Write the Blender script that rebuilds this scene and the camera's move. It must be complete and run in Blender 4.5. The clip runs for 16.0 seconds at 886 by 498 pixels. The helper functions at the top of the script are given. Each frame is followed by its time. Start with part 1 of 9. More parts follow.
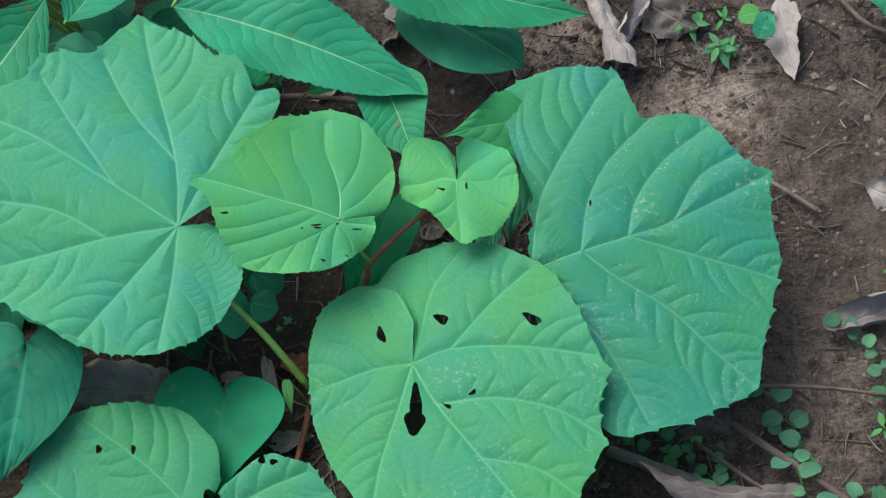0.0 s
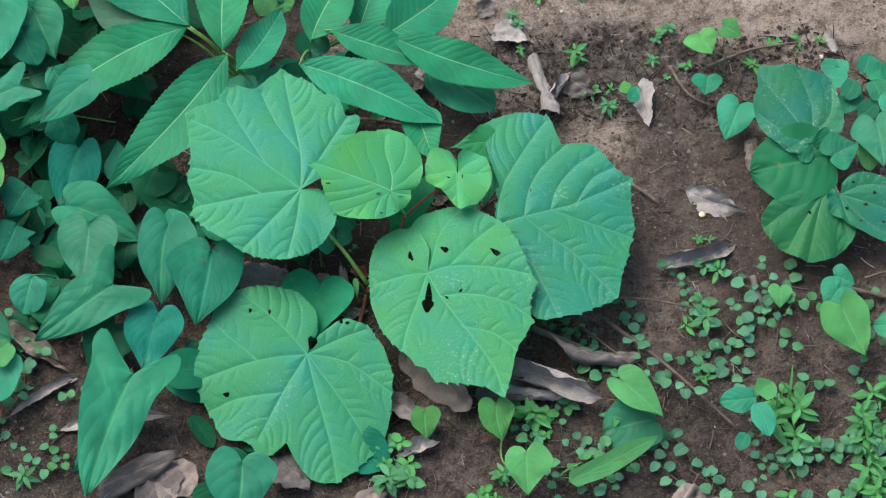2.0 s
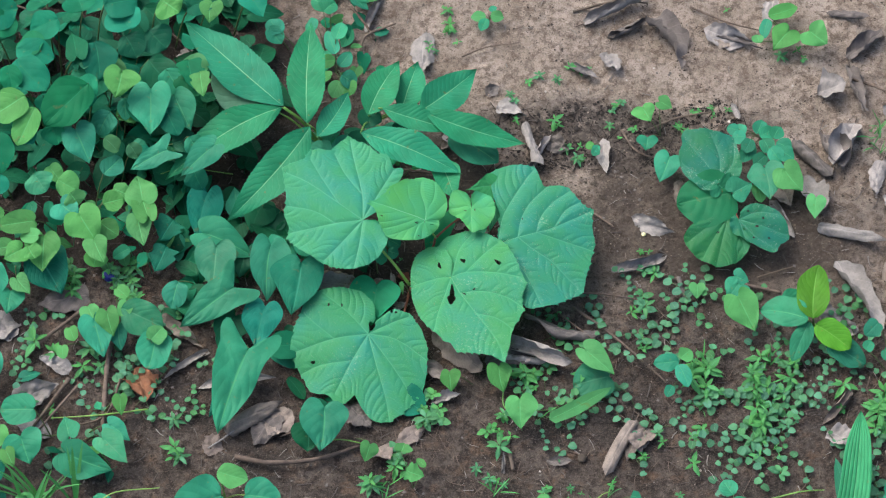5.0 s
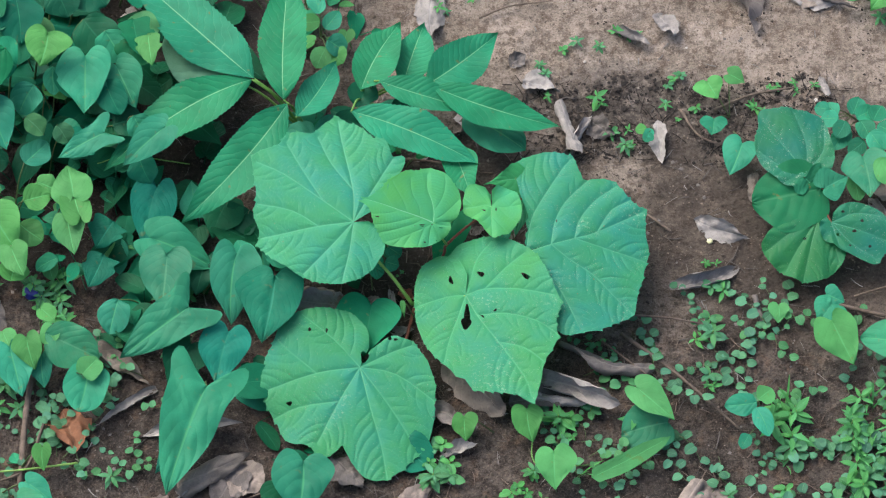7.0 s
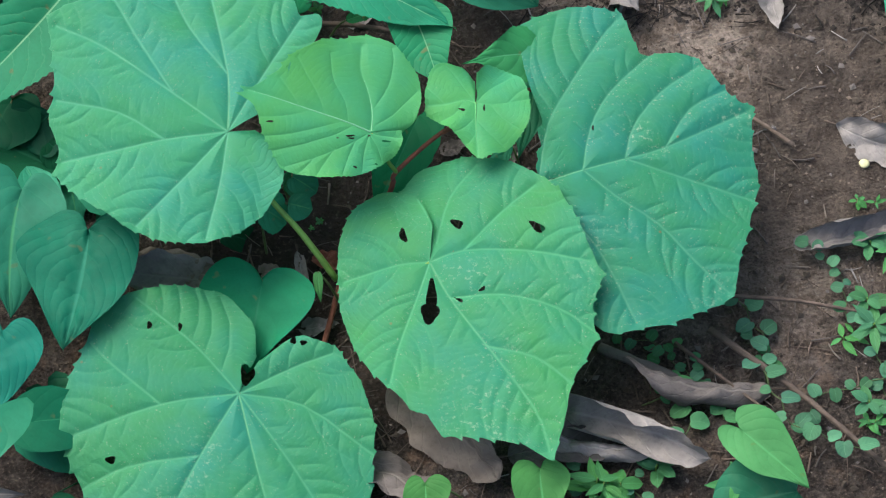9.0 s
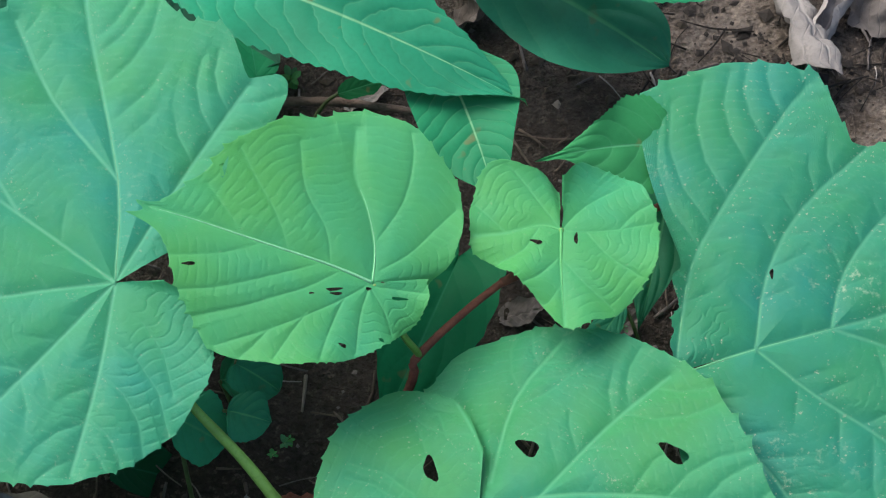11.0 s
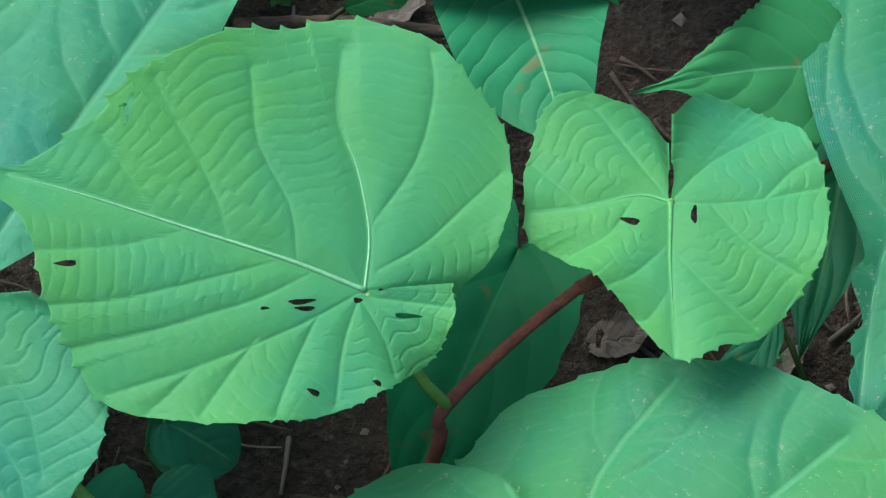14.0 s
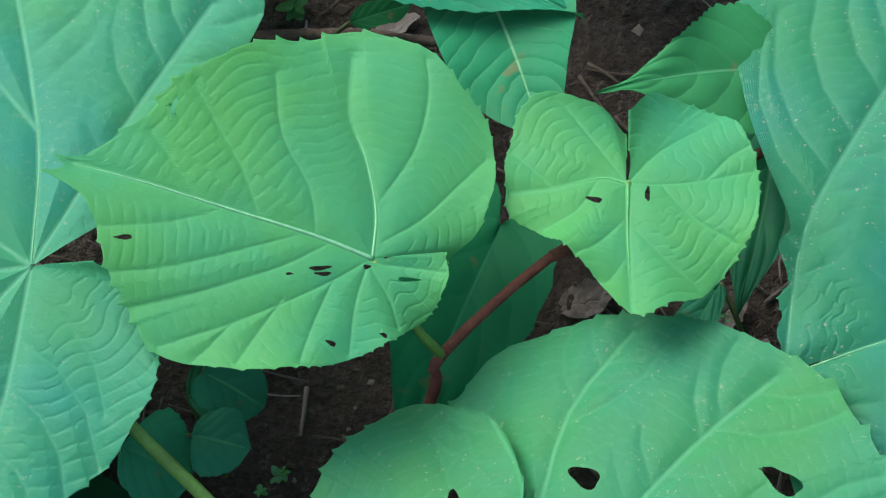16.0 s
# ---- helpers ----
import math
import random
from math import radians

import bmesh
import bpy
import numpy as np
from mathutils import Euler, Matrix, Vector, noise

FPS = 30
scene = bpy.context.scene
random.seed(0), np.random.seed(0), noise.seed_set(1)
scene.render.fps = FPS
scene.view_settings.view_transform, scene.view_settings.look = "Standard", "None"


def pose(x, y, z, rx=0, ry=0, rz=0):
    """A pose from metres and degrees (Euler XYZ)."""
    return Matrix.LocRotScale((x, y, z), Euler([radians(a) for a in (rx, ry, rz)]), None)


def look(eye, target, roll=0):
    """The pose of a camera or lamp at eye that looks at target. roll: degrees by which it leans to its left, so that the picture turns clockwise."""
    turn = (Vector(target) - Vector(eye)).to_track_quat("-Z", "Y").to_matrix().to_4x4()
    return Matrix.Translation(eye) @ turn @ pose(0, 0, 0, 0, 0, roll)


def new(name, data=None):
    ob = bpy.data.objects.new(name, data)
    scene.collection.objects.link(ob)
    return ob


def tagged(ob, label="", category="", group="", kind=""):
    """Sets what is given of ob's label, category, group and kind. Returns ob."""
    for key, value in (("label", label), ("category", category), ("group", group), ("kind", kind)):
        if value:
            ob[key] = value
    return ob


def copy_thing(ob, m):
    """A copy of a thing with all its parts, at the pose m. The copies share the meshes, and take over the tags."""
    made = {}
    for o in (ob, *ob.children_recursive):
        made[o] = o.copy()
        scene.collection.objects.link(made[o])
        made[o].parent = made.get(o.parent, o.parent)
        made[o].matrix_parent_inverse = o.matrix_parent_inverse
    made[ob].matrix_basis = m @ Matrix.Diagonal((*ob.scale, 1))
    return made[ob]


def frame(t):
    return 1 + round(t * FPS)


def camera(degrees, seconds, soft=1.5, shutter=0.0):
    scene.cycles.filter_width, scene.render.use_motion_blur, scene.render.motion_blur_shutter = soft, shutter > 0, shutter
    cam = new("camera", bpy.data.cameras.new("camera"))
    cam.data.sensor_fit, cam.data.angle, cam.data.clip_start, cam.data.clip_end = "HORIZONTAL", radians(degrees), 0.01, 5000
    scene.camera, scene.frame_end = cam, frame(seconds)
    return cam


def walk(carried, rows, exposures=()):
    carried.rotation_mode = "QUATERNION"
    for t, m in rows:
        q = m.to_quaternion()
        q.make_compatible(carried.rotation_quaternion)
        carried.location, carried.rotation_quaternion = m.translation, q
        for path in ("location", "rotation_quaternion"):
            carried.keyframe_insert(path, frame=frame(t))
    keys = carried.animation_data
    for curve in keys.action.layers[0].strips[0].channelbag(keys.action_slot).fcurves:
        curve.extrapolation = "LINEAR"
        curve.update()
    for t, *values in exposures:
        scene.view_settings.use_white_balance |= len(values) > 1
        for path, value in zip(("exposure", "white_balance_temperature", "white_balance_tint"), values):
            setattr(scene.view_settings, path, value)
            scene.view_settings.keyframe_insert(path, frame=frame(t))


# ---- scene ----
# ---------------- camera ----------------
cam = camera(15.0, 16.0, soft=1.2)
ROWS = (
    (0.0, 0.0725, -1.1185, 2.002, 30.221, 2.506, -1.647),
    (0.5, 0.0725, -1.3186, 2.3157, 30.123, 2.132, -0.995),
    (1.0, 0.0353, -1.5284, 2.6418, 30.157, 1.153, -0.546),
    (1.5, 0.0218, -1.7442, 3.0788, 29.417, 0.362, 0.102),
    (2.0, -0.0504, -2.0331, 3.5094, 30.052, -1.167, 0.114),
    (2.5, -0.062, -2.3122, 3.9917, 29.921, -1.042, -0.012),
    (3.0, -0.0225, -2.6016, 4.5184, 29.77, -0.558, 0.22),
    (3.5, -0.0177, -2.9, 5.0594, 29.761, -0.448, 0.212),
    (4.0, -0.0, -3.1, 5.3694, 29.999, 0.005, 0.003),
    (4.2, 0.0073, -3.1038, 5.3714, 30.064, 0.121, 0.096),
    (6.3, -0.0559, -2.5021, 4.3138, 30.49, -0.295, 0.041),
    (6.5, -0.0504, -2.4982, 4.3151, 30.457, -0.301, 0.132),
    (7.0, -0.0247, -2.3039, 3.9587, 30.595, -0.01, 0.225),
    (7.5, 0.0019, -2.0117, 3.4637, 30.491, 0.336, 0.559),
    (8.0, 0.021, -1.7227, 3.0075, 29.992, 0.241, 1.083),
    (8.5, 0.0525, -1.5133, 2.5857, 30.27, 0.78, 0.867),
    (9.0, 0.0496, -1.3018, 2.2332, 29.765, 0.901, 0.375),
    (9.5, 0.103, -1.1575, 1.9072, 30.791, 2.267, 1.361),
    (10.0, 0.035, -0.966, 1.6866, 31.375, 1.136, 0.373),
    (10.2, 0.0322, -0.9079, 1.595, 31.675, 1.131, 0.575),
    (12.3, 0.081, -0.598, 1.0319, 34.147, 5.15, 1.951),
    (12.5, 0.0842, -0.599, 1.0308, 34.1, 5.366, 2.009),
    (13.0, 0.0859, -0.5949, 1.0298, 33.904, 5.466, 2.174),
    (13.5, 0.0641, -0.5034, 0.8842, 33.598, 5.243, 2.026),
    (14.0, 0.071, -0.4467, 0.8207, 33.583, 6.1, 2.471),
    (14.5, 0.0716, -0.4446, 0.8216, 33.618, 6.25, 2.621),
    (15.0, 0.0786, -0.4552, 0.8339, 33.645, 6.511, 2.729),
    (15.5, 0.0939, -0.541, 0.9549, 33.709, 6.582, 2.391),
    (16.0, 0.0861, -0.5485, 0.9564, 33.659, 6.036, 2.03),
)
walk(cam, [(t, pose(*p)) for t, *p in ROWS], exposures=[(0.0, 0.98), (2.0, 1.08), (4.2, 1.14), (7.0, 1.19), (9.0, 1.07), (12.3, 0.97), (16.0, 0.97)])

# ---------------- world and sun: open shade under a bright overcast sky ----------------
world = bpy.data.worlds.new("overcast_sky")
scene.world = world
world.use_nodes = True
wn = world.node_tree.nodes
sky = wn.new("ShaderNodeTexSky")
sky.sky_type, sky.sun_disc = "NISHITA", False
sky.sun_elevation, sky.sun_rotation = radians(56), radians(-51)
sky.air_density, sky.dust_density, sky.ozone_density = 1.0, 6.0, 1.0
world.node_tree.links.new(sky.outputs[0], wn["Background"].inputs[0])
wn["Background"].inputs[1].default_value = 0.15
sun_data = bpy.data.lights.new("sun", "SUN")
sun_data.energy, sun_data.angle, sun_data.color = 1.5, radians(45), (1.0, 0.98, 0.95)
sun = new("sun", sun_data)
sun.matrix_world = look((-3.2, 2.6, 6.1), (0, 0, 0))


# ---------------- materials ----------------
def nodes_of(name):
    m = bpy.data.materials.new(name)
    m.use_nodes = True
    t = m.node_tree
    return m, t, t.nodes["Principled BSDF"]


def node(t, kind, values=(), **settings):
    n = t.nodes.new(kind)
    for key, value in settings.items():
        if key == "op":
            n.operation = value
        elif key == "blend":
            n.blend_type = value
    for slot, value in values:
        if isinstance(value, bpy.types.NodeSocket):
            t.links.new(value, n.inputs[slot])
        else:
            n.inputs[slot].default_value = value
    return n


def math_node(t, op, a, b=0.0):
    return node(t, "ShaderNodeMath", [(0, a), (1, b)], op=op).outputs[0]


def ramp(t, value, lo, hi):
    return node(t, "ShaderNodeMapRange", [(0, value), (1, lo), (2, hi), (3, 0.0), (4, 1.0)]).outputs[0]


def mix(t, fac, a, b, blend="MIX"):
    n = t.nodes.new("ShaderNodeMix")
    n.data_type, n.blend_type = "RGBA", blend
    for slot, value in ((0, fac), (6, a), (7, b)):
        if isinstance(value, bpy.types.NodeSocket):
            t.links.new(value, n.inputs[slot])
        else:
            n.inputs[slot].default_value = value if slot == 0 else (*value, 1.0)[:4]
    return n.outputs[2]


def noise_of(t, where, scale, detail=3.0, rough=0.55):
    return node(t, "ShaderNodeTexNoise", [("Vector", where), ("Scale", scale), ("Detail", detail), ("Roughness", rough)]).outputs[0]


def hue_vary(t, colour, hue=0.012, value=0.24):
    """The colour, a little different from object to object."""
    info = t.nodes.new("ShaderNodeObjectInfo")
    h = math_node(t, "ADD", math_node(t, "MULTIPLY", math_node(t, "SUBTRACT", info.outputs["Random"], 0.5), hue * 2), 0.5)
    swing = math_node(t, "FRACT", math_node(t, "MULTIPLY", info.outputs["Random"], 7.31))
    v = math_node(t, "ADD", math_node(t, "MULTIPLY", math_node(t, "SUBTRACT", swing, 0.5), value * 2), 1.0)
    return node(t, "ShaderNodeHueSaturation", [("Hue", h), ("Value", v), ("Color", colour)]).outputs[0]


def finish_leaf(t, bsdf, colour, height, bump, rough, thin, spec=0.2, distance=0.002):
    b = node(t, "ShaderNodeBump", [("Strength", bump), ("Distance", distance), ("Height", height)])
    t.links.new(colour, bsdf.inputs["Base Color"])
    t.links.new(b.outputs[0], bsdf.inputs["Normal"])
    bsdf.inputs["Roughness"].default_value = rough
    bsdf.inputs["Specular IOR Level"].default_value = spec
    glow = node(t, "ShaderNodeBsdfTranslucent", [("Color", mix(t, 0.5, colour, (0.06, 0.40, 0.05), "MIX")), ("Normal", b.outputs[0])])
    both = node(t, "ShaderNodeMixShader", [(0, thin), (1, bsdf.outputs[0]), (2, glow.outputs[0])])
    t.links.new(both.outputs[0], t.nodes["Material Output"].inputs[0])


def leaf_material(name, colour, vein, ribs=11.0, slant=0.55, bump=0.6, rough=0.5, thin=0.15, spots=0.3, dull=0.0, rib_line=0.55, hue=0.012, mid=0.055, pleats=0.0, spec=0.09, vary=0.24):
    """A leaf with a pale midrib and slanting side veins, from its own along-and-across coordinates."""
    m, t, bsdf = nodes_of(name)
    uv = t.nodes.new("ShaderNodeUVMap")
    xyz = node(t, "ShaderNodeSeparateXYZ", [(0, uv.outputs[0])])
    where = t.nodes.new("ShaderNodeTexCoord").outputs["Object"]
    along, across = xyz.outputs[0], math_node(t, "ABSOLUTE", math_node(t, "SUBTRACT", math_node(t, "MULTIPLY", xyz.outputs[1], 2.0), 1.0))
    warp = math_node(t, "MULTIPLY", math_node(t, "SUBTRACT", noise_of(t, where, 45.0), 0.5), 0.10)
    bent = math_node(t, "POWER", across, 1.35)
    q = math_node(t, "MULTIPLY", math_node(t, "ADD", math_node(t, "SUBTRACT", along, math_node(t, "MULTIPLY", bent, slant / 2.4)), warp), ribs)
    tri = math_node(t, "MULTIPLY", math_node(t, "ABSOLUTE", math_node(t, "SUBTRACT", math_node(t, "FRACT", q), 0.5)), 2.0)
    side = ramp(t, tri, 0.86, 0.99)
    mid = ramp(t, across, mid, mid * 0.3)
    if pleats:
        q = math_node(t, "MULTIPLY", across, pleats)
        tri = math_node(t, "MULTIPLY", math_node(t, "ABSOLUTE", math_node(t, "SUBTRACT", math_node(t, "FRACT", q), 0.5)), 2.0)
        side = ramp(t, tri, 0.75, 0.95)
    line = math_node(t, "MAXIMUM", mid, math_node(t, "MULTIPLY", side, rib_line))
    puff = math_node(t, "SUBTRACT", 1.0, math_node(t, "POWER", tri, 3.0))
    broad, fine = noise_of(t, where, 26.0, 4.0), noise_of(t, where, 420.0, 4.0)
    colour_a = mix(t, ramp(t, broad, 0.3, 0.7), [c * 0.80 for c in colour], [min(1, c * 1.18) for c in colour])
    colour_b = mix(t, math_node(t, "MULTIPLY", ramp(t, fine, 0.45, 0.75), 0.25), colour_a, [c * 0.6 for c in colour])
    if dull:
        colour_b = mix(t, math_node(t, "MULTIPLY", ramp(t, noise_of(t, where, 60.0, 6.0), 0.42, 0.68), dull), colour_b, (0.20, 0.17, 0.11))
    speck = ramp(t, noise_of(t, where, 95.0, 2.0, 0.4), 0.70, 0.76)
    colour_c = mix(t, math_node(t, "MULTIPLY", speck, spots), colour_b, (0.14, 0.09, 0.03))
    colour_d = mix(t, math_node(t, "MULTIPLY", line, 0.75), hue_vary(t, colour_c, hue, vary), vein)
    height = math_node(t, "ADD", math_node(t, "ADD", puff, math_node(t, "MULTIPLY", mid, -0.5)), math_node(t, "MULTIPLY", fine, 0.25))
    finish_leaf(t, bsdf, colour_d, height, bump, rough, thin, spec, 0.0010)
    return m


def broadleaf_material(name, colour, vein, thin=0.18, scars=0.35, rough=0.52):
    """The large round leaves: vein network carried by the mesh, fine grain, scars and pale chafing."""
    m, t, bsdf = nodes_of(name)
    where = t.nodes.new("ShaderNodeTexCoord").outputs["Object"]
    web = t.nodes.new("ShaderNodeAttribute")
    web.attribute_name = "vein"
    rim = t.nodes.new("ShaderNodeAttribute")
    rim.attribute_name = "rim"
    broad, mid, fine = noise_of(t, where, 16.0, 3.0), noise_of(t, where, 110.0, 4.0), noise_of(t, where, 900.0, 3.0)
    # bluish patches paint the sky's sheen into the blade colour
    warm, sky_cool = [colour[0] * 1.25, colour[1] * 1.02, colour[2] * 0.80], [colour[0] * 0.80, colour[1] * 0.96, colour[2] * 1.30]
    a = mix(t, ramp(t, broad, 0.36, 0.64), warm, sky_cool)
    # yellower rim, so that the painted sheen keeps to the middle
    edge = math_node(t, "MULTIPLY", math_node(t, "POWER", rim.outputs["Fac"], 3.0), ramp(t, noise_of(t, where, 22.0, 3.0), 0.3, 0.7))
    a = mix(t, math_node(t, "MULTIPLY", edge, 0.55), a, [colour[0] * 1.55, colour[1] * 1.03, colour[2] * 0.60])
    a = mix(t, math_node(t, "MULTIPLY", ramp(t, mid, 0.4, 0.7), 0.25), a, [colour[0] * 1.2, colour[1] * 0.94, colour[2] * 0.9])
    cells = node(t, "ShaderNodeTexVoronoi", [("Vector", where), ("Scale", 330.0)])
    net = ramp(t, cells.outputs["Distance"], 0.15, 0.75)
    a = mix(t, math_node(t, "MULTIPLY", net, 0.12), a, [c * 0.66 for c in colour])
    patch = ramp(t, noise_of(t, where, 14.0, 3.0), 0.52, 0.66)
    chafe = math_node(t, "MULTIPLY", math_node(t, "MULTIPLY", ramp(t, noise_of(t, where, 240.0, 5.0, 0.7), 0.55, 0.68), patch), scars)
    a = mix(t, chafe, a, (0.24, 0.33, 0.23))
    dots = node(t, "ShaderNodeTexVoronoi", [("Vector", where), ("Scale", 55.0), ("Randomness", 1.0)])
    dot = math_node(t, "MULTIPLY", ramp(t, dots.outputs["Distance"], 0.075, 0.045), math_node(t, "GREATER_THAN", noise_of(t, where, 37.0), 0.54))
    a = mix(t, math_node(t, "MULTIPLY", dot, scars), a, (0.16, 0.10, 0.05))
    fleck = math_node(t, "MULTIPLY", ramp(t, noise_of(t, where, 640.0, 3.0, 0.6), 0.61, 0.70), math_node(t, "GREATER_THAN", math_node(t, "ADD", noise_of(t, where, 60.0), math_node(t, "MULTIPLY", ramp(t, web.outputs["Fac"], 0.02, 0.09), 0.17)), 0.645))
    a = mix(t, math_node(t, "MULTIPLY", fleck, scars), a, (0.27, 0.27, 0.205))
    a = mix(t, math_node(t, "MULTIPLY", web.outputs["Fac"], 0.55), a, vein)
    height = math_node(t, "ADD", math_node(t, "MULTIPLY", mid, 0.9), math_node(t, "MULTIPLY", fine, 0.35))
    height = math_node(t, "SUBTRACT", height, math_node(t, "MULTIPLY", ramp(t, web.outputs["Fac"], 0.02, 0.40), 0.25))
    height = math_node(t, "SUBTRACT", height, math_node(t, "MULTIPLY", net, 0.16))
    finish_leaf(t, bsdf, a, height, 0.55, rough, thin, 0.13, 0.0008)
    return m


def plain_material(name, colour, dark=0.6, scale=60.0, rough=0.8, bump=0.5, distance=0.001, stretch=(1, 1, 1), spec=0.3):
    m, t, bsdf = nodes_of(name)
    at = t.nodes.new("ShaderNodeTexCoord").outputs["Object"]
    where = node(t, "ShaderNodeVectorMath", [(0, at), (1, stretch)], op="MULTIPLY").outputs[0]
    big, small = noise_of(t, where, scale, 5.0), noise_of(t, where, scale * 7, 4.0)
    c = mix(t, ramp(t, big, 0.3, 0.7), [v * dark for v in colour], [min(1, v * 1.2) for v in colour])
    c = mix(t, math_node(t, "MULTIPLY", ramp(t, small, 0.5, 0.7), 0.4), c, [v * 0.5 for v in colour])
    t.links.new(hue_vary(t, c, 0.01, 0.15), bsdf.inputs["Base Color"])
    b = node(t, "ShaderNodeBump", [("Strength", bump), ("Distance", distance), ("Height", math_node(t, "ADD", big, math_node(t, "MULTIPLY", small, 0.6)))])
    t.links.new(b.outputs[0], bsdf.inputs["Normal"])
    bsdf.inputs["Roughness"].default_value = rough
    bsdf.inputs["Specular IOR Level"].default_value = spec
    return m


def litter_material(name, colour, vein):
    """A dry leaf: grey-brown, blotched, with a rib and faint side veins."""
    m, t, bsdf = nodes_of(name)
    uv = t.nodes.new("ShaderNodeUVMap")
    xyz = node(t, "ShaderNodeSeparateXYZ", [(0, uv.outputs[0])])
    where = t.nodes.new("ShaderNodeTexCoord").outputs["Object"]
    across = math_node(t, "ABSOLUTE", math_node(t, "SUBTRACT", math_node(t, "MULTIPLY", xyz.outputs[1], 2.0), 1.0))
    q = math_node(t, "MULTIPLY", math_node(t, "SUBTRACT", xyz.outputs[0], math_node(t, "MULTIPLY", across, 0.22)), 9.0)
    tri = math_node(t, "MULTIPLY", math_node(t, "ABSOLUTE", math_node(t, "SUBTRACT", math_node(t, "FRACT", q), 0.5)), 2.0)
    line = math_node(t, "MAXIMUM", ramp(t, across, 0.07, 0.02), math_node(t, "MULTIPLY", ramp(t, tri, 0.85, 0.98), 0.5))
    big, small = noise_of(t, where, 38.0, 5.0), noise_of(t, where, 260.0, 5.0, 0.65)
    c = mix(t, ramp(t, big, 0.32, 0.68), [v * 0.74 for v in colour], [min(1, v * 1.18) for v in colour])
    c = mix(t, math_node(t, "MULTIPLY", ramp(t, small, 0.5, 0.68), 0.4), c, [v * 0.45 for v in colour])
    c = mix(t, math_node(t, "MULTIPLY", line, 0.5), c, vein)
    t.links.new(hue_vary(t, c, 0.012, 0.22), bsdf.inputs["Base Color"])
    h = math_node(t, "ADD", math_node(t, "MULTIPLY", small, 0.7), math_node(t, "MULTIPLY", line, -0.5))
    b = node(t, "ShaderNodeBump", [("Strength", 0.8), ("Distance", 0.0015), ("Height", h)])
    t.links.new(b.outputs[0], bsdf.inputs["Normal"])
    bsdf.inputs["Roughness"].default_value = 0.75
    bsdf.inputs["Specular IOR Level"].default_value = 0.25
    return m


def soil_material():
    """Trodden earth: dry sand towards the open side, damp dark humus among the plants, crumbs and grit. Shade under the
    leaves is put into the colour.
    """
    m, t, bsdf = nodes_of("soil")
    where = t.nodes.new("ShaderNodeTexCoord").outputs["Object"]
    xyz = node(t, "ShaderNodeSeparateXYZ", [(0, where)])
    wob = math_node(t, "MULTIPLY", math_node(t, "SUBTRACT", noise_of(t, where, 5.0, 5.0, 0.6), 0.5), 0.75)
    # dry sand lies up the slope and towards +x
    run = math_node(t, "ADD", math_node(t, "ADD", xyz.outputs[1], math_node(t, "MULTIPLY", xyz.outputs[0], 0.16)), wob)
    sandy = ramp(t, run, -0.10, 0.28)
    sandy = math_node(t, "MULTIPLY", sandy, ramp(t, math_node(t, "ADD", xyz.outputs[0], wob), -0.32, -0.08))
    # further off, sand and loam change in wide patches
    away = ramp(t, node(t, "ShaderNodeVectorMath", [(0, where)], op="LENGTH").outputs["Value"], 1.1, 2.6)
    patches = ramp(t, noise_of(t, where, 0.9, 5.0, 0.6), 0.40, 0.62)
    sandy = math_node(t, "ADD", math_node(t, "MULTIPLY", sandy, math_node(t, "SUBTRACT", 1.0, away)), math_node(t, "MULTIPLY", patches, away))
    n1, n2, n3 = noise_of(t, where, 14.0, 6.0, 0.6), noise_of(t, where, 70.0, 6.0, 0.65), noise_of(t, where, 420.0, 4.0, 0.6)
    damp = mix(t, ramp(t, n1, 0.30, 0.66), (0.024, 0.0200, 0.0175), (0.102, 0.085, 0.074))
    damp = mix(t, math_node(t, "MULTIPLY", ramp(t, noise_of(t, where, 33.0, 5.0, 0.65), 0.50, 0.66), 0.7), damp, (0.110, 0.068, 0.043))
    damp = mix(t, math_node(t, "MULTIPLY", ramp(t, noise_of(t, where, 8.0, 4.0, 0.6), 0.50, 0.66), 0.80), damp, (0.028, 0.0258, 0.0246))
    sand = mix(t, ramp(t, n1, 0.30, 0.70), (0.160, 0.130, 0.104), (0.325, 0.279, 0.243))
    c = mix(t, sandy, damp, sand)
    c = mix(t, math_node(t, "MULTIPLY", ramp(t, n2, 0.47, 0.60), 0.75), c, mix(t, sandy, (0.015, 0.011, 0.009), (0.085, 0.062, 0.045)))
    c = mix(t, math_node(t, "MULTIPLY", ramp(t, n3, 0.55, 0.68), 0.45), c, mix(t, sandy, (0.17, 0.135, 0.105), (0.42, 0.36, 0.30)))
    c = mix(t, math_node(t, "MULTIPLY", ramp(t, n3, 0.45, 0.34), 0.65), c, mix(t, sandy, (0.012, 0.009, 0.007), (0.075, 0.055, 0.040)))
    # a dark, mossy run of rotten litter across the middle of the bare side
    dx = math_node(t, "MULTIPLY", math_node(t, "SUBTRACT", xyz.outputs[0], 0.28), 3.1)
    dy = math_node(t, "MULTIPLY", math_node(t, "SUBTRACT", xyz.outputs[1], 0.255), 11.0)
    far = math_node(t, "ADD", math_node(t, "MULTIPLY", dx, dx), math_node(t, "MULTIPLY", dy, dy))
    black = math_node(t, "MULTIPLY", ramp(t, math_node(t, "ADD", far, math_node(t, "MULTIPLY", wob, 3.0)), 1.0, 0.2), ramp(t, n2, 0.22, 0.45))
    c = mix(t, math_node(t, "MULTIPLY", black, 0.72), c, (0.020, 0.0185, 0.0178))
    # loam between the broad leaves and the bare side
    ex = math_node(t, "MULTIPLY", math_node(t, "SUBTRACT", xyz.outputs[0], 0.45), 2.5)
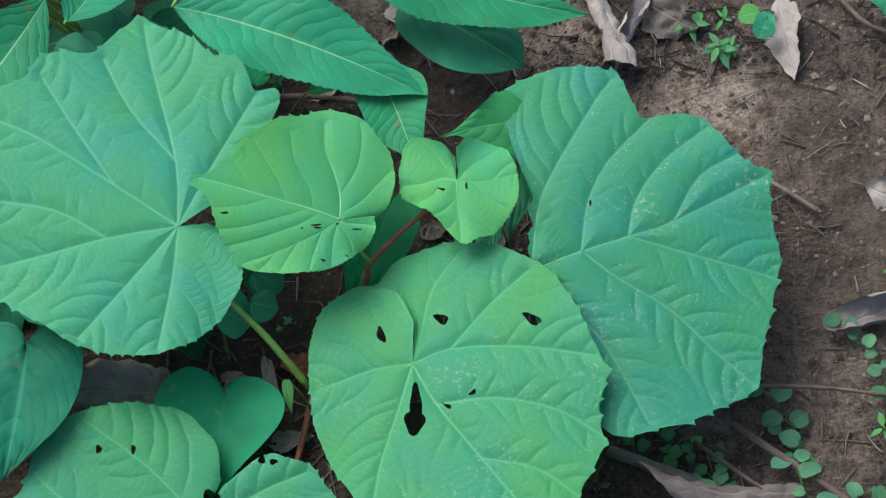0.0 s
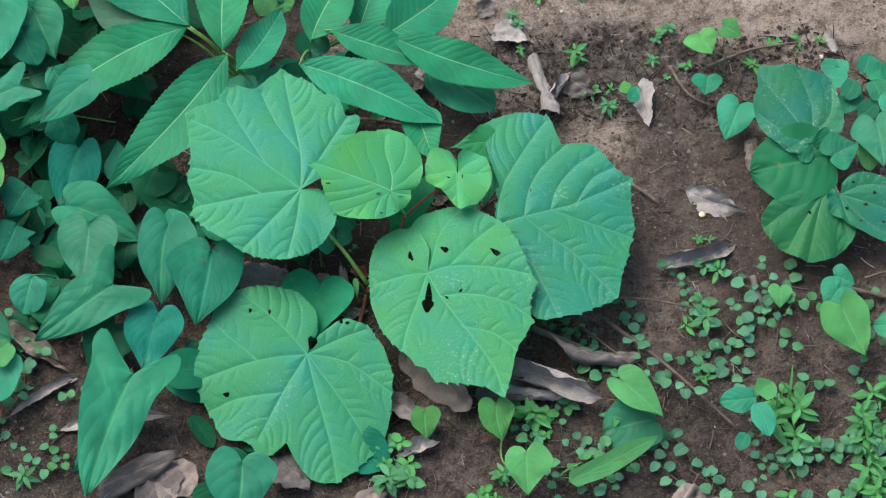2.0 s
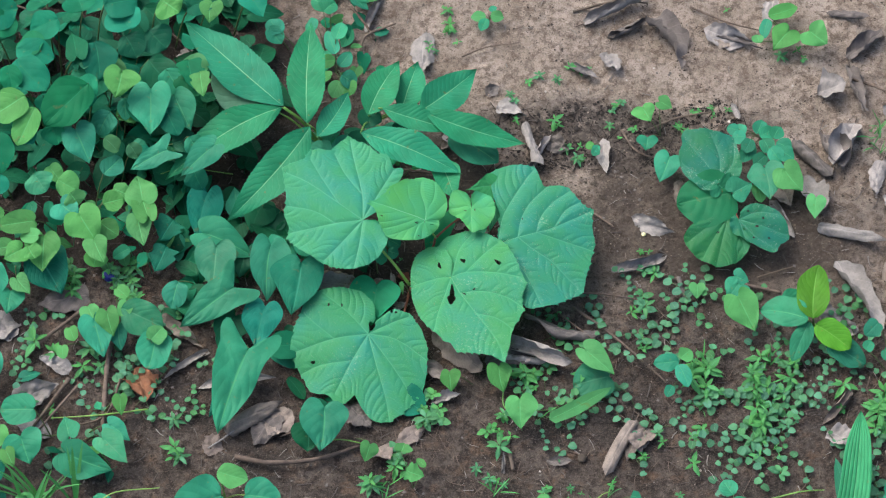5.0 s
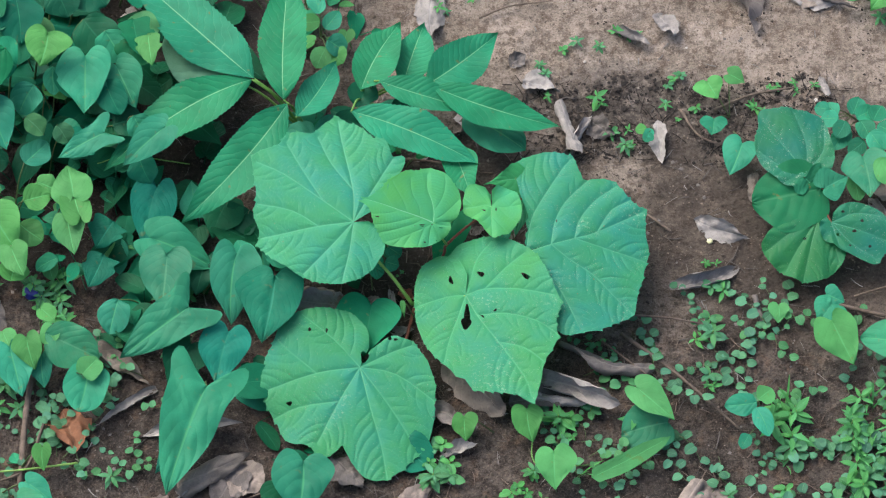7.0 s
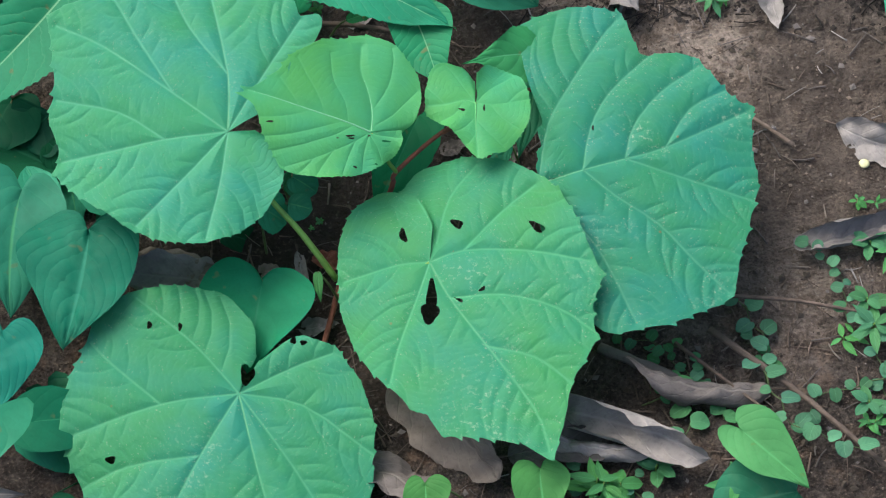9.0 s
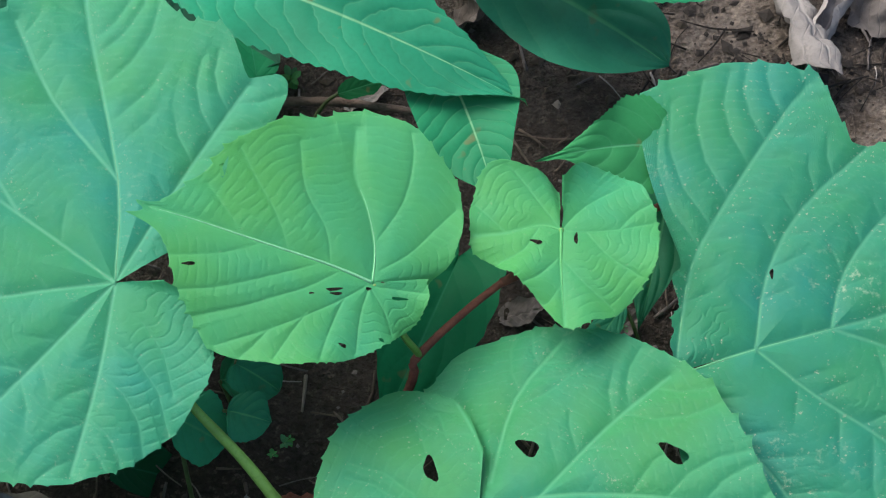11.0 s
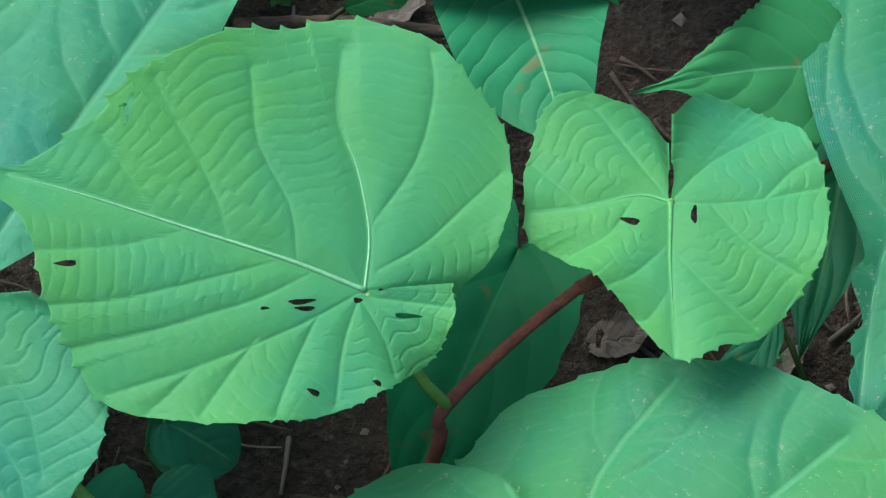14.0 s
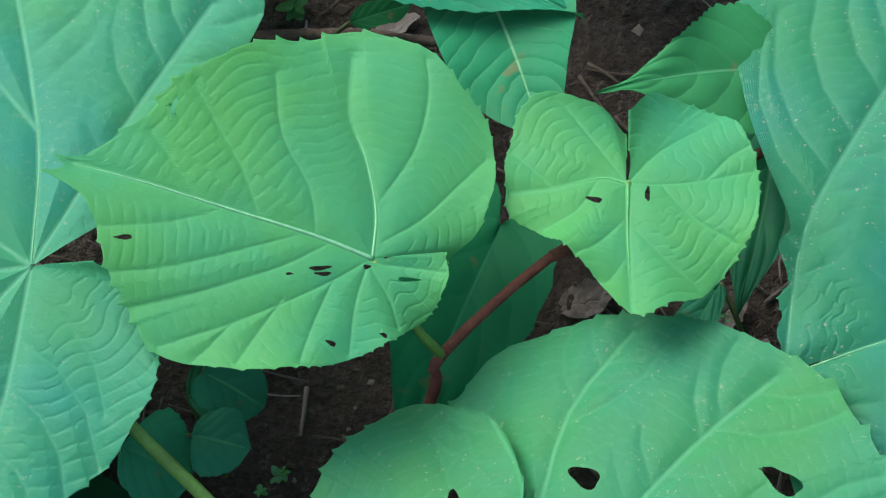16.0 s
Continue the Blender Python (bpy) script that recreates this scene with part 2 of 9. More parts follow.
    ey = math_node(t, "MULTIPLY", math_node(t, "SUBTRACT", xyz.outputs[1], 0.05), 5.6)
    near = math_node(t, "ADD", math_node(t, "MULTIPLY", ex, ex), math_node(t, "MULTIPLY", ey, ey))
    loam = math_node(t, "MULTIPLY", ramp(t, math_node(t, "ADD", near, math_node(t, "MULTIPLY", wob, 3.0)), 1.1, 0.2), ramp(t, n1, 0.22, 0.5))
    c = mix(t, math_node(t, "MULTIPLY", loam, 0.85), c, (0.036, 0.0285, 0.0235))
    # damp and the leaves' shade about the sapling's foot, both painted dark here
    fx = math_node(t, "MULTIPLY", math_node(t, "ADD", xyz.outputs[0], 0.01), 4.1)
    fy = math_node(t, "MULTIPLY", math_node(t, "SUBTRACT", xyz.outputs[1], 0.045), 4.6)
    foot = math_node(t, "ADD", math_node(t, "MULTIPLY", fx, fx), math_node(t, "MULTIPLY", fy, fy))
    foot_shade = ramp(t, math_node(t, "ADD", foot, math_node(t, "MULTIPLY", wob, 2.0)), 1.2, 0.5)
    c = mix(t, math_node(t, "MULTIPLY", foot_shade, 0.8), c, mix(t, ramp(t, n2, 0.35, 0.65), (0.007, 0.0058, 0.0048), (0.026, 0.0205, 0.0165)))
    # shade in the gaps under the thicket, put into the soil's colour
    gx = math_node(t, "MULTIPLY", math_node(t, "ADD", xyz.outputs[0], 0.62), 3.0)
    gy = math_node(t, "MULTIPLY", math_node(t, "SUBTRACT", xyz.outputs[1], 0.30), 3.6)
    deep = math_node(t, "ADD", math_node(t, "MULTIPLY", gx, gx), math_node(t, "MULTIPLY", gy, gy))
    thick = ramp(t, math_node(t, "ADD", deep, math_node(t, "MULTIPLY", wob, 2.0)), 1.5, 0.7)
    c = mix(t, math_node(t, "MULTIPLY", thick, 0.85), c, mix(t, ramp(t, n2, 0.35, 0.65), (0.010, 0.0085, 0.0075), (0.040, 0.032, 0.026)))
    # specks of grit and bark in the damp parts
    n4 = noise_of(t, where, 230.0, 5.0, 0.65)
    c = mix(t, math_node(t, "MULTIPLY", ramp(t, n4, 0.56, 0.66), 0.45), c, (0.115, 0.097, 0.080))
    c = mix(t, math_node(t, "MULTIPLY", ramp(t, n4, 0.44, 0.35), 0.45), c, (0.016, 0.013, 0.011))
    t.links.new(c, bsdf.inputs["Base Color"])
    h = math_node(t, "ADD", math_node(t, "ADD", math_node(t, "MULTIPLY", n1, 1.2), n2), math_node(t, "MULTIPLY", n3, 0.5))
    b = node(t, "ShaderNodeBump", [("Strength", 1.0), ("Distance", 0.012), ("Height", h)])
    t.links.new(b.outputs[0], bsdf.inputs["Normal"])
    bsdf.inputs["Roughness"].default_value = 0.9
    bsdf.inputs["Specular IOR Level"].default_value = 0.2
    return m


M = {
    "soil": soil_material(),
    "broad": broadleaf_material("broadleaf_green", (0.023, 0.202, 0.114), (0.095, 0.33, 0.20)),
    "broad_even": broadleaf_material("broadleaf_even", (0.021, 0.184, 0.096), (0.075, 0.29, 0.155), scars=0.5),
    "broad_deep": broadleaf_material("broadleaf_deep", (0.016, 0.168, 0.102), (0.07, 0.26, 0.16), scars=0.75),
    "broad_young": broadleaf_material("broadleaf_young", (0.042, 0.258, 0.097), (0.085, 0.35, 0.15), thin=0.22, scars=0.15),
    "broad_warm": broadleaf_material("broadleaf_warm", (0.024, 0.194, 0.086), (0.075, 0.30, 0.15), scars=0.55),
    "broad_dark": broadleaf_material("broadleaf_dark", (0.010, 0.110, 0.045), (0.04, 0.17, 0.075), scars=0.4),
    "broad_blue": broadleaf_material("broadleaf_mottled", (0.010, 0.116, 0.066), (0.05, 0.20, 0.13), scars=1.0),
    "rib_young": plain_material("rib_young", (0.060, 0.30, 0.085), 0.9, 200.0, 0.5, 0.2),
    "rib_pale": plain_material("rib_pale", (0.066, 0.25, 0.125), 0.9, 200.0, 0.5, 0.2),
    "rib_soft": plain_material("rib_soft", (0.042, 0.235, 0.11), 0.9, 200.0, 0.5, 0.2),
    "rib_white": plain_material("rib_white", (0.115, 0.34, 0.175), 0.9, 200.0, 0.5, 0.2),
    "toothed": leaf_material("toothed_leaf", (0.012, 0.158, 0.081), (0.15, 0.36, 0.19), ribs=17.0, slant=0.35, bump=0.35, spots=0.5, rib_line=0.16, mid=0.030, vary=0.12),
    "mid": leaf_material("vine_leaf_mid", (0.019, 0.166, 0.094), (0.05, 0.24, 0.11), ribs=5.0, slant=1.0, bump=0.3, rib_line=0.12),
    "shrub": leaf_material("shrub_leaf", (0.006, 0.112, 0.058), (0.02, 0.16, 0.08), ribs=5.0, slant=1.0, bump=0.2, rib_line=0.06, mid=0.03, spec=0.06, rough=0.55, hue=0.02, vary=0.38),
    "weed": leaf_material("weed_leaf", (0.048, 0.165, 0.074), (0.08, 0.22, 0.11), ribs=5.0, slant=1.0, bump=0.25, rib_line=0.1, hue=0.02),
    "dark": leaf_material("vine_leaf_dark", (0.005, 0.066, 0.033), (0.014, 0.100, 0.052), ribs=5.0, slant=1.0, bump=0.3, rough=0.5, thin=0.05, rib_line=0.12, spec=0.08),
    "blue": leaf_material("vine_leaf_blue", (0.006, 0.108, 0.070), (0.020, 0.15, 0.098), ribs=7.0, slant=1.3, bump=0.35, rough=0.5, thin=0.06, dull=0.02, rib_line=0.2, spec=0.05),
    "herb": leaf_material("herb_leaf", (0.020, 0.138, 0.080), (0.045, 0.19, 0.115), ribs=6.0, slant=1.1, bump=0.35, rough=0.5, thin=0.08, rib_line=0.2, spec=0.05, vary=0.25),
    "creeper": leaf_material("creeper_leaf", (0.050, 0.152, 0.086), (0.08, 0.22, 0.11), ribs=5.0, slant=1.0, bump=0.25, rib_line=0.1, hue=0.022, vary=0.34),
    "lime": leaf_material("young_leaf_lime", (0.056, 0.215, 0.068), (0.08, 0.31, 0.11), ribs=6.0, slant=1.0, bump=0.25, thin=0.22, rib_line=0.10),
    "olive": leaf_material("olive_leaf", (0.021, 0.155, 0.080), (0.06, 0.20, 0.11), ribs=7.0, slant=0.9, bump=0.3, dull=0.08, spots=0.4, rib_line=0.2),
    "green2": leaf_material("shade_leaf", (0.010, 0.108, 0.042), (0.035, 0.16, 0.075), ribs=6.0, slant=0.7, bump=0.12, spec=0.06, spots=0.6, rib_line=0.15),
    "sheltered": leaf_material("sheltered_leaf", (0.022, 0.165, 0.058), (0.07, 0.26, 0.13), ribs=6.0, slant=0.7, bump=0.3, spots=0.5, rib_line=0.2, mid=0.03, vary=0.05),
    "pale": leaf_material("leaf_underside", (0.092, 0.235, 0.155), (0.11, 0.28, 0.19), ribs=9.0, slant=0.8, bump=0.5, rough=0.65, thin=0.08, rib_line=0.2),
    "yellow": leaf_material("sapling_leaf_yellow", (0.050, 0.195, 0.018), (0.11, 0.29, 0.05), ribs=9.0, slant=0.8, bump=0.4, thin=0.22, rib_line=0.2),
    "grass": leaf_material("grass_blade", (0.026, 0.200, 0.085), (0.07, 0.28, 0.13), ribs=1.0, slant=0.0, bump=1.0, pleats=4.0),
    "red_stem": plain_material("red_stem", (0.130, 0.050, 0.029), 0.5, 160.0, 0.8, 0.8),
    "green_stem": plain_material("green_stem", (0.115, 0.24, 0.050), 0.8, 90.0, 0.45, 0.3),
    "vine_stem": plain_material("vine_stem", (0.055, 0.095, 0.032), 0.6, 90.0, 0.6, 0.3),
    "twig": plain_material("twig_bark", (0.105, 0.082, 0.066), 0.5, 70.0, 0.9, 0.8, 0.002),
    "litter": litter_material("dry_leaf_grey", (0.186, 0.176, 0.170), (0.27, 0.258, 0.25)),
    "litter_tan": litter_material("dry_leaf_tan", (0.150, 0.128, 0.112), (0.22, 0.19, 0.168)),
    "litter_dark": litter_material("dry_leaf_dark", (0.092, 0.083, 0.079), (0.16, 0.145, 0.135)),
    "litter_red": litter_material("dry_leaf_red", (0.150, 0.058, 0.034), (0.18, 0.10, 0.07)),
    "pebble": plain_material("pebble", (0.36, 0.34, 0.31), 0.7, 120.0, 0.7, 0.4),
    "seed": plain_material("pale_seed", (0.42, 0.42, 0.24), 0.85, 150.0, 0.5, 0.2),
    "crumb": plain_material("soil_crumb", (0.054, 0.044, 0.036), 0.4, 60.0, 0.95, 0.7),
    "humus": plain_material("rotted_humus", (0.016, 0.0135, 0.0120), 0.5, 60.0, 0.95, 0.7),
    "grit": plain_material("sand_grit", (0.135, 0.110, 0.090), 0.45, 60.0, 0.95, 0.7),
    "blue_cap": plain_material("blue_plastic", (0.012, 0.022, 0.16), 0.7, 120.0, 0.35, 0.2),
}


# ---------------- mesh helpers ----------------
def mesh_object(name, verts, faces, material, parent=None, label="", uv=None, vein=None, smooth=True):
    me = bpy.data.meshes.new(name)
    me.from_pydata([tuple(v) for v in verts], [], [tuple(f) for f in faces])
    if smooth:
        me.polygons.foreach_set("use_smooth", np.ones(len(me.polygons), dtype=bool))
    if uv is not None:
        layer = me.uv_layers.new(name="UVMap")
        loops = np.zeros(len(me.loops), dtype=np.int32)
        me.loops.foreach_get("vertex_index", loops)
        layer.data.foreach_set("uv", np.asarray(uv, dtype=np.float32)[loops].ravel())
    if vein is not None:
        me.attributes.new("vein", "FLOAT", "POINT").data.foreach_set("value", np.asarray(vein, dtype=np.float32))
    me.materials.append(M[material] if isinstance(material, str) else material)
    ob = new(name, me)
    if parent is not None:
        ob.parent = parent
        ob.matrix_parent_inverse = parent.matrix_basis.inverted()
    if label:
        ob["label"] = label
    return ob


def thing(name, label, category, place=(0, 0, 0), group="", kind=""):
    ob = new(name)
    ob.empty_display_size = 0.02
    ob.matrix_basis = pose(*place)
    return tagged(ob, label, category, group, kind)


def smooth_line(points, steps):
    """A Catmull-Rom line through the points."""
    p = [Vector(q) for q in points]
    p = [p[0] * 2 - p[1]] + p + [p[-1] * 2 - p[-2]]
    out = []
    for i in range(1, len(p) - 2):
        for k in range(steps):
            t = k / steps
            out.append(0.5 * (2 * p[i] + (p[i + 1] - p[i - 1]) * t + (2 * p[i - 1] - 5 * p[i] + 4 * p[i + 1] - p[i + 2]) * t * t
                              + (3 * p[i] - p[i - 1] - 3 * p[i + 1] + p[i + 2]) * t ** 3))
    return out + [p[-2]]


def tube(points, r0, r1, sides=7, rough=0.0, steps=6, seed=0):
    """Verts and faces of a tapered stem through the points."""
    rnd = random.Random(seed)
    line = smooth_line(points, steps) if len(points) > 2 else [Vector(points[0]).lerp(Vector(points[1]), k / steps) for k in range(steps + 1)]
    verts, faces = [], []
    for i, c in enumerate(line):
        way = (line[min(i + 1, len(line) - 1)] - line[max(i - 1, 0)]).normalized()
        side = way.cross(Vector((0.13, 0.21, 0.97))).normalized()
        up = side.cross(way)
        r = r0 + (r1 - r0) * i / (len(line) - 1)
        for k in range(sides):
            a = 2 * math.pi * k / sides
            q = r * (1 + rough * (rnd.random() - 0.5))
            verts.append(c + (side * math.cos(a) + up * math.sin(a)) * q)
    n = len(line)
    for i in range(n - 1):
        for k in range(sides):
            faces.append((i * sides + k, i * sides + (k + 1) % sides, (i + 1) * sides + (k + 1) % sides, (i + 1) * sides + k))
    faces.append(tuple(range(sides))[::-1])
    faces.append(tuple((n - 1) * sides + k for k in range(sides)))
    return verts, faces


def stem(name, parent, points, r0, r1, material, label="", sides=7, rough=0.1, steps=6):
    v, f = tube(points, r0, r1, sides, rough, steps, len(points))
    return mesh_object(name, v, f, material, parent, label)


# half outlines from the petiole to the tip: (along, across) with length 1 and half width 1
OUTLINES = {
    "lance": ((0, 0), (0.06, 0.30), (0.18, 0.72), (0.36, 1.0), (0.58, 0.93), (0.78, 0.58), (0.92, 0.20), (1, 0)),
    "oval": ((0, 0), (0.03, 0.35), (0.15, 0.78), (0.40, 1.0), (0.66, 0.92), (0.86, 0.58), (0.97, 0.18), (1, 0)),
    "ovate": ((0, 0), (0.00, 0.45), (0.10, 0.85), (0.28, 1.0), (0.52, 0.84), (0.75, 0.46), (0.92, 0.13), (1, 0)),
    "heart": ((0, 0), (-0.14, 0.22), (-0.16, 0.58), (0.02, 0.92), (0.26, 1.0), (0.54, 0.76), (0.82, 0.32), (1, 0)),
    "arrow": ((0, 0), (-0.13, 0.37), (-0.27, 0.86), (-0.15, 1.0), (0.07, 0.80), (0.42, 0.72), (0.76, 0.38), (1, 0)),
    "round": ((0, 0), (-0.06, 0.35), (0.04, 0.80), (0.32, 1.0), (0.62, 0.94), (0.86, 0.62), (0.98, 0.22), (1, 0)),
    "drip": ((0, 0), (-0.06, 0.40), (0.06, 0.92), (0.24, 1.0), (0.44, 0.70), (0.66, 0.34), (0.82, 0.10), (0.92, 0.05), (1, 0)),
    "strap": ((0, 0), (0.02, 0.70), (0.12, 0.86), (0.35, 1.0), (0.60, 0.96), (0.80, 0.72), (0.94, 0.30), (1, 0)),
    "lobed": ((0, 0), (0.02, 0.50), (0.10, 0.95), (0.34, 0.78), (0.42, 1.0), (0.68, 0.58), (0.78, 0.48), (1, 0)),
}


def blade(kind, length, width, nl=16, nw=5, droop=0.10, fold=0.12, wave=0.032, teeth=0, tooth=0.0, seed=0, curl=0.0, twist=0.0, ragged=0.0, crumple=0.0, pleat=0.0, ribs=(6.0, 0.9)):
    """A leaf blade along +x from the origin, face up. droop and fold bend it; curl rolls its edges up; pleat swells it between its side veins. Returns verts, faces, uv."""
    rnd = random.Random(seed)
    ph = [rnd.uniform(0, 6.28) for _ in range(6)]
    bend, uneven = rnd.uniform(-0.10, 0.10), rnd.uniform(-0.10, 0.10)
    edge = smooth_line([(a, b, 0) for a, b in OUTLINES[kind]], 8)
    total = [0.0]
    for p, q in zip(edge, edge[1:]):
        total.append(total[-1] + (Vector((p.x * length, p.y * width / 2, 0)) - Vector((q.x * length, q.y * width / 2, 0))).length)
    verts, faces, uv = [], [], []

    def outline(s):
        want = s * total[-1]
        i = 0
        while i < len(total) - 2 and total[i + 1] < want:
            i += 1
        k = (want - total[i]) / max(1e-9, total[i + 1] - total[i])
        return edge[i].lerp(edge[i + 1], k)

    for i in range(nl + 1):
        s = i / nl
        o = outline(s)
        m = s ** 1.15
        for side_n in range(-nw, nw + 1):
            w = abs(side_n) / nw
            sgn = (side_n > 0) - (side_n < 0)
            jag = 1.0
            if w > 0.99:
                if teeth:
                    jag += tooth * ((s * teeth) % 1.0 - 0.5)
                if ragged:
                    jag += ragged * math.sin(s * 23 + ph[4] * (1 + sgn)) * math.sin(s * 9 + ph[5])
            a = (m + (o.x - m) * w) * length
            jag *= 1 + 0.045 * w * math.sin(s * 12 + ph[3] + 1.3 * sgn)
            b = sgn * w * o.y * width / 2 * jag * (1 + sgn * uneven)
            a += w * 0.05 * width * math.sin(s * 7 + ph[2] + 2 * sgn) * math.sin(s * math.pi)
            x, y = a, b
            z = fold * abs(b) - droop * a * abs(a) / length * 1.0
            z += wave * width * math.sin(s * 9 + ph[0] + sgn * 1.7) * w * w + wave * 0.6 * width * math.sin(s * 17 + ph[1] + sgn) * w
            if pleat:
                q = ((a / length * 0.84 + 0.14) - w ** 1.35 * ribs[1] / 2.4) * ribs[0]
                tri = abs(q % 1.0 - 0.5) * 2
                z += pleat * width * (1 - tri * tri * abs(tri)) * min(1.0, w * 4) * (1.15 - w)
            if crumple:
                p = Vector((a / width * 2.6 + ph[0], b / width * 2.6, ph[1]))
                z += crumple * width * (abs(noise.noise(p)) - 0.2) + 0.4 * crumple * width * noise.noise(p * 2.7)
            if curl:
                r = width / 2 / max(0.05, abs(curl))
                ang = b / r
                y, z = r * math.sin(ang), z + (r - r * math.cos(ang)) * (1 if curl > 0 else -1)
            if twist:
                c, q = math.cos(twist * s), math.sin(twist * s)
                y, z = y * c - z * q, y * q + z * c
            verts.append((x, y + bend * length * s * (1 - s) * 2.0, z))
            uv.append((max(0.0, min(1.0, a / length * 0.84 + 0.14)), 0.5 + 0.5 * sgn * w))
    row = 2 * nw + 1
    for i in range(nl):
        for j in range(row - 1):
            faces.append((i * row + j, (i + 1) * row + j, (i + 1) * row + j + 1, i * row + j + 1))
    return verts, faces, uv


def lay(base, tip, lean=(0.0, -0.25)):
    """The pose of a blade from base to tip, whose face leans by the given slopes (towards +x, towards +y)."""
    b, d = Vector(base), Vector(tip) - Vector(base)
    x = d.normalized()
    up = Vector((lean[0], lean[1], 1.0))
    z = (up - x * up.dot(x)).normalized()
    y = z.cross(x)
    return Matrix(((x.x, y.x, z.x, b.x), (x.y, y.y, z.y, b.y), (x.z, y.z, z.z, b.z), (0, 0, 0, 1))), d.length


# how far the blade swells between its side veins, the number of these and their slant
RELIEF = {"toothed": (0.010, 17.0, 0.35), "mid": (0.035, 5.0, 1.0), "blue": (0.045, 7.0, 1.3), "herb": (0.045, 6.0, 1.1), "lime": (0.030, 6.0, 1.0), "olive": (0.03, 7.0, 0.9), "pale": (0.03, 9.0, 0.8),
          "shrub": (0.022, 5.0, 1.0), "yellow": (0.035, 9.0, 0.8), "green2": (0.03, 6.0, 0.7), "sheltered": (0.015, 6.0, 0.7)}


def leaf(parent, kind, base, tip, width, material, lean=(0.0, -0.25), name="leaf", label="", nl=24, nw=6, **shape):
    m, length = lay(base, tip, lean)
    if material in RELIEF and nl > 12:
        shape.setdefault("pleat", RELIEF[material][0])
        shape["ribs"] = RELIEF[material][1:]
    shape.setdefault("droop", 0.06 + 0.13 * ((shape.get("seed", 0) * 0.618) % 1.0))
    v, f, uv = blade(kind, length, width, nl, nw, **shape)
    ob = mesh_object(name, v, f, material, None, label, uv)
    ob.matrix_basis = m
    if parent is not None:
        ob.parent = parent
        ob.matrix_parent_inverse = parent.matrix_basis.inverted()
    return ob


def petiole(parent, root, base, radius=0.0011, material="vine_stem", rise=0.35):
    a, b = Vector(root), Vector(base)
    mid = a.lerp(b, 0.55)
    mid.z = a.z + (b.z - a.z) * (0.55 + rise * 0.5)
    return stem("petiole", parent, (a, mid, b), radius * 1.25, radius * 0.8, material, sides=5, steps=5)


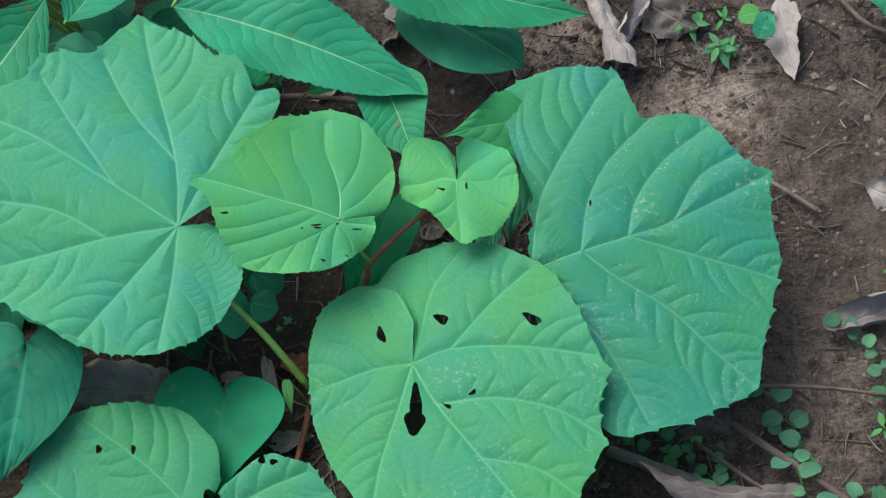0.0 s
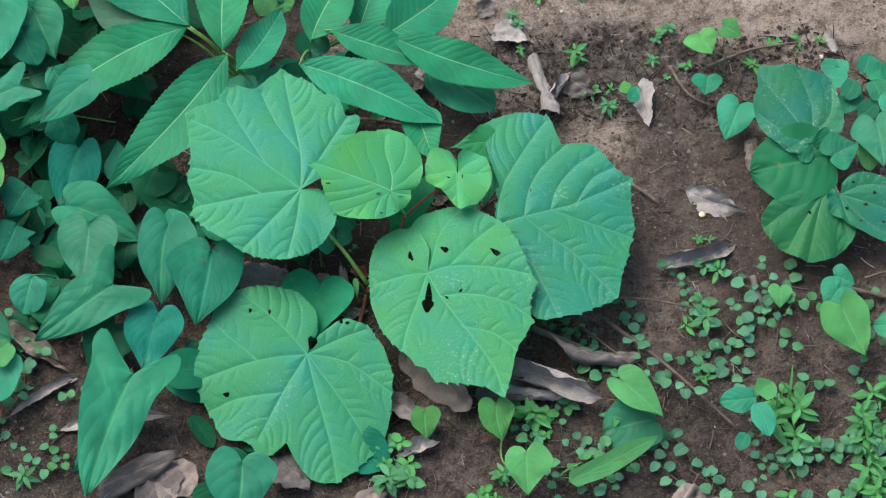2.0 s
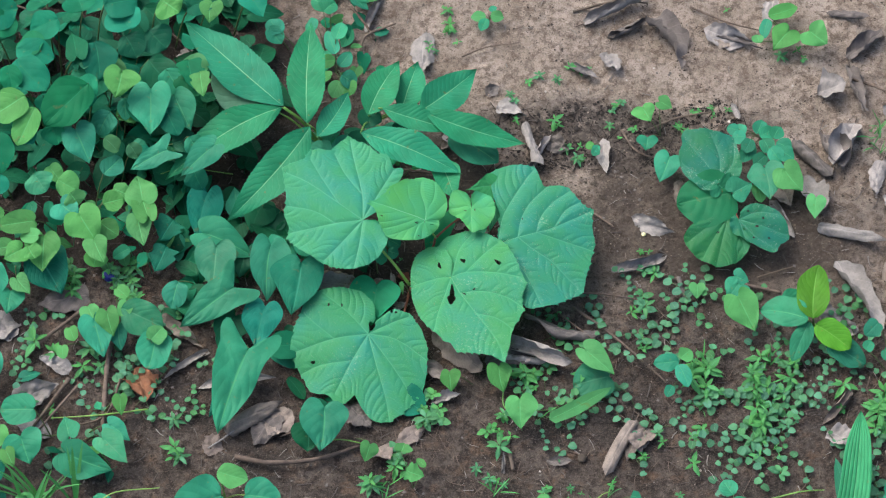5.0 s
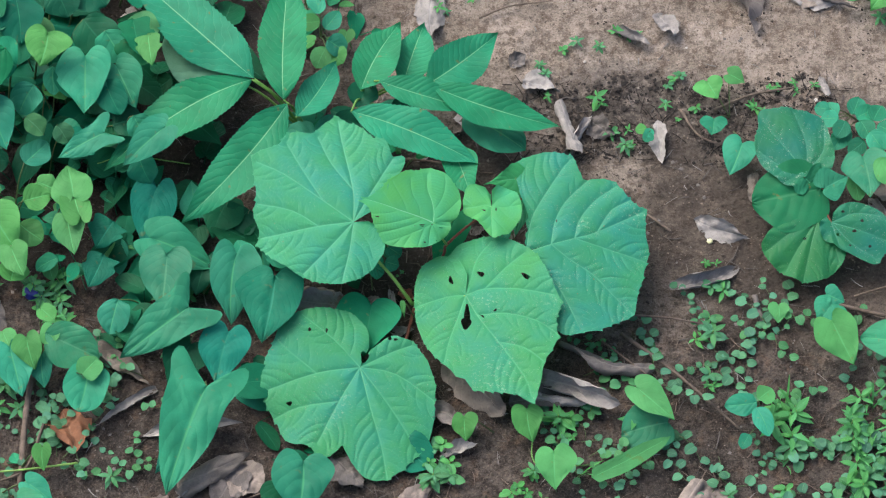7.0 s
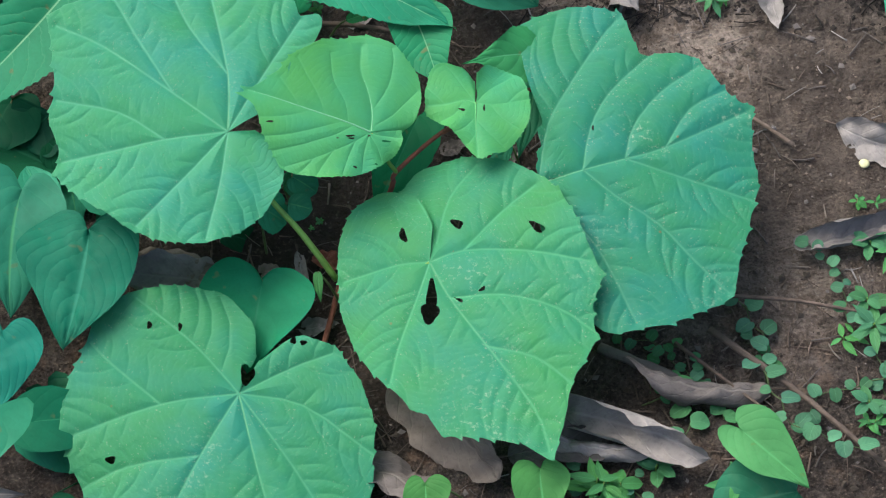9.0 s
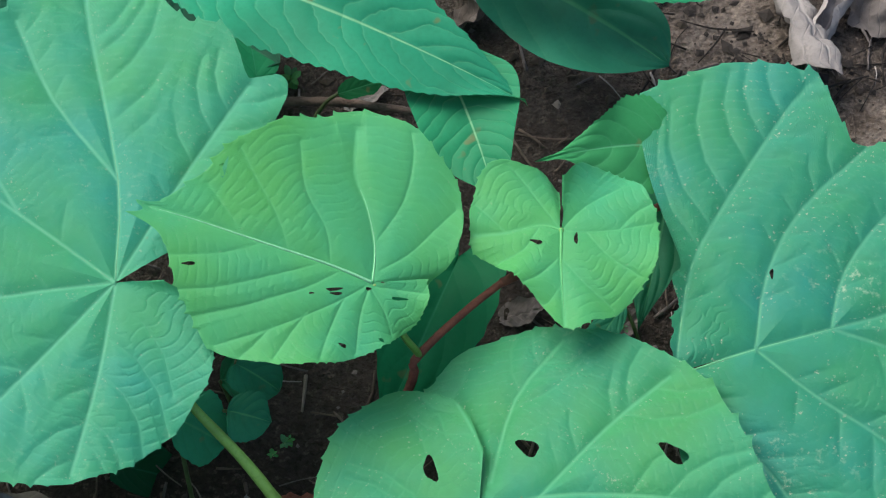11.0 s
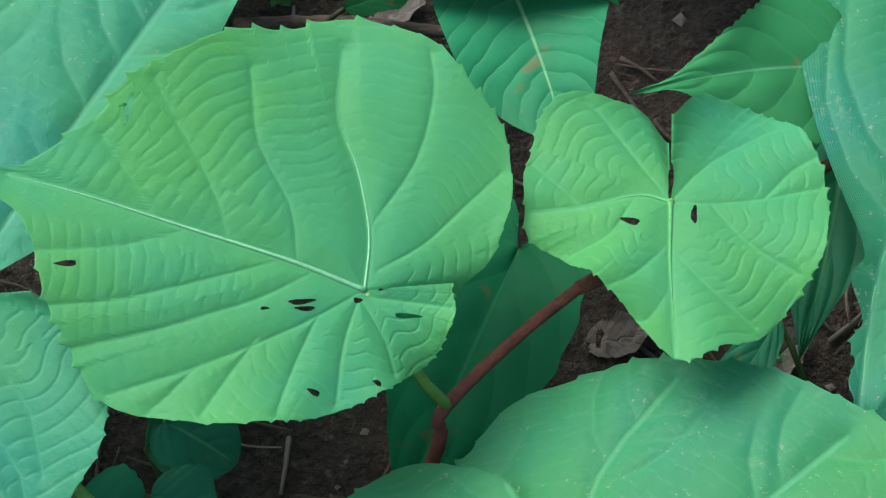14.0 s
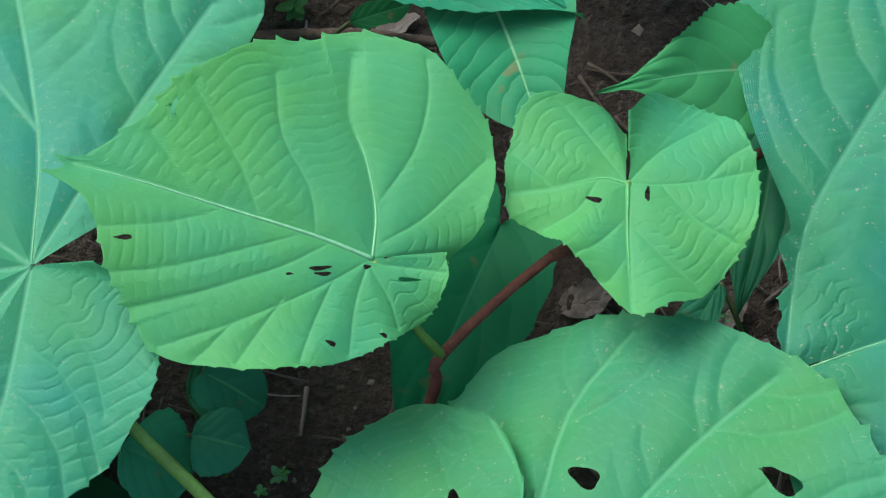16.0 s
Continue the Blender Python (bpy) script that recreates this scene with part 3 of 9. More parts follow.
def broad_leaf(parent, base, heading, slope, span, shape, material, ribs, dome=0.5, rings=72, turns=300, holes=(), lift=0.004, teeth=60, tooth=0.030, tip=(0.0, 6.0), spacing=0.021, seed=0, label="", rib="rib_pale", soft_rib="rib_soft", lap=0.0, branch=0.34, quilt=0.0011, peaks=()):
    """A large round leaf about its petiole. span: the first and last angle in degrees from the tip's direction, counted to the left;
    shape: the terms of the cosine series of its radius over that span; slope: how its face leans (to +x, to +y); ribs: the courses of the veins, (along, left), the midrib first; lap: degrees by which the lobes overlap;
    tip: drip tip's height and half width in degrees; holes: (along, left, length, width, turn) of what insects have eaten; peaks: (angle, height, half width) of single lobes and nicks of the rim."""
    rnd = random.Random(seed)
    z = Vector((slope[0], slope[1], 1.0)).normalized()
    x = Vector((math.cos(radians(heading)), math.sin(radians(heading)), 0.0))
    x = (x - z * x.dot(z)).normalized()
    y = z.cross(x)
    th = np.radians(np.linspace(span[0] - lap, span[1] + lap, turns + 1))
    tau = np.clip((np.degrees(th) - span[0]) / (span[1] - span[0]), 0, 1)
    edge = sum(c * np.cos(k * math.pi * tau) for k, c in enumerate(shape))
    edge = np.maximum(edge, 0.004) + tip[0] * np.exp(-np.abs(np.degrees(th)) / tip[1])
    for at, tall, half in peaks:
        edge = edge + tall * np.exp(-np.abs(np.degrees(th) - at) / half)
    saw = (tau * teeth + 0.35 * np.sin(tau * 37) + 0.2 * np.sin(tau * 83 + 1)) % 1.0
    steep = np.gradient(edge, th) / edge
    edge = edge * (1 + tooth / (1 + 0.5 * steep ** 2) * (1.5 * saw ** 4 - 0.3) * (0.6 + 0.4 * np.sin(tau * 51)) + 0.004 * np.sin(tau * 29 + seed))
    rr = np.linspace(0.0, 1.0, rings + 1)[1:] ** 0.85
    R, T = rr[:, None] * edge[None, :], np.broadcast_to(th, (rings, turns + 1))
    A, B = (R * np.cos(T)).ravel(), (R * np.sin(T)).ravel()
    tau2 = np.broadcast_to(tau, (rings, turns + 1)).ravel()
    rel = np.broadcast_to(rr[:, None], (rings, turns + 1)).ravel()
    # vein net: off the nearest main vein, and off the side veins that leave that main vein
    def off_from(courses):
        near = np.full(len(A), 9.0)
        for course in courses:
            for (a0, b0), (a1, b1) in zip(course, course[1:]):
                da, db = a1 - a0, b1 - b0
                s = np.clip(((A - a0) * da + (B - b0) * db) / max(1e-12, da * da + db * db), 0, 1)
                near = np.minimum(near, np.hypot(A - a0 - s * da, B - b0 - s * db))
        return near
    smooth_ribs = [[(p.x, p.y) for p in smooth_line([(a, b, 0) for a, b in course], 3)] for course in ribs]
    young = branch == 0
    by_rib = np.array([off_from([course]) for course in smooth_ribs])
    owner = by_rib.argmin(0)
    two = np.sort(by_rib, 0)[:2] if len(by_rib) > 1 else np.array([by_rib[0], by_rib[0] + 1])
    meet = 1 - np.exp(-((two[1] - two[0]) / 0.011) ** 2)
    side_veins, side = [], np.full(len(A), 9.0)
    for number, course in enumerate(ribs):
        pts = [Vector((a, b)) for a, b in course]
        size = sum((q - p).length for p, q in zip(pts, pts[1:]))
        if size < 0.03 or young:
            continue
        own = []
        for f in np.arange(0.14, 0.97, spacing / size):
            want, k = f * size, 0
            while k < len(pts) - 2 and (pts[k + 1] - pts[k]).length < want:
                want -= (pts[k + 1] - pts[k]).length
                k += 1
            way = (pts[k + 1] - pts[k]).normalized()
            for hand in (1, -1):
                foot = pts[k] + way * (want + rnd.uniform(-0.25, 0.25) * spacing + (0.4 * spacing if hand < 0 else 0))
                out = Vector((-way.y, way.x)) * hand
                reach = (branch * size * (1.1 - f) + 0.012) * rnd.uniform(0.9, 1.15)
                own.append([tuple(q) for q in (foot, foot + (way * 0.50 + out * 0.80) * reach * 0.5, foot + (way * 1.20 + out * 1.40) * reach * 0.5, foot + (way * 2.1 + out * 1.75) * reach * 0.5)])
        side_veins += own
        side = np.where(owner == number, np.minimum(side, off_from(own)), side)
    main = by_rib[:2].min(0) if young else by_rib.min(0)
    if young:
        side = off_from(smooth_ribs[2:])
    wobble = 0.0006 * np.sin(A * 90 + seed) + 0.0006 * np.sin(B * 80 + 2 * seed)
    # the field between two veins: their numbers shift the rungs of the net from field to field
    d1, d2 = np.full(len(A), 9.0), np.full(len(A), 9.0)
    i1, i2 = np.zeros(len(A), int), np.zeros(len(A), int)
    for number, course in enumerate(smooth_ribs + side_veins):
        d = off_from([course])
        first, second = d < d1, (d >= d1) & (d < d2)
        d2, i2 = np.where(first, d1, np.where(second, d, d2)), np.where(first, i1, np.where(second, number, i2))
        d1, i1 = np.where(first, d, d1), np.where(first, number, i1)
    field = np.minimum(i1, i2) * 3.7 + np.maximum(i1, i2) * 1.9
    wobble = wobble + 0.0003 * np.sin(A * 410 + 1.7 * field) + 0.0003 * np.sin(B * 370 + field)
    rung = (np.hypot(A, B) + 1.3 * wobble + 0.0012 * np.sin(T.ravel() * 11 + seed)) / (0.0044 if young else 0.0052) + field * 0.618
    tri2 = np.abs((rung % 1.0) - 0.5) * 2
    ladder = np.clip((tri2 - 0.70) / 0.28, 0, 1) * np.clip(rel * 3 - 0.3, 0, 1)
    bulge = (1 - tri2 ** 2.5) * np.clip(rel * 3 - 0.3, 0, 1) * (1 - np.exp(-(d1 / 0.002) ** 2))
    vein = np.maximum(np.maximum(np.exp(-(main / 0.0009) ** 2), (0.5 if young else 0.32 * meet) * np.exp(-(side / (0.0006 if young else 0.0009)) ** 2)), ladder * 0.22)
    vein = np.maximum(np.maximum(vein, 0.09 * np.exp(-(main / 0.007) ** 2)), 0.5 * (rel > 0.999))
    # the blade swells between its veins and is creased along them
    swell = (0.0009 if young else 0.0018) * (1 - np.exp(-main / 0.008)) + (quilt * 0.8 if young else quilt) * ((1 - np.exp(-side / 0.0032)) * (1 if young else meet) + (0 if young else 0.8) * (1 - meet)) * (1 - np.exp(-(main / 0.004) ** 2))
    Z = -dome * (A * A + B * B) + swell + (0.00011 if young else 0.00015) * bulge - 0.00006 * ladder - 0.0014
    Z += 0.0028 * np.sin(tau2 * 21 + seed) * rel ** 3 + 0.002 * np.sin(tau2 * 43 + seed * 2) * rel ** 4
    Z += lift * np.clip((tau2 - 0.90) / 0.10, 0, 1) * rel - lift * np.clip((0.10 - tau2) / 0.10, 0, 1) * rel
    # faces, with what is eaten left out
    n = turns + 1
    i, j = np.meshgrid(np.arange(rings - 1), np.arange(turns), indexing="ij")
    quads = np.stack([i * n + j, (i + 1) * n + j, (i + 1) * n + j + 1, i * n + j + 1], -1).reshape(-1, 4)
    keep = np.ones(len(quads), bool)
    for ha, hb, hl, hw, turn in holes:
        c, s = math.cos(radians(turn)), math.sin(radians(turn))
        u, v = ((A - ha) * c + (B - hb) * s) / (hl / 2), (-(A - ha) * s + (B - hb) * c) / (hw / 2)
        far = np.hypot(u, v) / (1 + 0.16 * np.sin(3 * np.arctan2(v, u) + ha * 900))
        inside = far[quads].mean(1) < 1
        keep &= ~inside
        rim = np.intersect1d(quads[inside].ravel(), quads[keep].ravel())
        move = np.union1d(rim, np.where(far < 1)[0])
        g = 1 / np.maximum(far[move], 0.2)
        u2, v2 = u[move] * g * hl / 2, v[move] * g * hw / 2
        A[move], B[move] = ha + u2 * c - v2 * s, hb + u2 * s + v2 * c
    P = np.array(base)[None, :] + A[:, None] * np.array(x) + B[:, None] * np.array(y) + Z[:, None] * np.array(z)
    verts = np.vstack([P, np.array(base)[None, :]])
    faces = [tuple(f) for f in quads[keep].tolist()] + [(len(verts) - 1, a, a + 1) for a in range(turns)]
    ob = mesh_object("leaf", verts.tolist(), faces, material, parent, label, vein=np.append(vein, 1.0))
    ob.data.attributes.new("rim", "FLOAT", "POINT").data.foreach_set("value", np.append(rel, 0.0).astype(np.float32))
    # veins, proud of the blade
    for k, course in enumerate(ribs):
        line_pts = []
        for p in smooth_line([(a, b, 0) for a, b in course], 6):
            way = math.atan2(p.y, p.x)
            rim, share_of = np.interp(way, th, edge), np.interp(way, th, tau)
            out = min(1.0, p.length / rim)
            ruffle = 0.0028 * math.sin(share_of * 21 + seed) * out ** 3 + 0.002 * math.sin(share_of * 43 + seed * 2) * out ** 4
            ruffle += lift * out * (max(0.0, (share_of - 0.90) / 0.10) - max(0.0, (0.10 - share_of) / 0.10))
            if p.length > 0.005 and p.length > rim * 0.97:
                continue
            if young and k == 1 and p.length > 0.55 * rim:
                continue
            line_pts.append(Vector(base) + x * p.x + y * p.y + z * (-dome * (p.x * p.x + p.y * p.y) - (0.00142 if young else 0.00165) + ruffle))
        if young and k > 1:
            break
        if len(line_pts) < 3:
            continue
        thick = (0.00078 if young else 0.00056) if k == 0 else (0.00048 if young else 0.00038) if len(course) > 3 else 0.00024
        v, f = tube(line_pts, thick, 0.00008, 6, 0.0, 2)
        mesh_object("vein", v, f, rib if k < 2 else soft_rib, ob)
    return ob


# ---------------- ground ----------------
def ground_height(x, y):
    """Gentle lumps and hollows of the trodden soil."""
    p = Vector((x * 5.0, y * 5.0, 3.1))
    return 0.006 * noise.noise(p) + 0.004 * noise.noise(p * 3.1) + 0.0024 * noise.noise(p * 9.0) + 0.0016 * noise.noise(p * 23.0) - 0.004


def build_ground():
    """One sheet: fine under the plants, coarser outwards to the horizon."""
    def axis(lo, hi, step):
        inner = np.arange(lo, hi + step / 2, step)
        grow = [step]
        while sum(grow) < 900:
            grow.append(grow[-1] * 1.35)
        out = np.cumsum(grow)
        return np.concatenate([lo - out[::-1], inner, hi + out])
    xs, ys = axis(-0.95, 0.95, 0.0042), axis(-0.62, 0.66, 0.0042)
    verts = [(x, y, ground_height(x, y) if abs(x) < 30 and abs(y) < 30 else -0.004) for y in ys for x in xs]
    n = len(xs)
    faces = [(j * n + i, j * n + i + 1, (j + 1) * n + i + 1, (j + 1) * n + i) for j in range(len(ys) - 1) for i in range(n - 1)]
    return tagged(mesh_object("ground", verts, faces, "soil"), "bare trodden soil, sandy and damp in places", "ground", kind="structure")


ground = build_ground()


# ---------------- kinds of small things ----------------
def dead_leaf(base, tip, width, material, curl, seed):
    rnd = random.Random(seed + 500)
    m, length = lay(base, tip, (rnd.uniform(-0.3, 0.3), rnd.uniform(-0.4, 0.1)))
    v, f, uv = blade(rnd.choice(("ovate", "lance", "lance", "oval")), length, width, 26, 9, droop=rnd.uniform(-0.25, 0.2), fold=0.1, wave=0.06, seed=seed, crumple=0.12 if width > 0.06 else 0.19,
                     curl=curl * rnd.choice((1, 1, 1, -1)) * (1.55 if curl >= 1 else 0.95), twist=rnd.uniform(-0.9, 0.9), ragged=0.16)
    words = {"litter": "curled grey dry leaf lying on soil", "litter_tan": "tan withered leaf lying on soil",
             "litter_dark": "dark rotting curled leaf lying on soil", "litter_red": "reddish-brown dead leaf on damp soil"}
    ob = mesh_object("dead_leaf", v, f, material, None, "", uv)
    ob.matrix_basis = m
    low = min((m @ Vector(p)).z - ground_height((m @ Vector(p)).x, (m @ Vector(p)).y) for p in v)
    ob.matrix_basis = Matrix.Translation((0, 0, -low - 0.001)) @ m
    rib = tube([(length * s, 0, 0.0006) for s in (-0.12, -0.06, 0.0)], 0.0010, 0.0008, 5, 0, 2)
    stalk = mesh_object("stalk", rib[0], rib[1], "twig", None)
    stalk.parent = ob
    return tagged(ob, words[material], "dead leaf", "fallen leaves")


def fallen_twig(points, r0, r1, material):
    v, f = tube(points, r0, r1, 8, 0.35, 8, len(points))
    green = material == "green_stem"
    ob = mesh_object("runner" if green else "twig", v, f, material)
    return tagged(ob, "thin green runner creeping over soil" if green else "weathered brown twig lying on soil", "runner" if green else "twig", "twigs on the soil")



# ---------------- the broad-leaved sapling ----------------
sapling = thing("broadleaf_sapling", "young broad-leaved sapling with large round toothed leaves", "sapling", (-0.0715, -0.0591, 0))
broad_leaf(sapling, (-0.1528, 0.0174, 0.104), 98.3, (0.04, -0.15), (-65.4, 256.9),
           (0.1055, 0.0373, -0.0301, -0.0105, -0.0143, -0.0043, -0.0074, -0.0036, -0.0066, -0.0039, -0.0041, 0.0005, -0.001, -0.0017, -0.0038, -0.002, -0.0014, -0.0001, -0.0, 0.0008, -0.0001, 0.0004, 0.0009, 0.0018, 0.0005, 0.0005, 0.0007, 0.002, 0.0019, 0.0021, 0.0015, 0.0016, 0.0011, 0.0012, 0.0013, 0.0018, 0.0014, 0.0011),
           "broad", (((0.0, 0.0), (0.0472, -0.0053), (0.1202, 0.0005), (0.154, 0.0011)), ((0.0, 0.0), (0.0367, 0.0371), (0.0824, 0.0846), (0.1055, 0.1186)), ((0.0, 0.0), (-0.0, 0.0473), (-0.0035, 0.0886), (-0.0055, 0.125)), ((0.0, 0.0), (-0.0301, 0.0335), (-0.0662, 0.0756)), ((0.0, 0.0), (-0.0394, 0.0102), (-0.0817, 0.0253)), ((0.0, 0.0), (0.038, -0.0276), (0.0858, -0.0644)), ((0.0472, -0.0053), (0.0895, 0.019), (0.1311, 0.0317)), ((0.0367, 0.0371), (0.0887, 0.0603), (0.1238, 0.074)), ((-0.0, 0.0473), (0.0267, 0.0792), (0.0432, 0.1242)),),
           peaks=((1.6, 0.008, 2.5), (47.7, 0.009, 4), (96.2, 0.006, 3), (28.5, 0.010, 9), (-19.5, -0.005, 8), (-36, -0.006, 6), (-55, 0.006, 6)), dome=0.3, rings=190, turns=760, tip=(0.006, 3), seed=1, label="", lift=0.004, lap=0, tooth=0.022, spacing=0.0155, rib="rib_pale", soft_rib="rib_soft")
broad_leaf(sapling, (0.112, -0.0015, 0.079), 22.1, (0.02, -0.12), (-180.5, 174.5),
           (0.0977, 0.0141, -0.0504, -0.003, -0.0201, -0.006, 0.0068, -0.0058, 0.0094, 0.0008, -0.0044, 0.0053, -0.0025, -0.0014, 0.0009, -0.0032, -0.0002, -0.0001, 0.001, 0.001, -0.0003, 0.0012, -0.0016, -0.0008, 0.0014, -0.0016, 0.0, 0.0004, -0.0004, 0.0005, -0.0002, 0.0005, -0.0001, -0.0005, -0.0, -0.0007, 0.0006, 0.0002),
           "broad_deep", (((-0.035, 0.0019), (0.0, 0.0), (0.033, -0.003), (0.0649, -0.0051), (0.1321, 0.0002)), ((-0.0337, 0.0051), (-0.0107, 0.0434), (0.0149, 0.0671), (0.0563, 0.0982), (0.073, 0.1079)), ((0.0, 0.0), (0.0178, 0.0293), (0.0432, 0.052), (0.0827, 0.07)), ((0.033, -0.003), (0.0489, 0.0191), (0.079, 0.0382), (0.1152, 0.048)), ((0.0, 0.0), (0.0148, -0.029), (0.0352, -0.0604), (0.0494, -0.0977), (0.0627, -0.1287)), ((-0.0306, 0.0001), (-0.0216, -0.0346), (-0.0131, -0.0701), (-0.0106, -0.1266)), ((0.033, -0.003), (0.068, -0.033), (0.1085, -0.0661)), ((0.0649, -0.0051), (0.0941, 0.0171), (0.1242, 0.0214)),),
           peaks=((55, 0.007, 3.5), (44, -0.004, 4), (24.5, 0.003, 2.5), (1, 0.003, 1.6), (88.5, 0.013, 6), (-64, 0.003, 2)), dome=0.3, rings=190, turns=760, tip=(0.008, 2.5), seed=2, label="deep green leaf chafed pale along veins", lift=0.0, lap=0.5, tooth=0.022, spacing=0.0155, rib="rib_pale", soft_rib="rib_soft",
           holes=((0.0202, 0.0295, 0.0016, 0.0049, -22),))
broad_leaf(sapling, (-0.1426, -0.1664, 0.035), -76.6, (0, -0.15), (-216.0, 136.9),
           (0.1099, 0.0009, -0.0402, 0.003, -0.0149, -0.0058, -0.0011, -0.0012, -0.0072, 0.0028, -0.0011, -0.0012, -0.0033, 0.0019, -0.0024, -0.0014, -0.0012, 0.0015, -0.0014, 0.0002, -0.0005, -0.0002, -0.0015, 0.001, -0.0005, -0.0007, -0.0007, 0.0013, -0.0008, -0.0007, -0.0007, 0.0008, -0.0007, -0.0005, -0.0004, 0.0006, -0.0006, -0.0005),
           "broad_even", (((0.0, 0.0), (0.057, 0.0008), (0.1131, 0.0031), (0.1578, 0.0004)), ((0.0, 0.0), (-0.0059, -0.0579), (0.0015, -0.1302)), ((0.0, 0.0), (-0.0475, -0.0255), (-0.0912, -0.0583)), ((0.0, 0.0), (0.0398, -0.0374), (0.0897, -0.0778)), ((0.0, 0.0), (0.02, 0.0438), (0.0679, 0.0849)), ((0.0, 0.0), (-0.0105, 0.0432), (-0.0144, 0.0734)), ((0.0, 0.0), (0.0629, 0.0262), (0.1316, 0.0499)), ((-0.0059, -0.0579), (-0.0465, -0.0874), (-0.0662, -0.0986)), ((0.0398, -0.0374), (0.0347, -0.0899), (0.0415, -0.1259)),),
           peaks=((-25, -0.015, 3.5), (-37, 0.007, 6), (48, -0.005, 8)), dome=0.3, rings=170, turns=680, tip=(0.003, 3), seed=3, label="", lift=0.004, lap=0, tooth=0.022, spacing=0.0155, rib="rib_pale", soft_rib="rib_soft",
           holes=((-0.0127, 0.009, 0.0105, 0.016, 77), (0.0268, -0.102, 0.0075, 0.0055, 76), (-0.0679, -0.0534, 0.0038, 0.0057, 76), (-0.0616, -0.0316, 0.003, 0.0065, 76), (-0.0309, 0.0479, 0.0045, 0.0065, 77), (-0.0269, 0.0547, 0.0053, 0.004, 77)))
broad_leaf(sapling, (-0.0026, -0.0731, 0.066), -61.6, (-0.18, -0.05), (-214.5, 173.2),
           (0.0982, -0.0226, -0.0309, 0.0156, 0.0046, -0.0086, -0.0089, 0.0023, -0.002, -0.0045, -0.0026, 0.0013, -0.0018, -0.0021, -0.001, 0.0005, -0.0021, -0.0004, -0.0002, -0.0006, -0.001, 0.0003, -0.0004, -0.0007, -0.0007, 0.0008, -0.0004, -0.0009, -0.0001, 0.0006, -0.001, -0.0004, 0.0002, -0.0, -0.0008, 0.0001, -0.0001, -0.0001),
           "broad_warm", (((0.0, 0.0), (0.0346, -0.0013), (0.0831, 0.0038), (0.1446, 0.0094), (0.1758, 0.003)), ((0.0, 0.0), (0.0054, 0.0258), (0.0301, 0.0645), (0.0624, 0.1005)), ((0.0054, 0.0258), (-0.0071, 0.0643), (-0.0141, 0.0975)), ((0.0, 0.0), (-0.0232, 0.015), (-0.0519, 0.0171)), ((0.0, 0.0), (-0.0117, -0.0222), (-0.022, -0.0619)), ((0.0, 0.0), (0.0209, -0.0221), (0.0474, -0.0514), (0.0698, -0.0703)), ((0.0346, -0.0013), (0.053, 0.0339), (0.0823, 0.0625), (0.1101, 0.0758)), ((0.0831, 0.0038), (0.109, 0.0296), (0.141, 0.0426)), ((-0.0116, 0.0121), (-0.0402, 0.0385), (-0.0537, 0.0685)),),
           peaks=((0.8, 0.005, 1.2), (-4.5, -0.008, 3), (-24, 0.006, 2), (-29, -0.006, 2.5), (-35, 0.004, 2), (53.2, 0.006, 1.5), (43, -0.002, 4), (32.7, 0.005, 1.5)), dome=0.4, rings=190, turns=760, tip=(0.014, 4), seed=4, label="round green leaf with eaten holes", lift=-0.007, lap=0, tooth=0.022, spacing=0.0155, rib="rib_pale", soft_rib="rib_soft",
           holes=((-0.016, 0.0322, 0.011, 0.0063, 25), (0.0196, 0.0816, 0.0144, 0.0062, 21), (-0.0299, -0.0065, 0.0051, 0.0127, 78), (0.0260, -0.0120, 0.026, 0.0080, -29), (0.0378, -0.0198, 0.0165, 0.0135, -20), (0.0412, 0.0226, 0.0058, 0.0028, 91), (0.0394, 0.0039, 0.008, 0.0026, 26)))
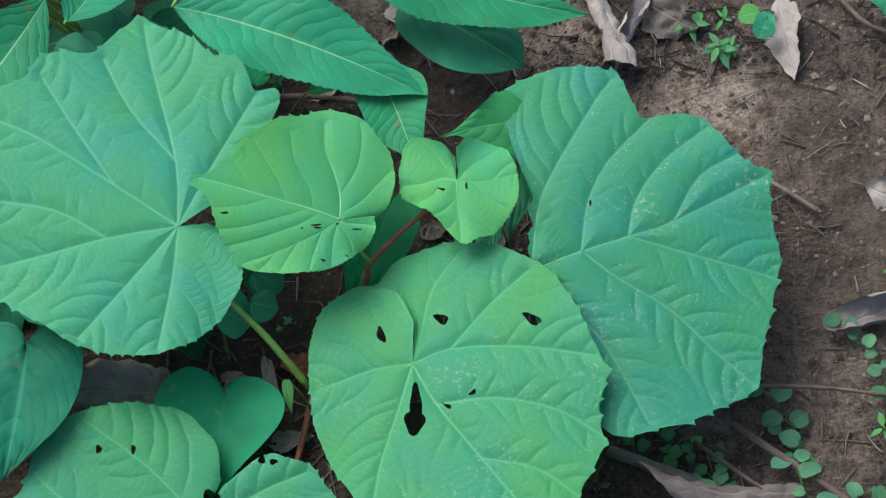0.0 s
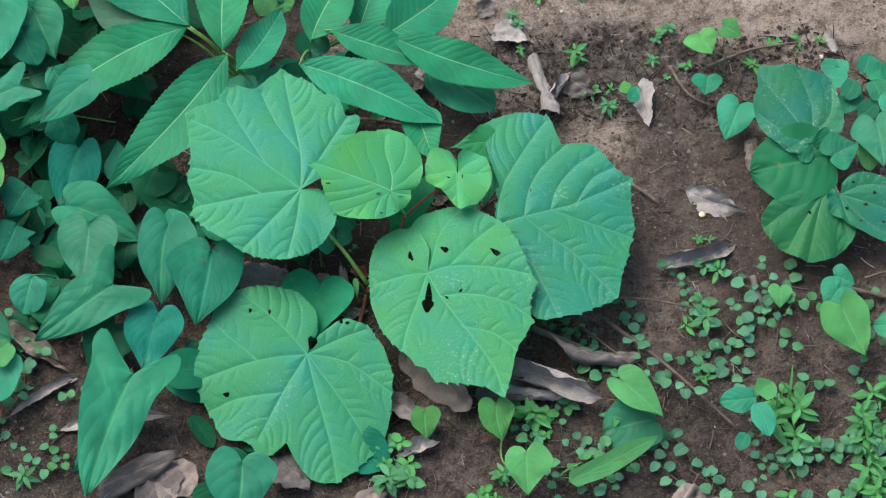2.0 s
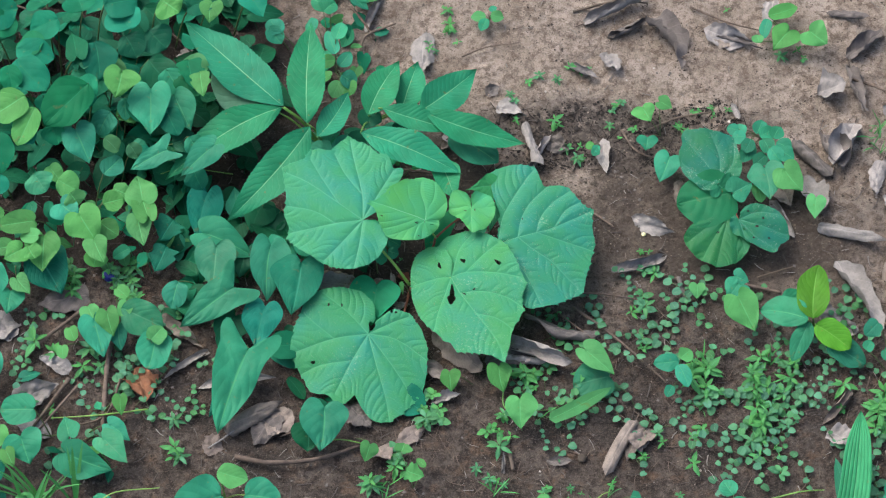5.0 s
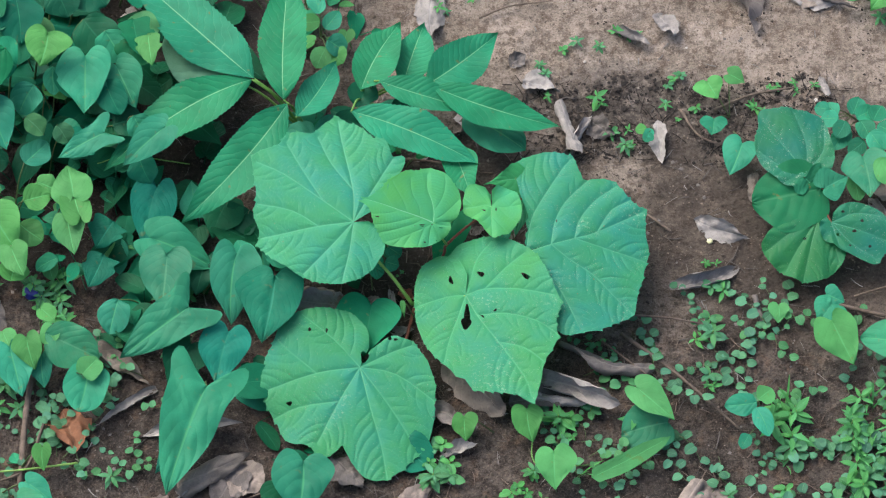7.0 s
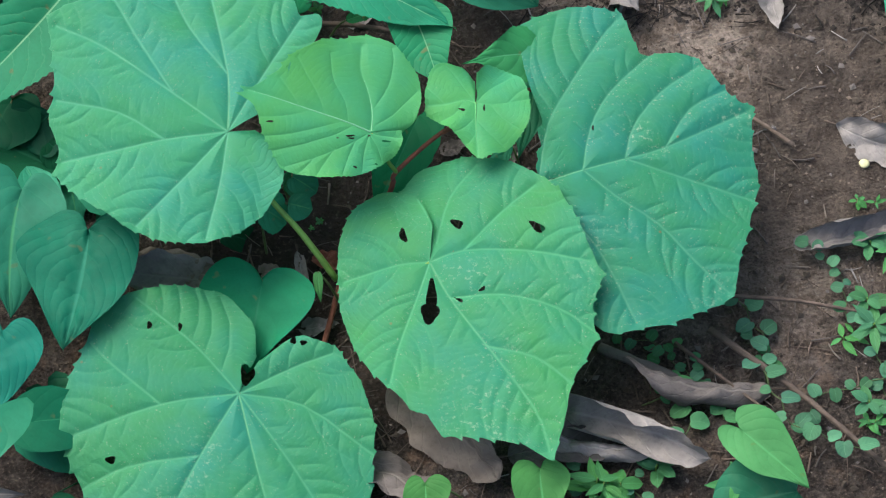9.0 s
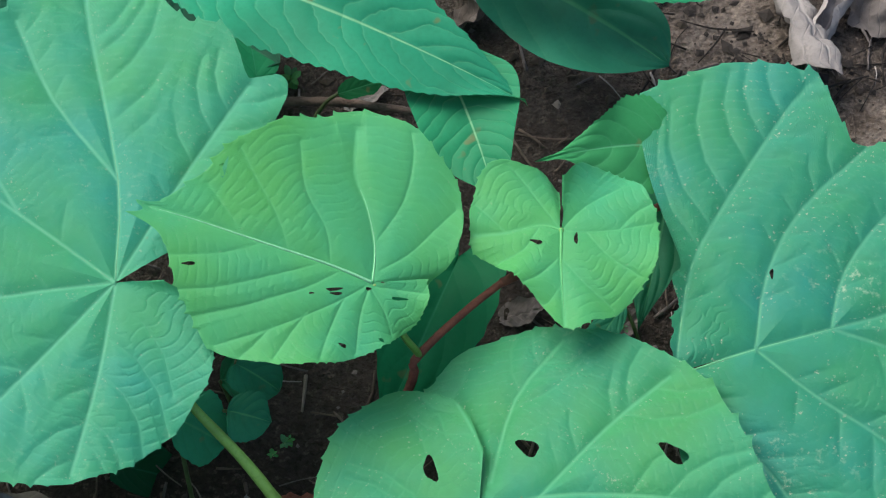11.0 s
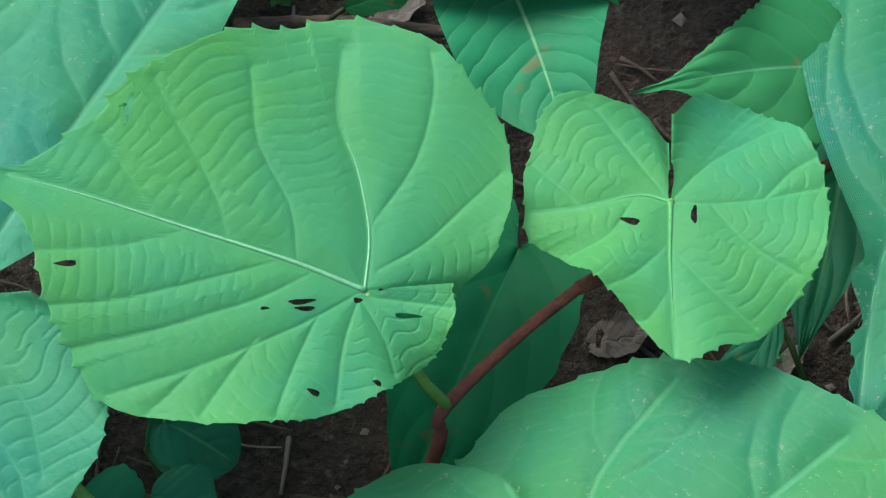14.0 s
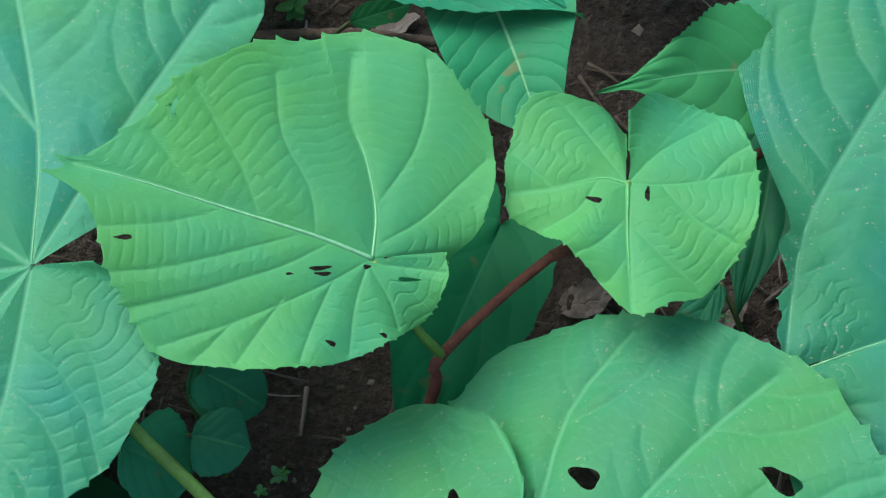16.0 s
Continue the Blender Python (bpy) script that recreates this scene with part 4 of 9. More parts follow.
broad_leaf(sapling, (0.0319, 0.046, 0.098), -87.1, (0.02, -0.05), (-181.0, 176.1),
           (0.038, -0.0009, -0.003, 0.004, -0.0022, -0.0026, -0.004, 0.0008, -0.0007, -0.0004, -0.002, -0.0002, -0.0002, -0.0002, -0.0005, 0.0004, -0.0001, -0.0001, -0.0008, -0.0001, -0.0002, 0.0, -0.0006, -0.0, -0.0003, -0.0003, -0.0005, 0.0001, -0.0001, -0.0, -0.0003, -0.0, -0.0003, -0.0001, -0.0002, 0.0001, -0.0001, -0.0001),
           "broad_young", (((0.0, 0.0), (0.02, -0.001), (0.045, -0.0007)), ((0.0, 0.0), (-0.0026, -0.0088), (-0.0001, -0.023), (0.0002, -0.0363)), ((0.0, 0.0), (0.0017, 0.0102), (0.0013, 0.0242), (-0.0011, 0.0387)), ((0.0, 0.0), (-0.0101, -0.0067), (-0.026, -0.0167), (-0.0308, -0.021)), ((0.0, 0.0), (-0.0109, 0.0109), (-0.0212, 0.0283)), ((-0.0026, -0.0088), (0.0087, -0.0163), (0.0138, -0.0271)), ((0.0017, 0.0102), (0.0132, 0.0183), (0.0239, 0.0315)), ((0.012, -0.0006), (0.0213, -0.0099), (0.0257, -0.0171)), ((0.014, -0.0007), (0.0266, 0.0089), (0.037, 0.0195)), ((0.0259, -0.0013), (0.0343, -0.0071), (0.035, -0.0105)), ((0.0013, 0.0242), (-0.0066, 0.0317), (-0.0101, 0.0381)), ((-0.0001, -0.023), (-0.0093, -0.0315), (-0.014, -0.0358)),),
           peaks=((-139, 0.0014, 6), (151, 0.0014, 6)), dome=0.7, rings=110, turns=460, tip=(0.0, 4), seed=5, label="small heart-shaped lime leaf", lift=0.004, lap=0, tooth=0.024, spacing=0.013, branch=0, rib="rib_young", soft_rib="rib_young",
           holes=((0.0055, -0.0106, 0.0054, 0.002, 63), (0.0047, 0.0059, 0.0016, 0.0057, 86), (-0.006, 0.0003, 0.0014, 0.01, 86)))
broad_leaf(sapling, (-0.0457, 0.0165, 0.104), 166.7, (0.25, -0.22), (-161.3, 194.9),
           (0.0545, 0.0197, -0.0243, -0.0118, 0.0007, -0.0035, -0.0046, -0.0012, -0.0002, 0.0001, -0.0, -0.0003, -0.0011, -0.0002, 0.0001, -0.0005, -0.0007, 0.0002, 0.0005, -0.0002, -0.0006, -0.0002, -0.0001, -0.0001, -0.0003, -0.0002, -0.0002, 0.0, 0.0, -0.0002, -0.0003, 0.0001, 0.0003, -0.0001, -0.0004, -0.0002, -0.0001, -0.0001),
           "broad_young", (((0.0, 0.0), (0.0185, -0.0021), (0.0476, -0.0034), (0.0767, -0.005), (0.0965, -0.0053)), ((0.0, 0.0), (0.003, -0.0157), (0.0106, -0.0323), (0.0192, -0.0459), (0.0228, -0.0657)), ((0.0031, -0.0176), (-0.0036, -0.0388), (-0.0031, -0.0593), (0.0006, -0.0707)), ((-0.0019, -0.0064), (-0.0112, -0.0162), (-0.0181, -0.0283), (-0.0258, -0.042)), ((0.0, 0.0), (0.014, 0.0148), (0.0358, 0.0324), (0.0554, 0.0444)), ((0.0185, -0.0021), (0.0247, -0.017), (0.0372, -0.0313), (0.0448, -0.0516)), ((0.0366, -0.0026), (0.0459, -0.0167), (0.0586, -0.0301), (0.0679, -0.0407)), ((0.0567, -0.0041), (0.0664, -0.0128), (0.0765, -0.022)), ((0.0097, 0.0107), (0.0116, 0.0236), (0.0128, 0.0388)), ((0.023, 0.0212), (0.0275, 0.0338), (0.0307, 0.0444)), ((0.0358, 0.0324), (0.0404, 0.0412), (0.0441, 0.0468)), ((0.0221, -0.002), (0.0389, 0.0087), (0.0588, 0.02), (0.0765, 0.0267)), ((0.0476, -0.0034), (0.0628, 0.0061), (0.0835, 0.0137)), ((0.0303, 0.0138), (0.0484, 0.0256), (0.0677, 0.0356)), ((0.0001, 0.0029), (-0.0085, 0.0118), (-0.0133, 0.0198)), ((-0.0018, 0.0014), (-0.0136, 0.0002), (-0.0222, -0.0001)), ((0.0009, 0.0022), (0.0013, 0.0167), (-0.001, 0.032)), ((0.0131, -0.0018), (0.0258, 0.0106), (0.0409, 0.0207)),),
           peaks=((-3.4, 0.012, 1.0),), dome=0.6, rings=140, turns=600, tip=(0.015, 1.7), seed=6, label="young yellow-green leaf with small slots", lift=0.004, lap=2, tooth=0.026, spacing=0.021, branch=0, rib="rib_white", soft_rib="rib_young",
           holes=((0.0719, -0.0297, 0.0097, 0.0018, -90), (0.0749, 0.0149, 0.0058, 0.0017, -163), (0.0147, 0.0081, 0.0069, 0.0015, -158), (0.0133, 0.0096, 0.0052, 0.0013, -163), (0.0232, 0.0125, 0.0024, 0.0009, -164), (-0.0043, -0.0013, 0.0024, 0.0009, -163), (-0.0122, 0.004, 0.0069, 0.0013, -171), (0.001, 0.0032, 0.0024, 0.0015, -163), (0.0052, 0.031, 0.0034, 0.0016, 170), (-0.0095, 0.0238, 0.0028, 0.0013, 160)))
stem("stem", sapling, ((-0.0715, -0.0591, 0), (-0.0337, -0.0048, 0.05), (-0.0282, 0.0047, 0.065), (0.0064, 0.0338, 0.075), (0.0319, 0.046, 0.078)), 0.0023, 0.0014, "red_stem", "reddish-brown woody stem")
stem("petiole", sapling, ((0.0319, 0.046, 0.078), (0.0319, 0.046, 0.097)), 0.0014, 0.0010, "green_stem")
stem("petiole", sapling, ((-0.0282, 0.0047, 0.065), (-0.0342, 0.0031, 0.085), (-0.0457, 0.0165, 0.102)), 0.0017, 0.0012, "green_stem", "yellow-green leaf stalk")
stem("petiole", sapling, ((-0.0736, -0.0627, 0.02), (-0.0992, -0.0421, 0.055), (-0.1261, -0.0231, 0.085), (-0.1518, 0.0160, 0.0995)), 0.0028, 0.0016, "green_stem", "yellow-green leaf stalk")
stem("petiole", sapling, ((-0.0715, -0.0591, 0.02), (-0.0356, -0.0844, 0.05), (-0.0026, -0.0731, 0.064)), 0.0024, 0.0014, "green_stem")
stem("petiole", sapling, ((-0.0715, -0.0591, 0.006), (-0.0878, -0.126, 0.008), (-0.1122, -0.1518, 0.012), (-0.1426, -0.1664, 0.033)), 0.0024, 0.0014, "red_stem")
stem("petiole", sapling, ((0.0064, 0.0338, 0.075), (0.0528, 0.0612, 0.07), (0.0755, 0.0747, 0.072), (0.0857, 0.0693, 0.073), (0.110, 0.001, 0.0735)), 0.0020, 0.0014, "red_stem")
leaf(sapling, "drip", (0.079, 0.0985, 0.082), (0.021, 0.079, 0.100), 0.0450, "sheltered", (0.1, -0.3), nl=60, nw=12, seed=24, teeth=26, tooth=0.09, droop=0.02, label="small jagged leaf with drawn-out tip")
petiole(sapling, (0.0857, 0.0693, 0.070), (0.079, 0.0985, 0.082), 0.0010)
leaf(sapling, "ovate", (0.078, 0.103, 0.060), (0.064, 0.025, 0.055), 0.0340, "mid", nl=40, nw=9, seed=0, teeth=18, tooth=0.05)
petiole(sapling, (0.0857, 0.0693, 0.070), (0.078, 0.103, 0.060), 0.0010)
leaf(sapling, "heart", (-0.0133, 0.0664, 0.045), (-0.0457, -0.0104, 0.035), 0.0507, "shrub", nl=28, nw=9, seed=41, teeth=18, tooth=0.07)
petiole(sapling, (-0.0309, 0.0395, 0), (-0.0133, 0.0664, 0.045), 0.0010)
leaf(sapling, "oval", (0.0581, 0.0517, 0.03), (0.04, 0.028, 0.02), 0.0132, "mid", nl=28, nw=9, seed=96, teeth=18, tooth=0.07)
petiole(sapling, (0.0698, 0.0304, 0), (0.0581, 0.0517, 0.03), 0.0010)
leaf(sapling, "oval", (-0.1161, 0.0135, 0.03), (-0.0976, 0.0212, 0.02), 0.0238, "mid", nl=28, nw=9, seed=14, teeth=18, tooth=0.07)
petiole(sapling, (-0.1071, 0.0002, 0), (-0.1161, 0.0135, 0.03), 0.0010)
leaf(sapling, "round", (-0.1079, 0.0128, 0.045), (-0.0887, 0.0055, 0.035), 0.0222, "mid", nl=28, nw=9, seed=22, teeth=18, tooth=0.07)
petiole(sapling, (-0.1084, 0.0376, 0), (-0.1079, 0.0128, 0.045), 0.0010)
leaf(sapling, "oval", (-0.1324, -0.0139, 0.045), (-0.1108, -0.0183, 0.03), 0.0312, "mid", nl=28, nw=9, seed=1, teeth=18, tooth=0.07)
petiole(sapling, (-0.1288, -0.0284, 0), (-0.1324, -0.0139, 0.045), 0.0010)
leaf(sapling, "oval", (-0.1109, -0.0074, 0.04), (-0.0922, -0.0121, 0.04), 0.0241, "mid", nl=28, nw=9, seed=97, teeth=18, tooth=0.07)
petiole(sapling, (-0.1239, 0.0042, 0), (-0.1109, -0.0074, 0.04), 0.0010)
leaf(sapling, "oval", (-0.0715, 0.1719, 0.02), (-0.0504, 0.1848, 0.015), 0.0111, "green2", nl=28, nw=9, seed=62, teeth=18, tooth=0.07)
petiole(sapling, (-0.085, 0.1691, 0), (-0.0715, 0.1719, 0.02), 0.0010)
leaf(sapling, "ovate", (-0.087, -0.0642, 0.035), (-0.0845, -0.0871, 0.03), 0.0075, "lime", nl=28, nw=9, seed=79, teeth=18, tooth=0.07)
petiole(sapling, (-0.0679, -0.0788, 0), (-0.087, -0.0642, 0.035), 0.0010)

plant = thing("compound_sapling", "sapling with long toothed leaves and white midribs", "sapling", (-0.2221, 0.2189, 0))
root = (-0.2221, 0.2189, 0)
leaf(plant, "lance", (-0.2929, 0.2482, 0.1), (-0.4703, 0.4244, 0.13), 0.0846, "toothed", (0.12, -0.18), seed=1, nl=112, nw=9, teeth=34, tooth=0.07, wave=0.045, fold=0.20)
petiole(plant, root, (-0.2929, 0.2482, 0.1), 0.0017, "green_stem")
leaf(plant, "lance", (-0.2524, 0.2135, 0.1), (-0.2502, 0.4009, 0.15), 0.0681, "toothed", (-0.14, -0.36), seed=2, nl=112, nw=9, teeth=34, tooth=0.07, wave=0.045, fold=0.20)
petiole(plant, root, (-0.2524, 0.2135, 0.1), 0.0017, "green_stem")
leaf(plant, "lance", (-0.296, 0.2469, 0.1), (-0.497, 0.1242, 0.09), 0.0725, "toothed", (-0.05, -0.16), seed=3, nl=112, nw=9, teeth=34, tooth=0.07, wave=0.045, fold=0.20)
petiole(plant, root, (-0.296, 0.2469, 0.1), 0.0017, "green_stem")
leaf(plant, "lance", (-0.247, 0.2086, 0.1), (-0.3869, 0.0396, 0.08), 0.0707, "toothed", (-0.03, -0.27), seed=4, nl=112, nw=9, teeth=34, tooth=0.07, wave=0.045, fold=0.20)
petiole(plant, root, (-0.247, 0.2086, 0.1), 0.0017, "green_stem")
leaf(plant, "lance", (-0.2345, 0.1927, 0.09), (-0.1816, 0.2894, 0.09), 0.0479, "toothed", (-0.03, -0.16), seed=5, nl=112, nw=9, teeth=34, tooth=0.07, wave=0.045, fold=0.20)
petiole(plant, root, (-0.2345, 0.1927, 0.09), 0.0017, "green_stem")
leaf(plant, "oval", (-0.3172, 0.2489, 0.095), (-0.423, 0.3413, 0.095), 0.0938, "pale", (0.06, -0.39), seed=6, nl=36, nw=8)
petiole(plant, root, (-0.3172, 0.2489, 0.095), 0.0017, "green_stem")
leaf(plant, "oval", (-0.2091, 0.1818, 0.06), (-0.2515, 0.188, 0.05), 0.0399, "mid", (-0.06, -0.23), seed=7)
petiole(plant, root, (-0.2091, 0.1818, 0.06), 0.0017, "green_stem")
leaf(plant, "oval", (-0.2038, 0.1781, 0.06), (-0.168, 0.2201, 0.05), 0.0367, "mid", (0.07, -0.22), seed=8)
petiole(plant, root, (-0.2038, 0.1781, 0.06), 0.0017, "green_stem")

plant = thing("compound_sapling", "low sapling with bright toothed lance-shaped leaves", "sapling", (-0.1433, 0.2777, 0))
root = (-0.1433, 0.2777, 0)
leaf(plant, "lance", (-0.1466, 0.2422, 0.08), (-0.0946, 0.3507, 0.1), 0.0610, "toothed", (-0.09, -0.2), seed=9, nl=112, nw=9, teeth=34, tooth=0.07, wave=0.045, fold=0.20)
petiole(plant, root, (-0.1466, 0.2422, 0.08), 0.0015, "green_stem")
leaf(plant, "lance", (-0.0892, 0.2648, 0.06), (-0.06, 0.3587, 0.08), 0.0552, "toothed", (0.05, -0.14), seed=10, nl=112, nw=9, teeth=34, tooth=0.07, wave=0.045, fold=0.20)
petiole(plant, root, (-0.0892, 0.2648, 0.06), 0.0015, "green_stem")
leaf(plant, "lance", (-0.0595, 0.2509, 0.08), (0.0437, 0.333, 0.1), 0.0641, "toothed", (0.09, -0.29), seed=11, nl=112, nw=9, teeth=34, tooth=0.07, wave=0.045, fold=0.20)
petiole(plant, root, (-0.0595, 0.2509, 0.08), 0.0015, "green_stem")
leaf(plant, "lance", (-0.1221, 0.2457, 0.1), (0.0056, 0.2061, 0.1), 0.0444, "toothed", (-0.13, -0.17), seed=12, nl=112, nw=9, teeth=34, tooth=0.07, wave=0.045, fold=0.20)
petiole(plant, root, (-0.1221, 0.2457, 0.1), 0.0015, "green_stem")
leaf(plant, "lance", (-0.0488, 0.2382, 0.1), (0.129, 0.1891, 0.08), 0.0559, "toothed", (-0.13, -0.15), seed=13, nl=112, nw=9, teeth=34, tooth=0.07, wave=0.045, fold=0.20)
petiole(plant, root, (-0.0488, 0.2382, 0.1), 0.0015, "green_stem")
leaf(plant, "lance", (-0.159, 0.195, 0.100), (0.013, 0.116, 0.110), 0.0620, "toothed", (0.06, -0.27), seed=14, nl=112, nw=9, teeth=34, tooth=0.07, wave=0.045, fold=0.20)
petiole(plant, root, (-0.159, 0.195, 0.100), 0.0015, "green_stem")
leaf(plant, "lance", (-0.028, 0.160, 0.080), (0.003, 0.074, 0.082), 0.0480, "toothed", (-0.04, -0.25), seed=15, nl=112, nw=9, teeth=0, tooth=0.0, pleat=0.004, wave=0.045, fold=0.20)
petiole(plant, root, (-0.028, 0.160, 0.080), 0.0015, "green_stem")
leaf(plant, "lance", (-0.1523, 0.2338, 0.05), (-0.1369, 0.2836, 0.06), 0.0427, "dark", (-0.01, -0.16), seed=16, nl=112, nw=9, teeth=34, tooth=0.07, wave=0.045, fold=0.20)
petiole(plant, root, (-0.1523, 0.2338, 0.05), 0.0015, "green_stem")

plant = thing("oval_seedling", "dull oval leaf with chewed holes on short stalk", "seedling", (-0.007, 0.2338, 0))
root = (-0.007, 0.2338, 0)
leaf(plant, "oval", (-0.0027, 0.2239, 0.05), (0.0791, 0.1695, 0.055), 0.0620, "mid", (-0.1, 0.0), seed=17, nl=40, nw=10)
petiole(plant, root, (-0.0027, 0.2239, 0.05), 0.0012, "vine_stem")

plant = thing("arrow_vine", "creeping vine with pale green arrow-shaped leaves", "vine", (-0.3664, -0.0944, 0))
root = (-0.3664, -0.0944, 0)
leaf(plant, "arrow", (-0.3709, -0.096, 0.07), (-0.4608, -0.1598, 0.05), 0.0825, "mid", (0, -0.24), seed=18, nl=36, nw=8)
petiole(plant, root, (-0.3709, -0.096, 0.07), 0.0011, "vine_stem")
leaf(plant, "arrow", (-0.342, -0.2148, 0.07), (-0.3891, -0.357, 0.05), 0.1049, "mid", (0.1, -0.24), seed=19, nl=36, nw=8)
petiole(plant, (-0.3499, -0.1756, -0.002), (-0.342, -0.2148, 0.07), 0.0011, "vine_stem")
leaf(plant, "arrow", (-0.3575, -0.2385, 0.05), (-0.4086, -0.3195, 0.03), 0.0625, "blue", (-0.11, -0.31), seed=20)
petiole(plant, (-0.36, -0.1986, -0.002), (-0.3575, -0.2385, 0.05), 0.0011, "vine_stem")
leaf(plant, "heart", (-0.4286, 0.0166, 0.06), (-0.3402, -0.0206, 0.05), 0.0700, "mid", (0.09, -0.3), seed=21)
petiole(plant, (-0.4091, -0.0183, -0.002), (-0.4286, 0.0166, 0.06), 0.0011, "vine_stem")
leaf(plant, "heart", (-0.4032, -0.0155, 0.07), (-0.4095, -0.0904, 0.06), 0.0716, "olive", (-0.14, -0.26), seed=22)
petiole(plant, (-0.3863, -0.0518, -0.002), (-0.4032, -0.0155, 0.07), 0.0011, "vine_stem")
leaf(plant, "heart", (-0.1285, -0.0686, 0.03), (-0.1402, -0.1396, 0.022), 0.0882, "shrub", (-0.14, -0.25), seed=23, nl=36, nw=8)
petiole(plant, (-0.1682, -0.0729, -0.002), (-0.1285, -0.0686, 0.03), 0.0011, "vine_stem")

plant = thing("dark_vine", "creeping vine with dark bluish heart-shaped leaves", "vine", (-0.3578, -0.0349, 0))
root = (-0.3578, -0.0349, 0)
leaf(plant, "heart", (-0.4239, 0.1022, 0.05), (-0.436, 0.0163, 0.04), 0.0643, "blue", (0.13, -0.34), seed=24)
petiole(plant, (-0.4065, 0.0662, -0.002), (-0.4239, 0.1022, 0.05), 0.001, "vine_stem")
leaf(plant, "heart", (-0.3102, -0.0073, 0.06), (-0.3148, -0.1026, 0.04), 0.0680, "mid", (0.13, -0.32), seed=25)
petiole(plant, root, (-0.3102, -0.0073, 0.06), 0.001, "vine_stem")
leaf(plant, "heart", (-0.2578, -0.0431, 0.06), (-0.2736, -0.1364, 0.05), 0.0902, "blue", (-0.1, -0.1), seed=26, nl=36, nw=8)
petiole(plant, (-0.2977, -0.0398, -0.002), (-0.2578, -0.0431, 0.06), 0.001, "vine_stem")
leaf(plant, "heart", (-0.3179, -0.1223, 0.05), (-0.3329, -0.1927, 0.04), 0.0675, "blue", (0.06, -0.17), seed=27)
petiole(plant, (-0.3345, -0.0859, -0.002), (-0.3179, -0.1223, 0.05), 0.001, "vine_stem")
leaf(plant, "heart", (-0.3517, 0.0019, 0.04), (-0.3661, -0.052, 0.03), 0.0634, "dark", (-0.12, -0.37), seed=28)
petiole(plant, root, (-0.3517, 0.0019, 0.04), 0.001, "vine_stem")
leaf(plant, "heart", (-0.3683, -0.1343, 0.04), (-0.3978, -0.1872, 0.03), 0.0617, "dark", (0.05, -0.3), seed=29)
petiole(plant, (-0.3641, -0.0946, -0.002), (-0.3683, -0.1343, 0.04), 0.001, "vine_stem")
leaf(plant, "oval", (-0.4681, -0.0672, 0.04), (-0.4793, -0.1135, 0.03), 0.0438, "mid", (-0.04, -0.24), seed=30)
petiole(plant, (-0.4297, -0.0559, -0.002), (-0.4681, -0.0672, 0.04), 0.001, "vine_stem")
leaf(plant, "oval", (-0.297, 0.0802, 0.03), (-0.3229, 0.0558, 0.02), 0.0549, "dark", (-0.02, -0.15), seed=31)
petiole(plant, (-0.3157, 0.0448, -0.002), (-0.297, 0.0802, 0.03), 0.001, "vine_stem")
leaf(plant, "heart", (-0.3286, 0.0923, 0.03), (-0.3486, 0.0437, 0.02), 0.0636, "dark", (0.02, -0.14), seed=32)
petiole(plant, (-0.3376, 0.0533, -0.002), (-0.3286, 0.0923, 0.03), 0.001, "vine_stem")

plant = thing("heart_vine", "trailing vine with small mid-green heart leaves", "vine", (-0.1874, -0.3096, 0))
root = (-0.1874, -0.3096, 0)
leaf(plant, "heart", (-0.2142, -0.314, 0.05), (-0.2192, -0.389, 0.04), 0.0804, "mid", (0.09, -0.3), seed=33, nl=36, nw=8)
petiole(plant, root, (-0.2142, -0.314, 0.05), 0.001, "vine_stem")
leaf(plant, "heart", (-0.2415, -0.3422, 0.03), (-0.2411, -0.3823, 0.02), 0.0604, "dark", (0.08, -0.13), seed=34)
petiole(plant, (-0.2073, -0.3215, -0.002), (-0.2415, -0.3422, 0.03), 0.001, "vine_stem")
leaf(plant, "heart", (-0.1371, -0.3789, 0.04), (-0.145, -0.4053, 0.03), 0.0321, "lime", (0.09, -0.31), seed=35)
petiole(plant, (-0.1606, -0.3465, -0.002), (-0.1371, -0.3789, 0.04), 0.001, "vine_stem")
leaf(plant, "oval", (-0.0963, -0.255, 0.012), (-0.0473, -0.3001, 0.006), 0.0546, "blue", (0.11, -0.24), seed=36)
petiole(plant, (-0.1306, -0.2756, -0.002), (-0.0963, -0.255, 0.012), 0.001, "vine_stem")

plant = thing("round_leaf_seedling", "low seedling with large round green leaves", "seedling", (-0.3756, -0.4597, 0))
root = (-0.3756, -0.4597, 0)
leaf(plant, "round", (-0.3809, -0.4727, 0.04), (-0.4533, -0.5058, 0.04), 0.0860, "mid", (0.1, -0.33), seed=37, nl=36, nw=8)
petiole(plant, root, (-0.3809, -0.4727, 0.04), 0.0011, "green_stem")
leaf(plant, "round", (-0.3411, -0.4727, 0.04), (-0.2832, -0.4793, 0.04), 0.0693, "mid", (-0.09, -0.11), seed=38)
petiole(plant, root, (-0.3411, -0.4727, 0.04), 0.0011, "green_stem")
leaf(plant, "oval", (-0.3876, -0.4332, 0.05), (-0.3373, -0.4488, 0.05), 0.0401, "lime", (0.08, -0.34), seed=39)
petiole(plant, root, (-0.3876, -0.4332, 0.05), 0.0011, "green_stem")
leaf(plant, "heart", (-0.3777, -0.4966, 0.03), (-0.3621, -0.5208, 0.03), 0.0496, "mid", (-0.01, -0.25), seed=40)
petiole(plant, root, (-0.3777, -0.4966, 0.03), 0.0011, "green_stem")

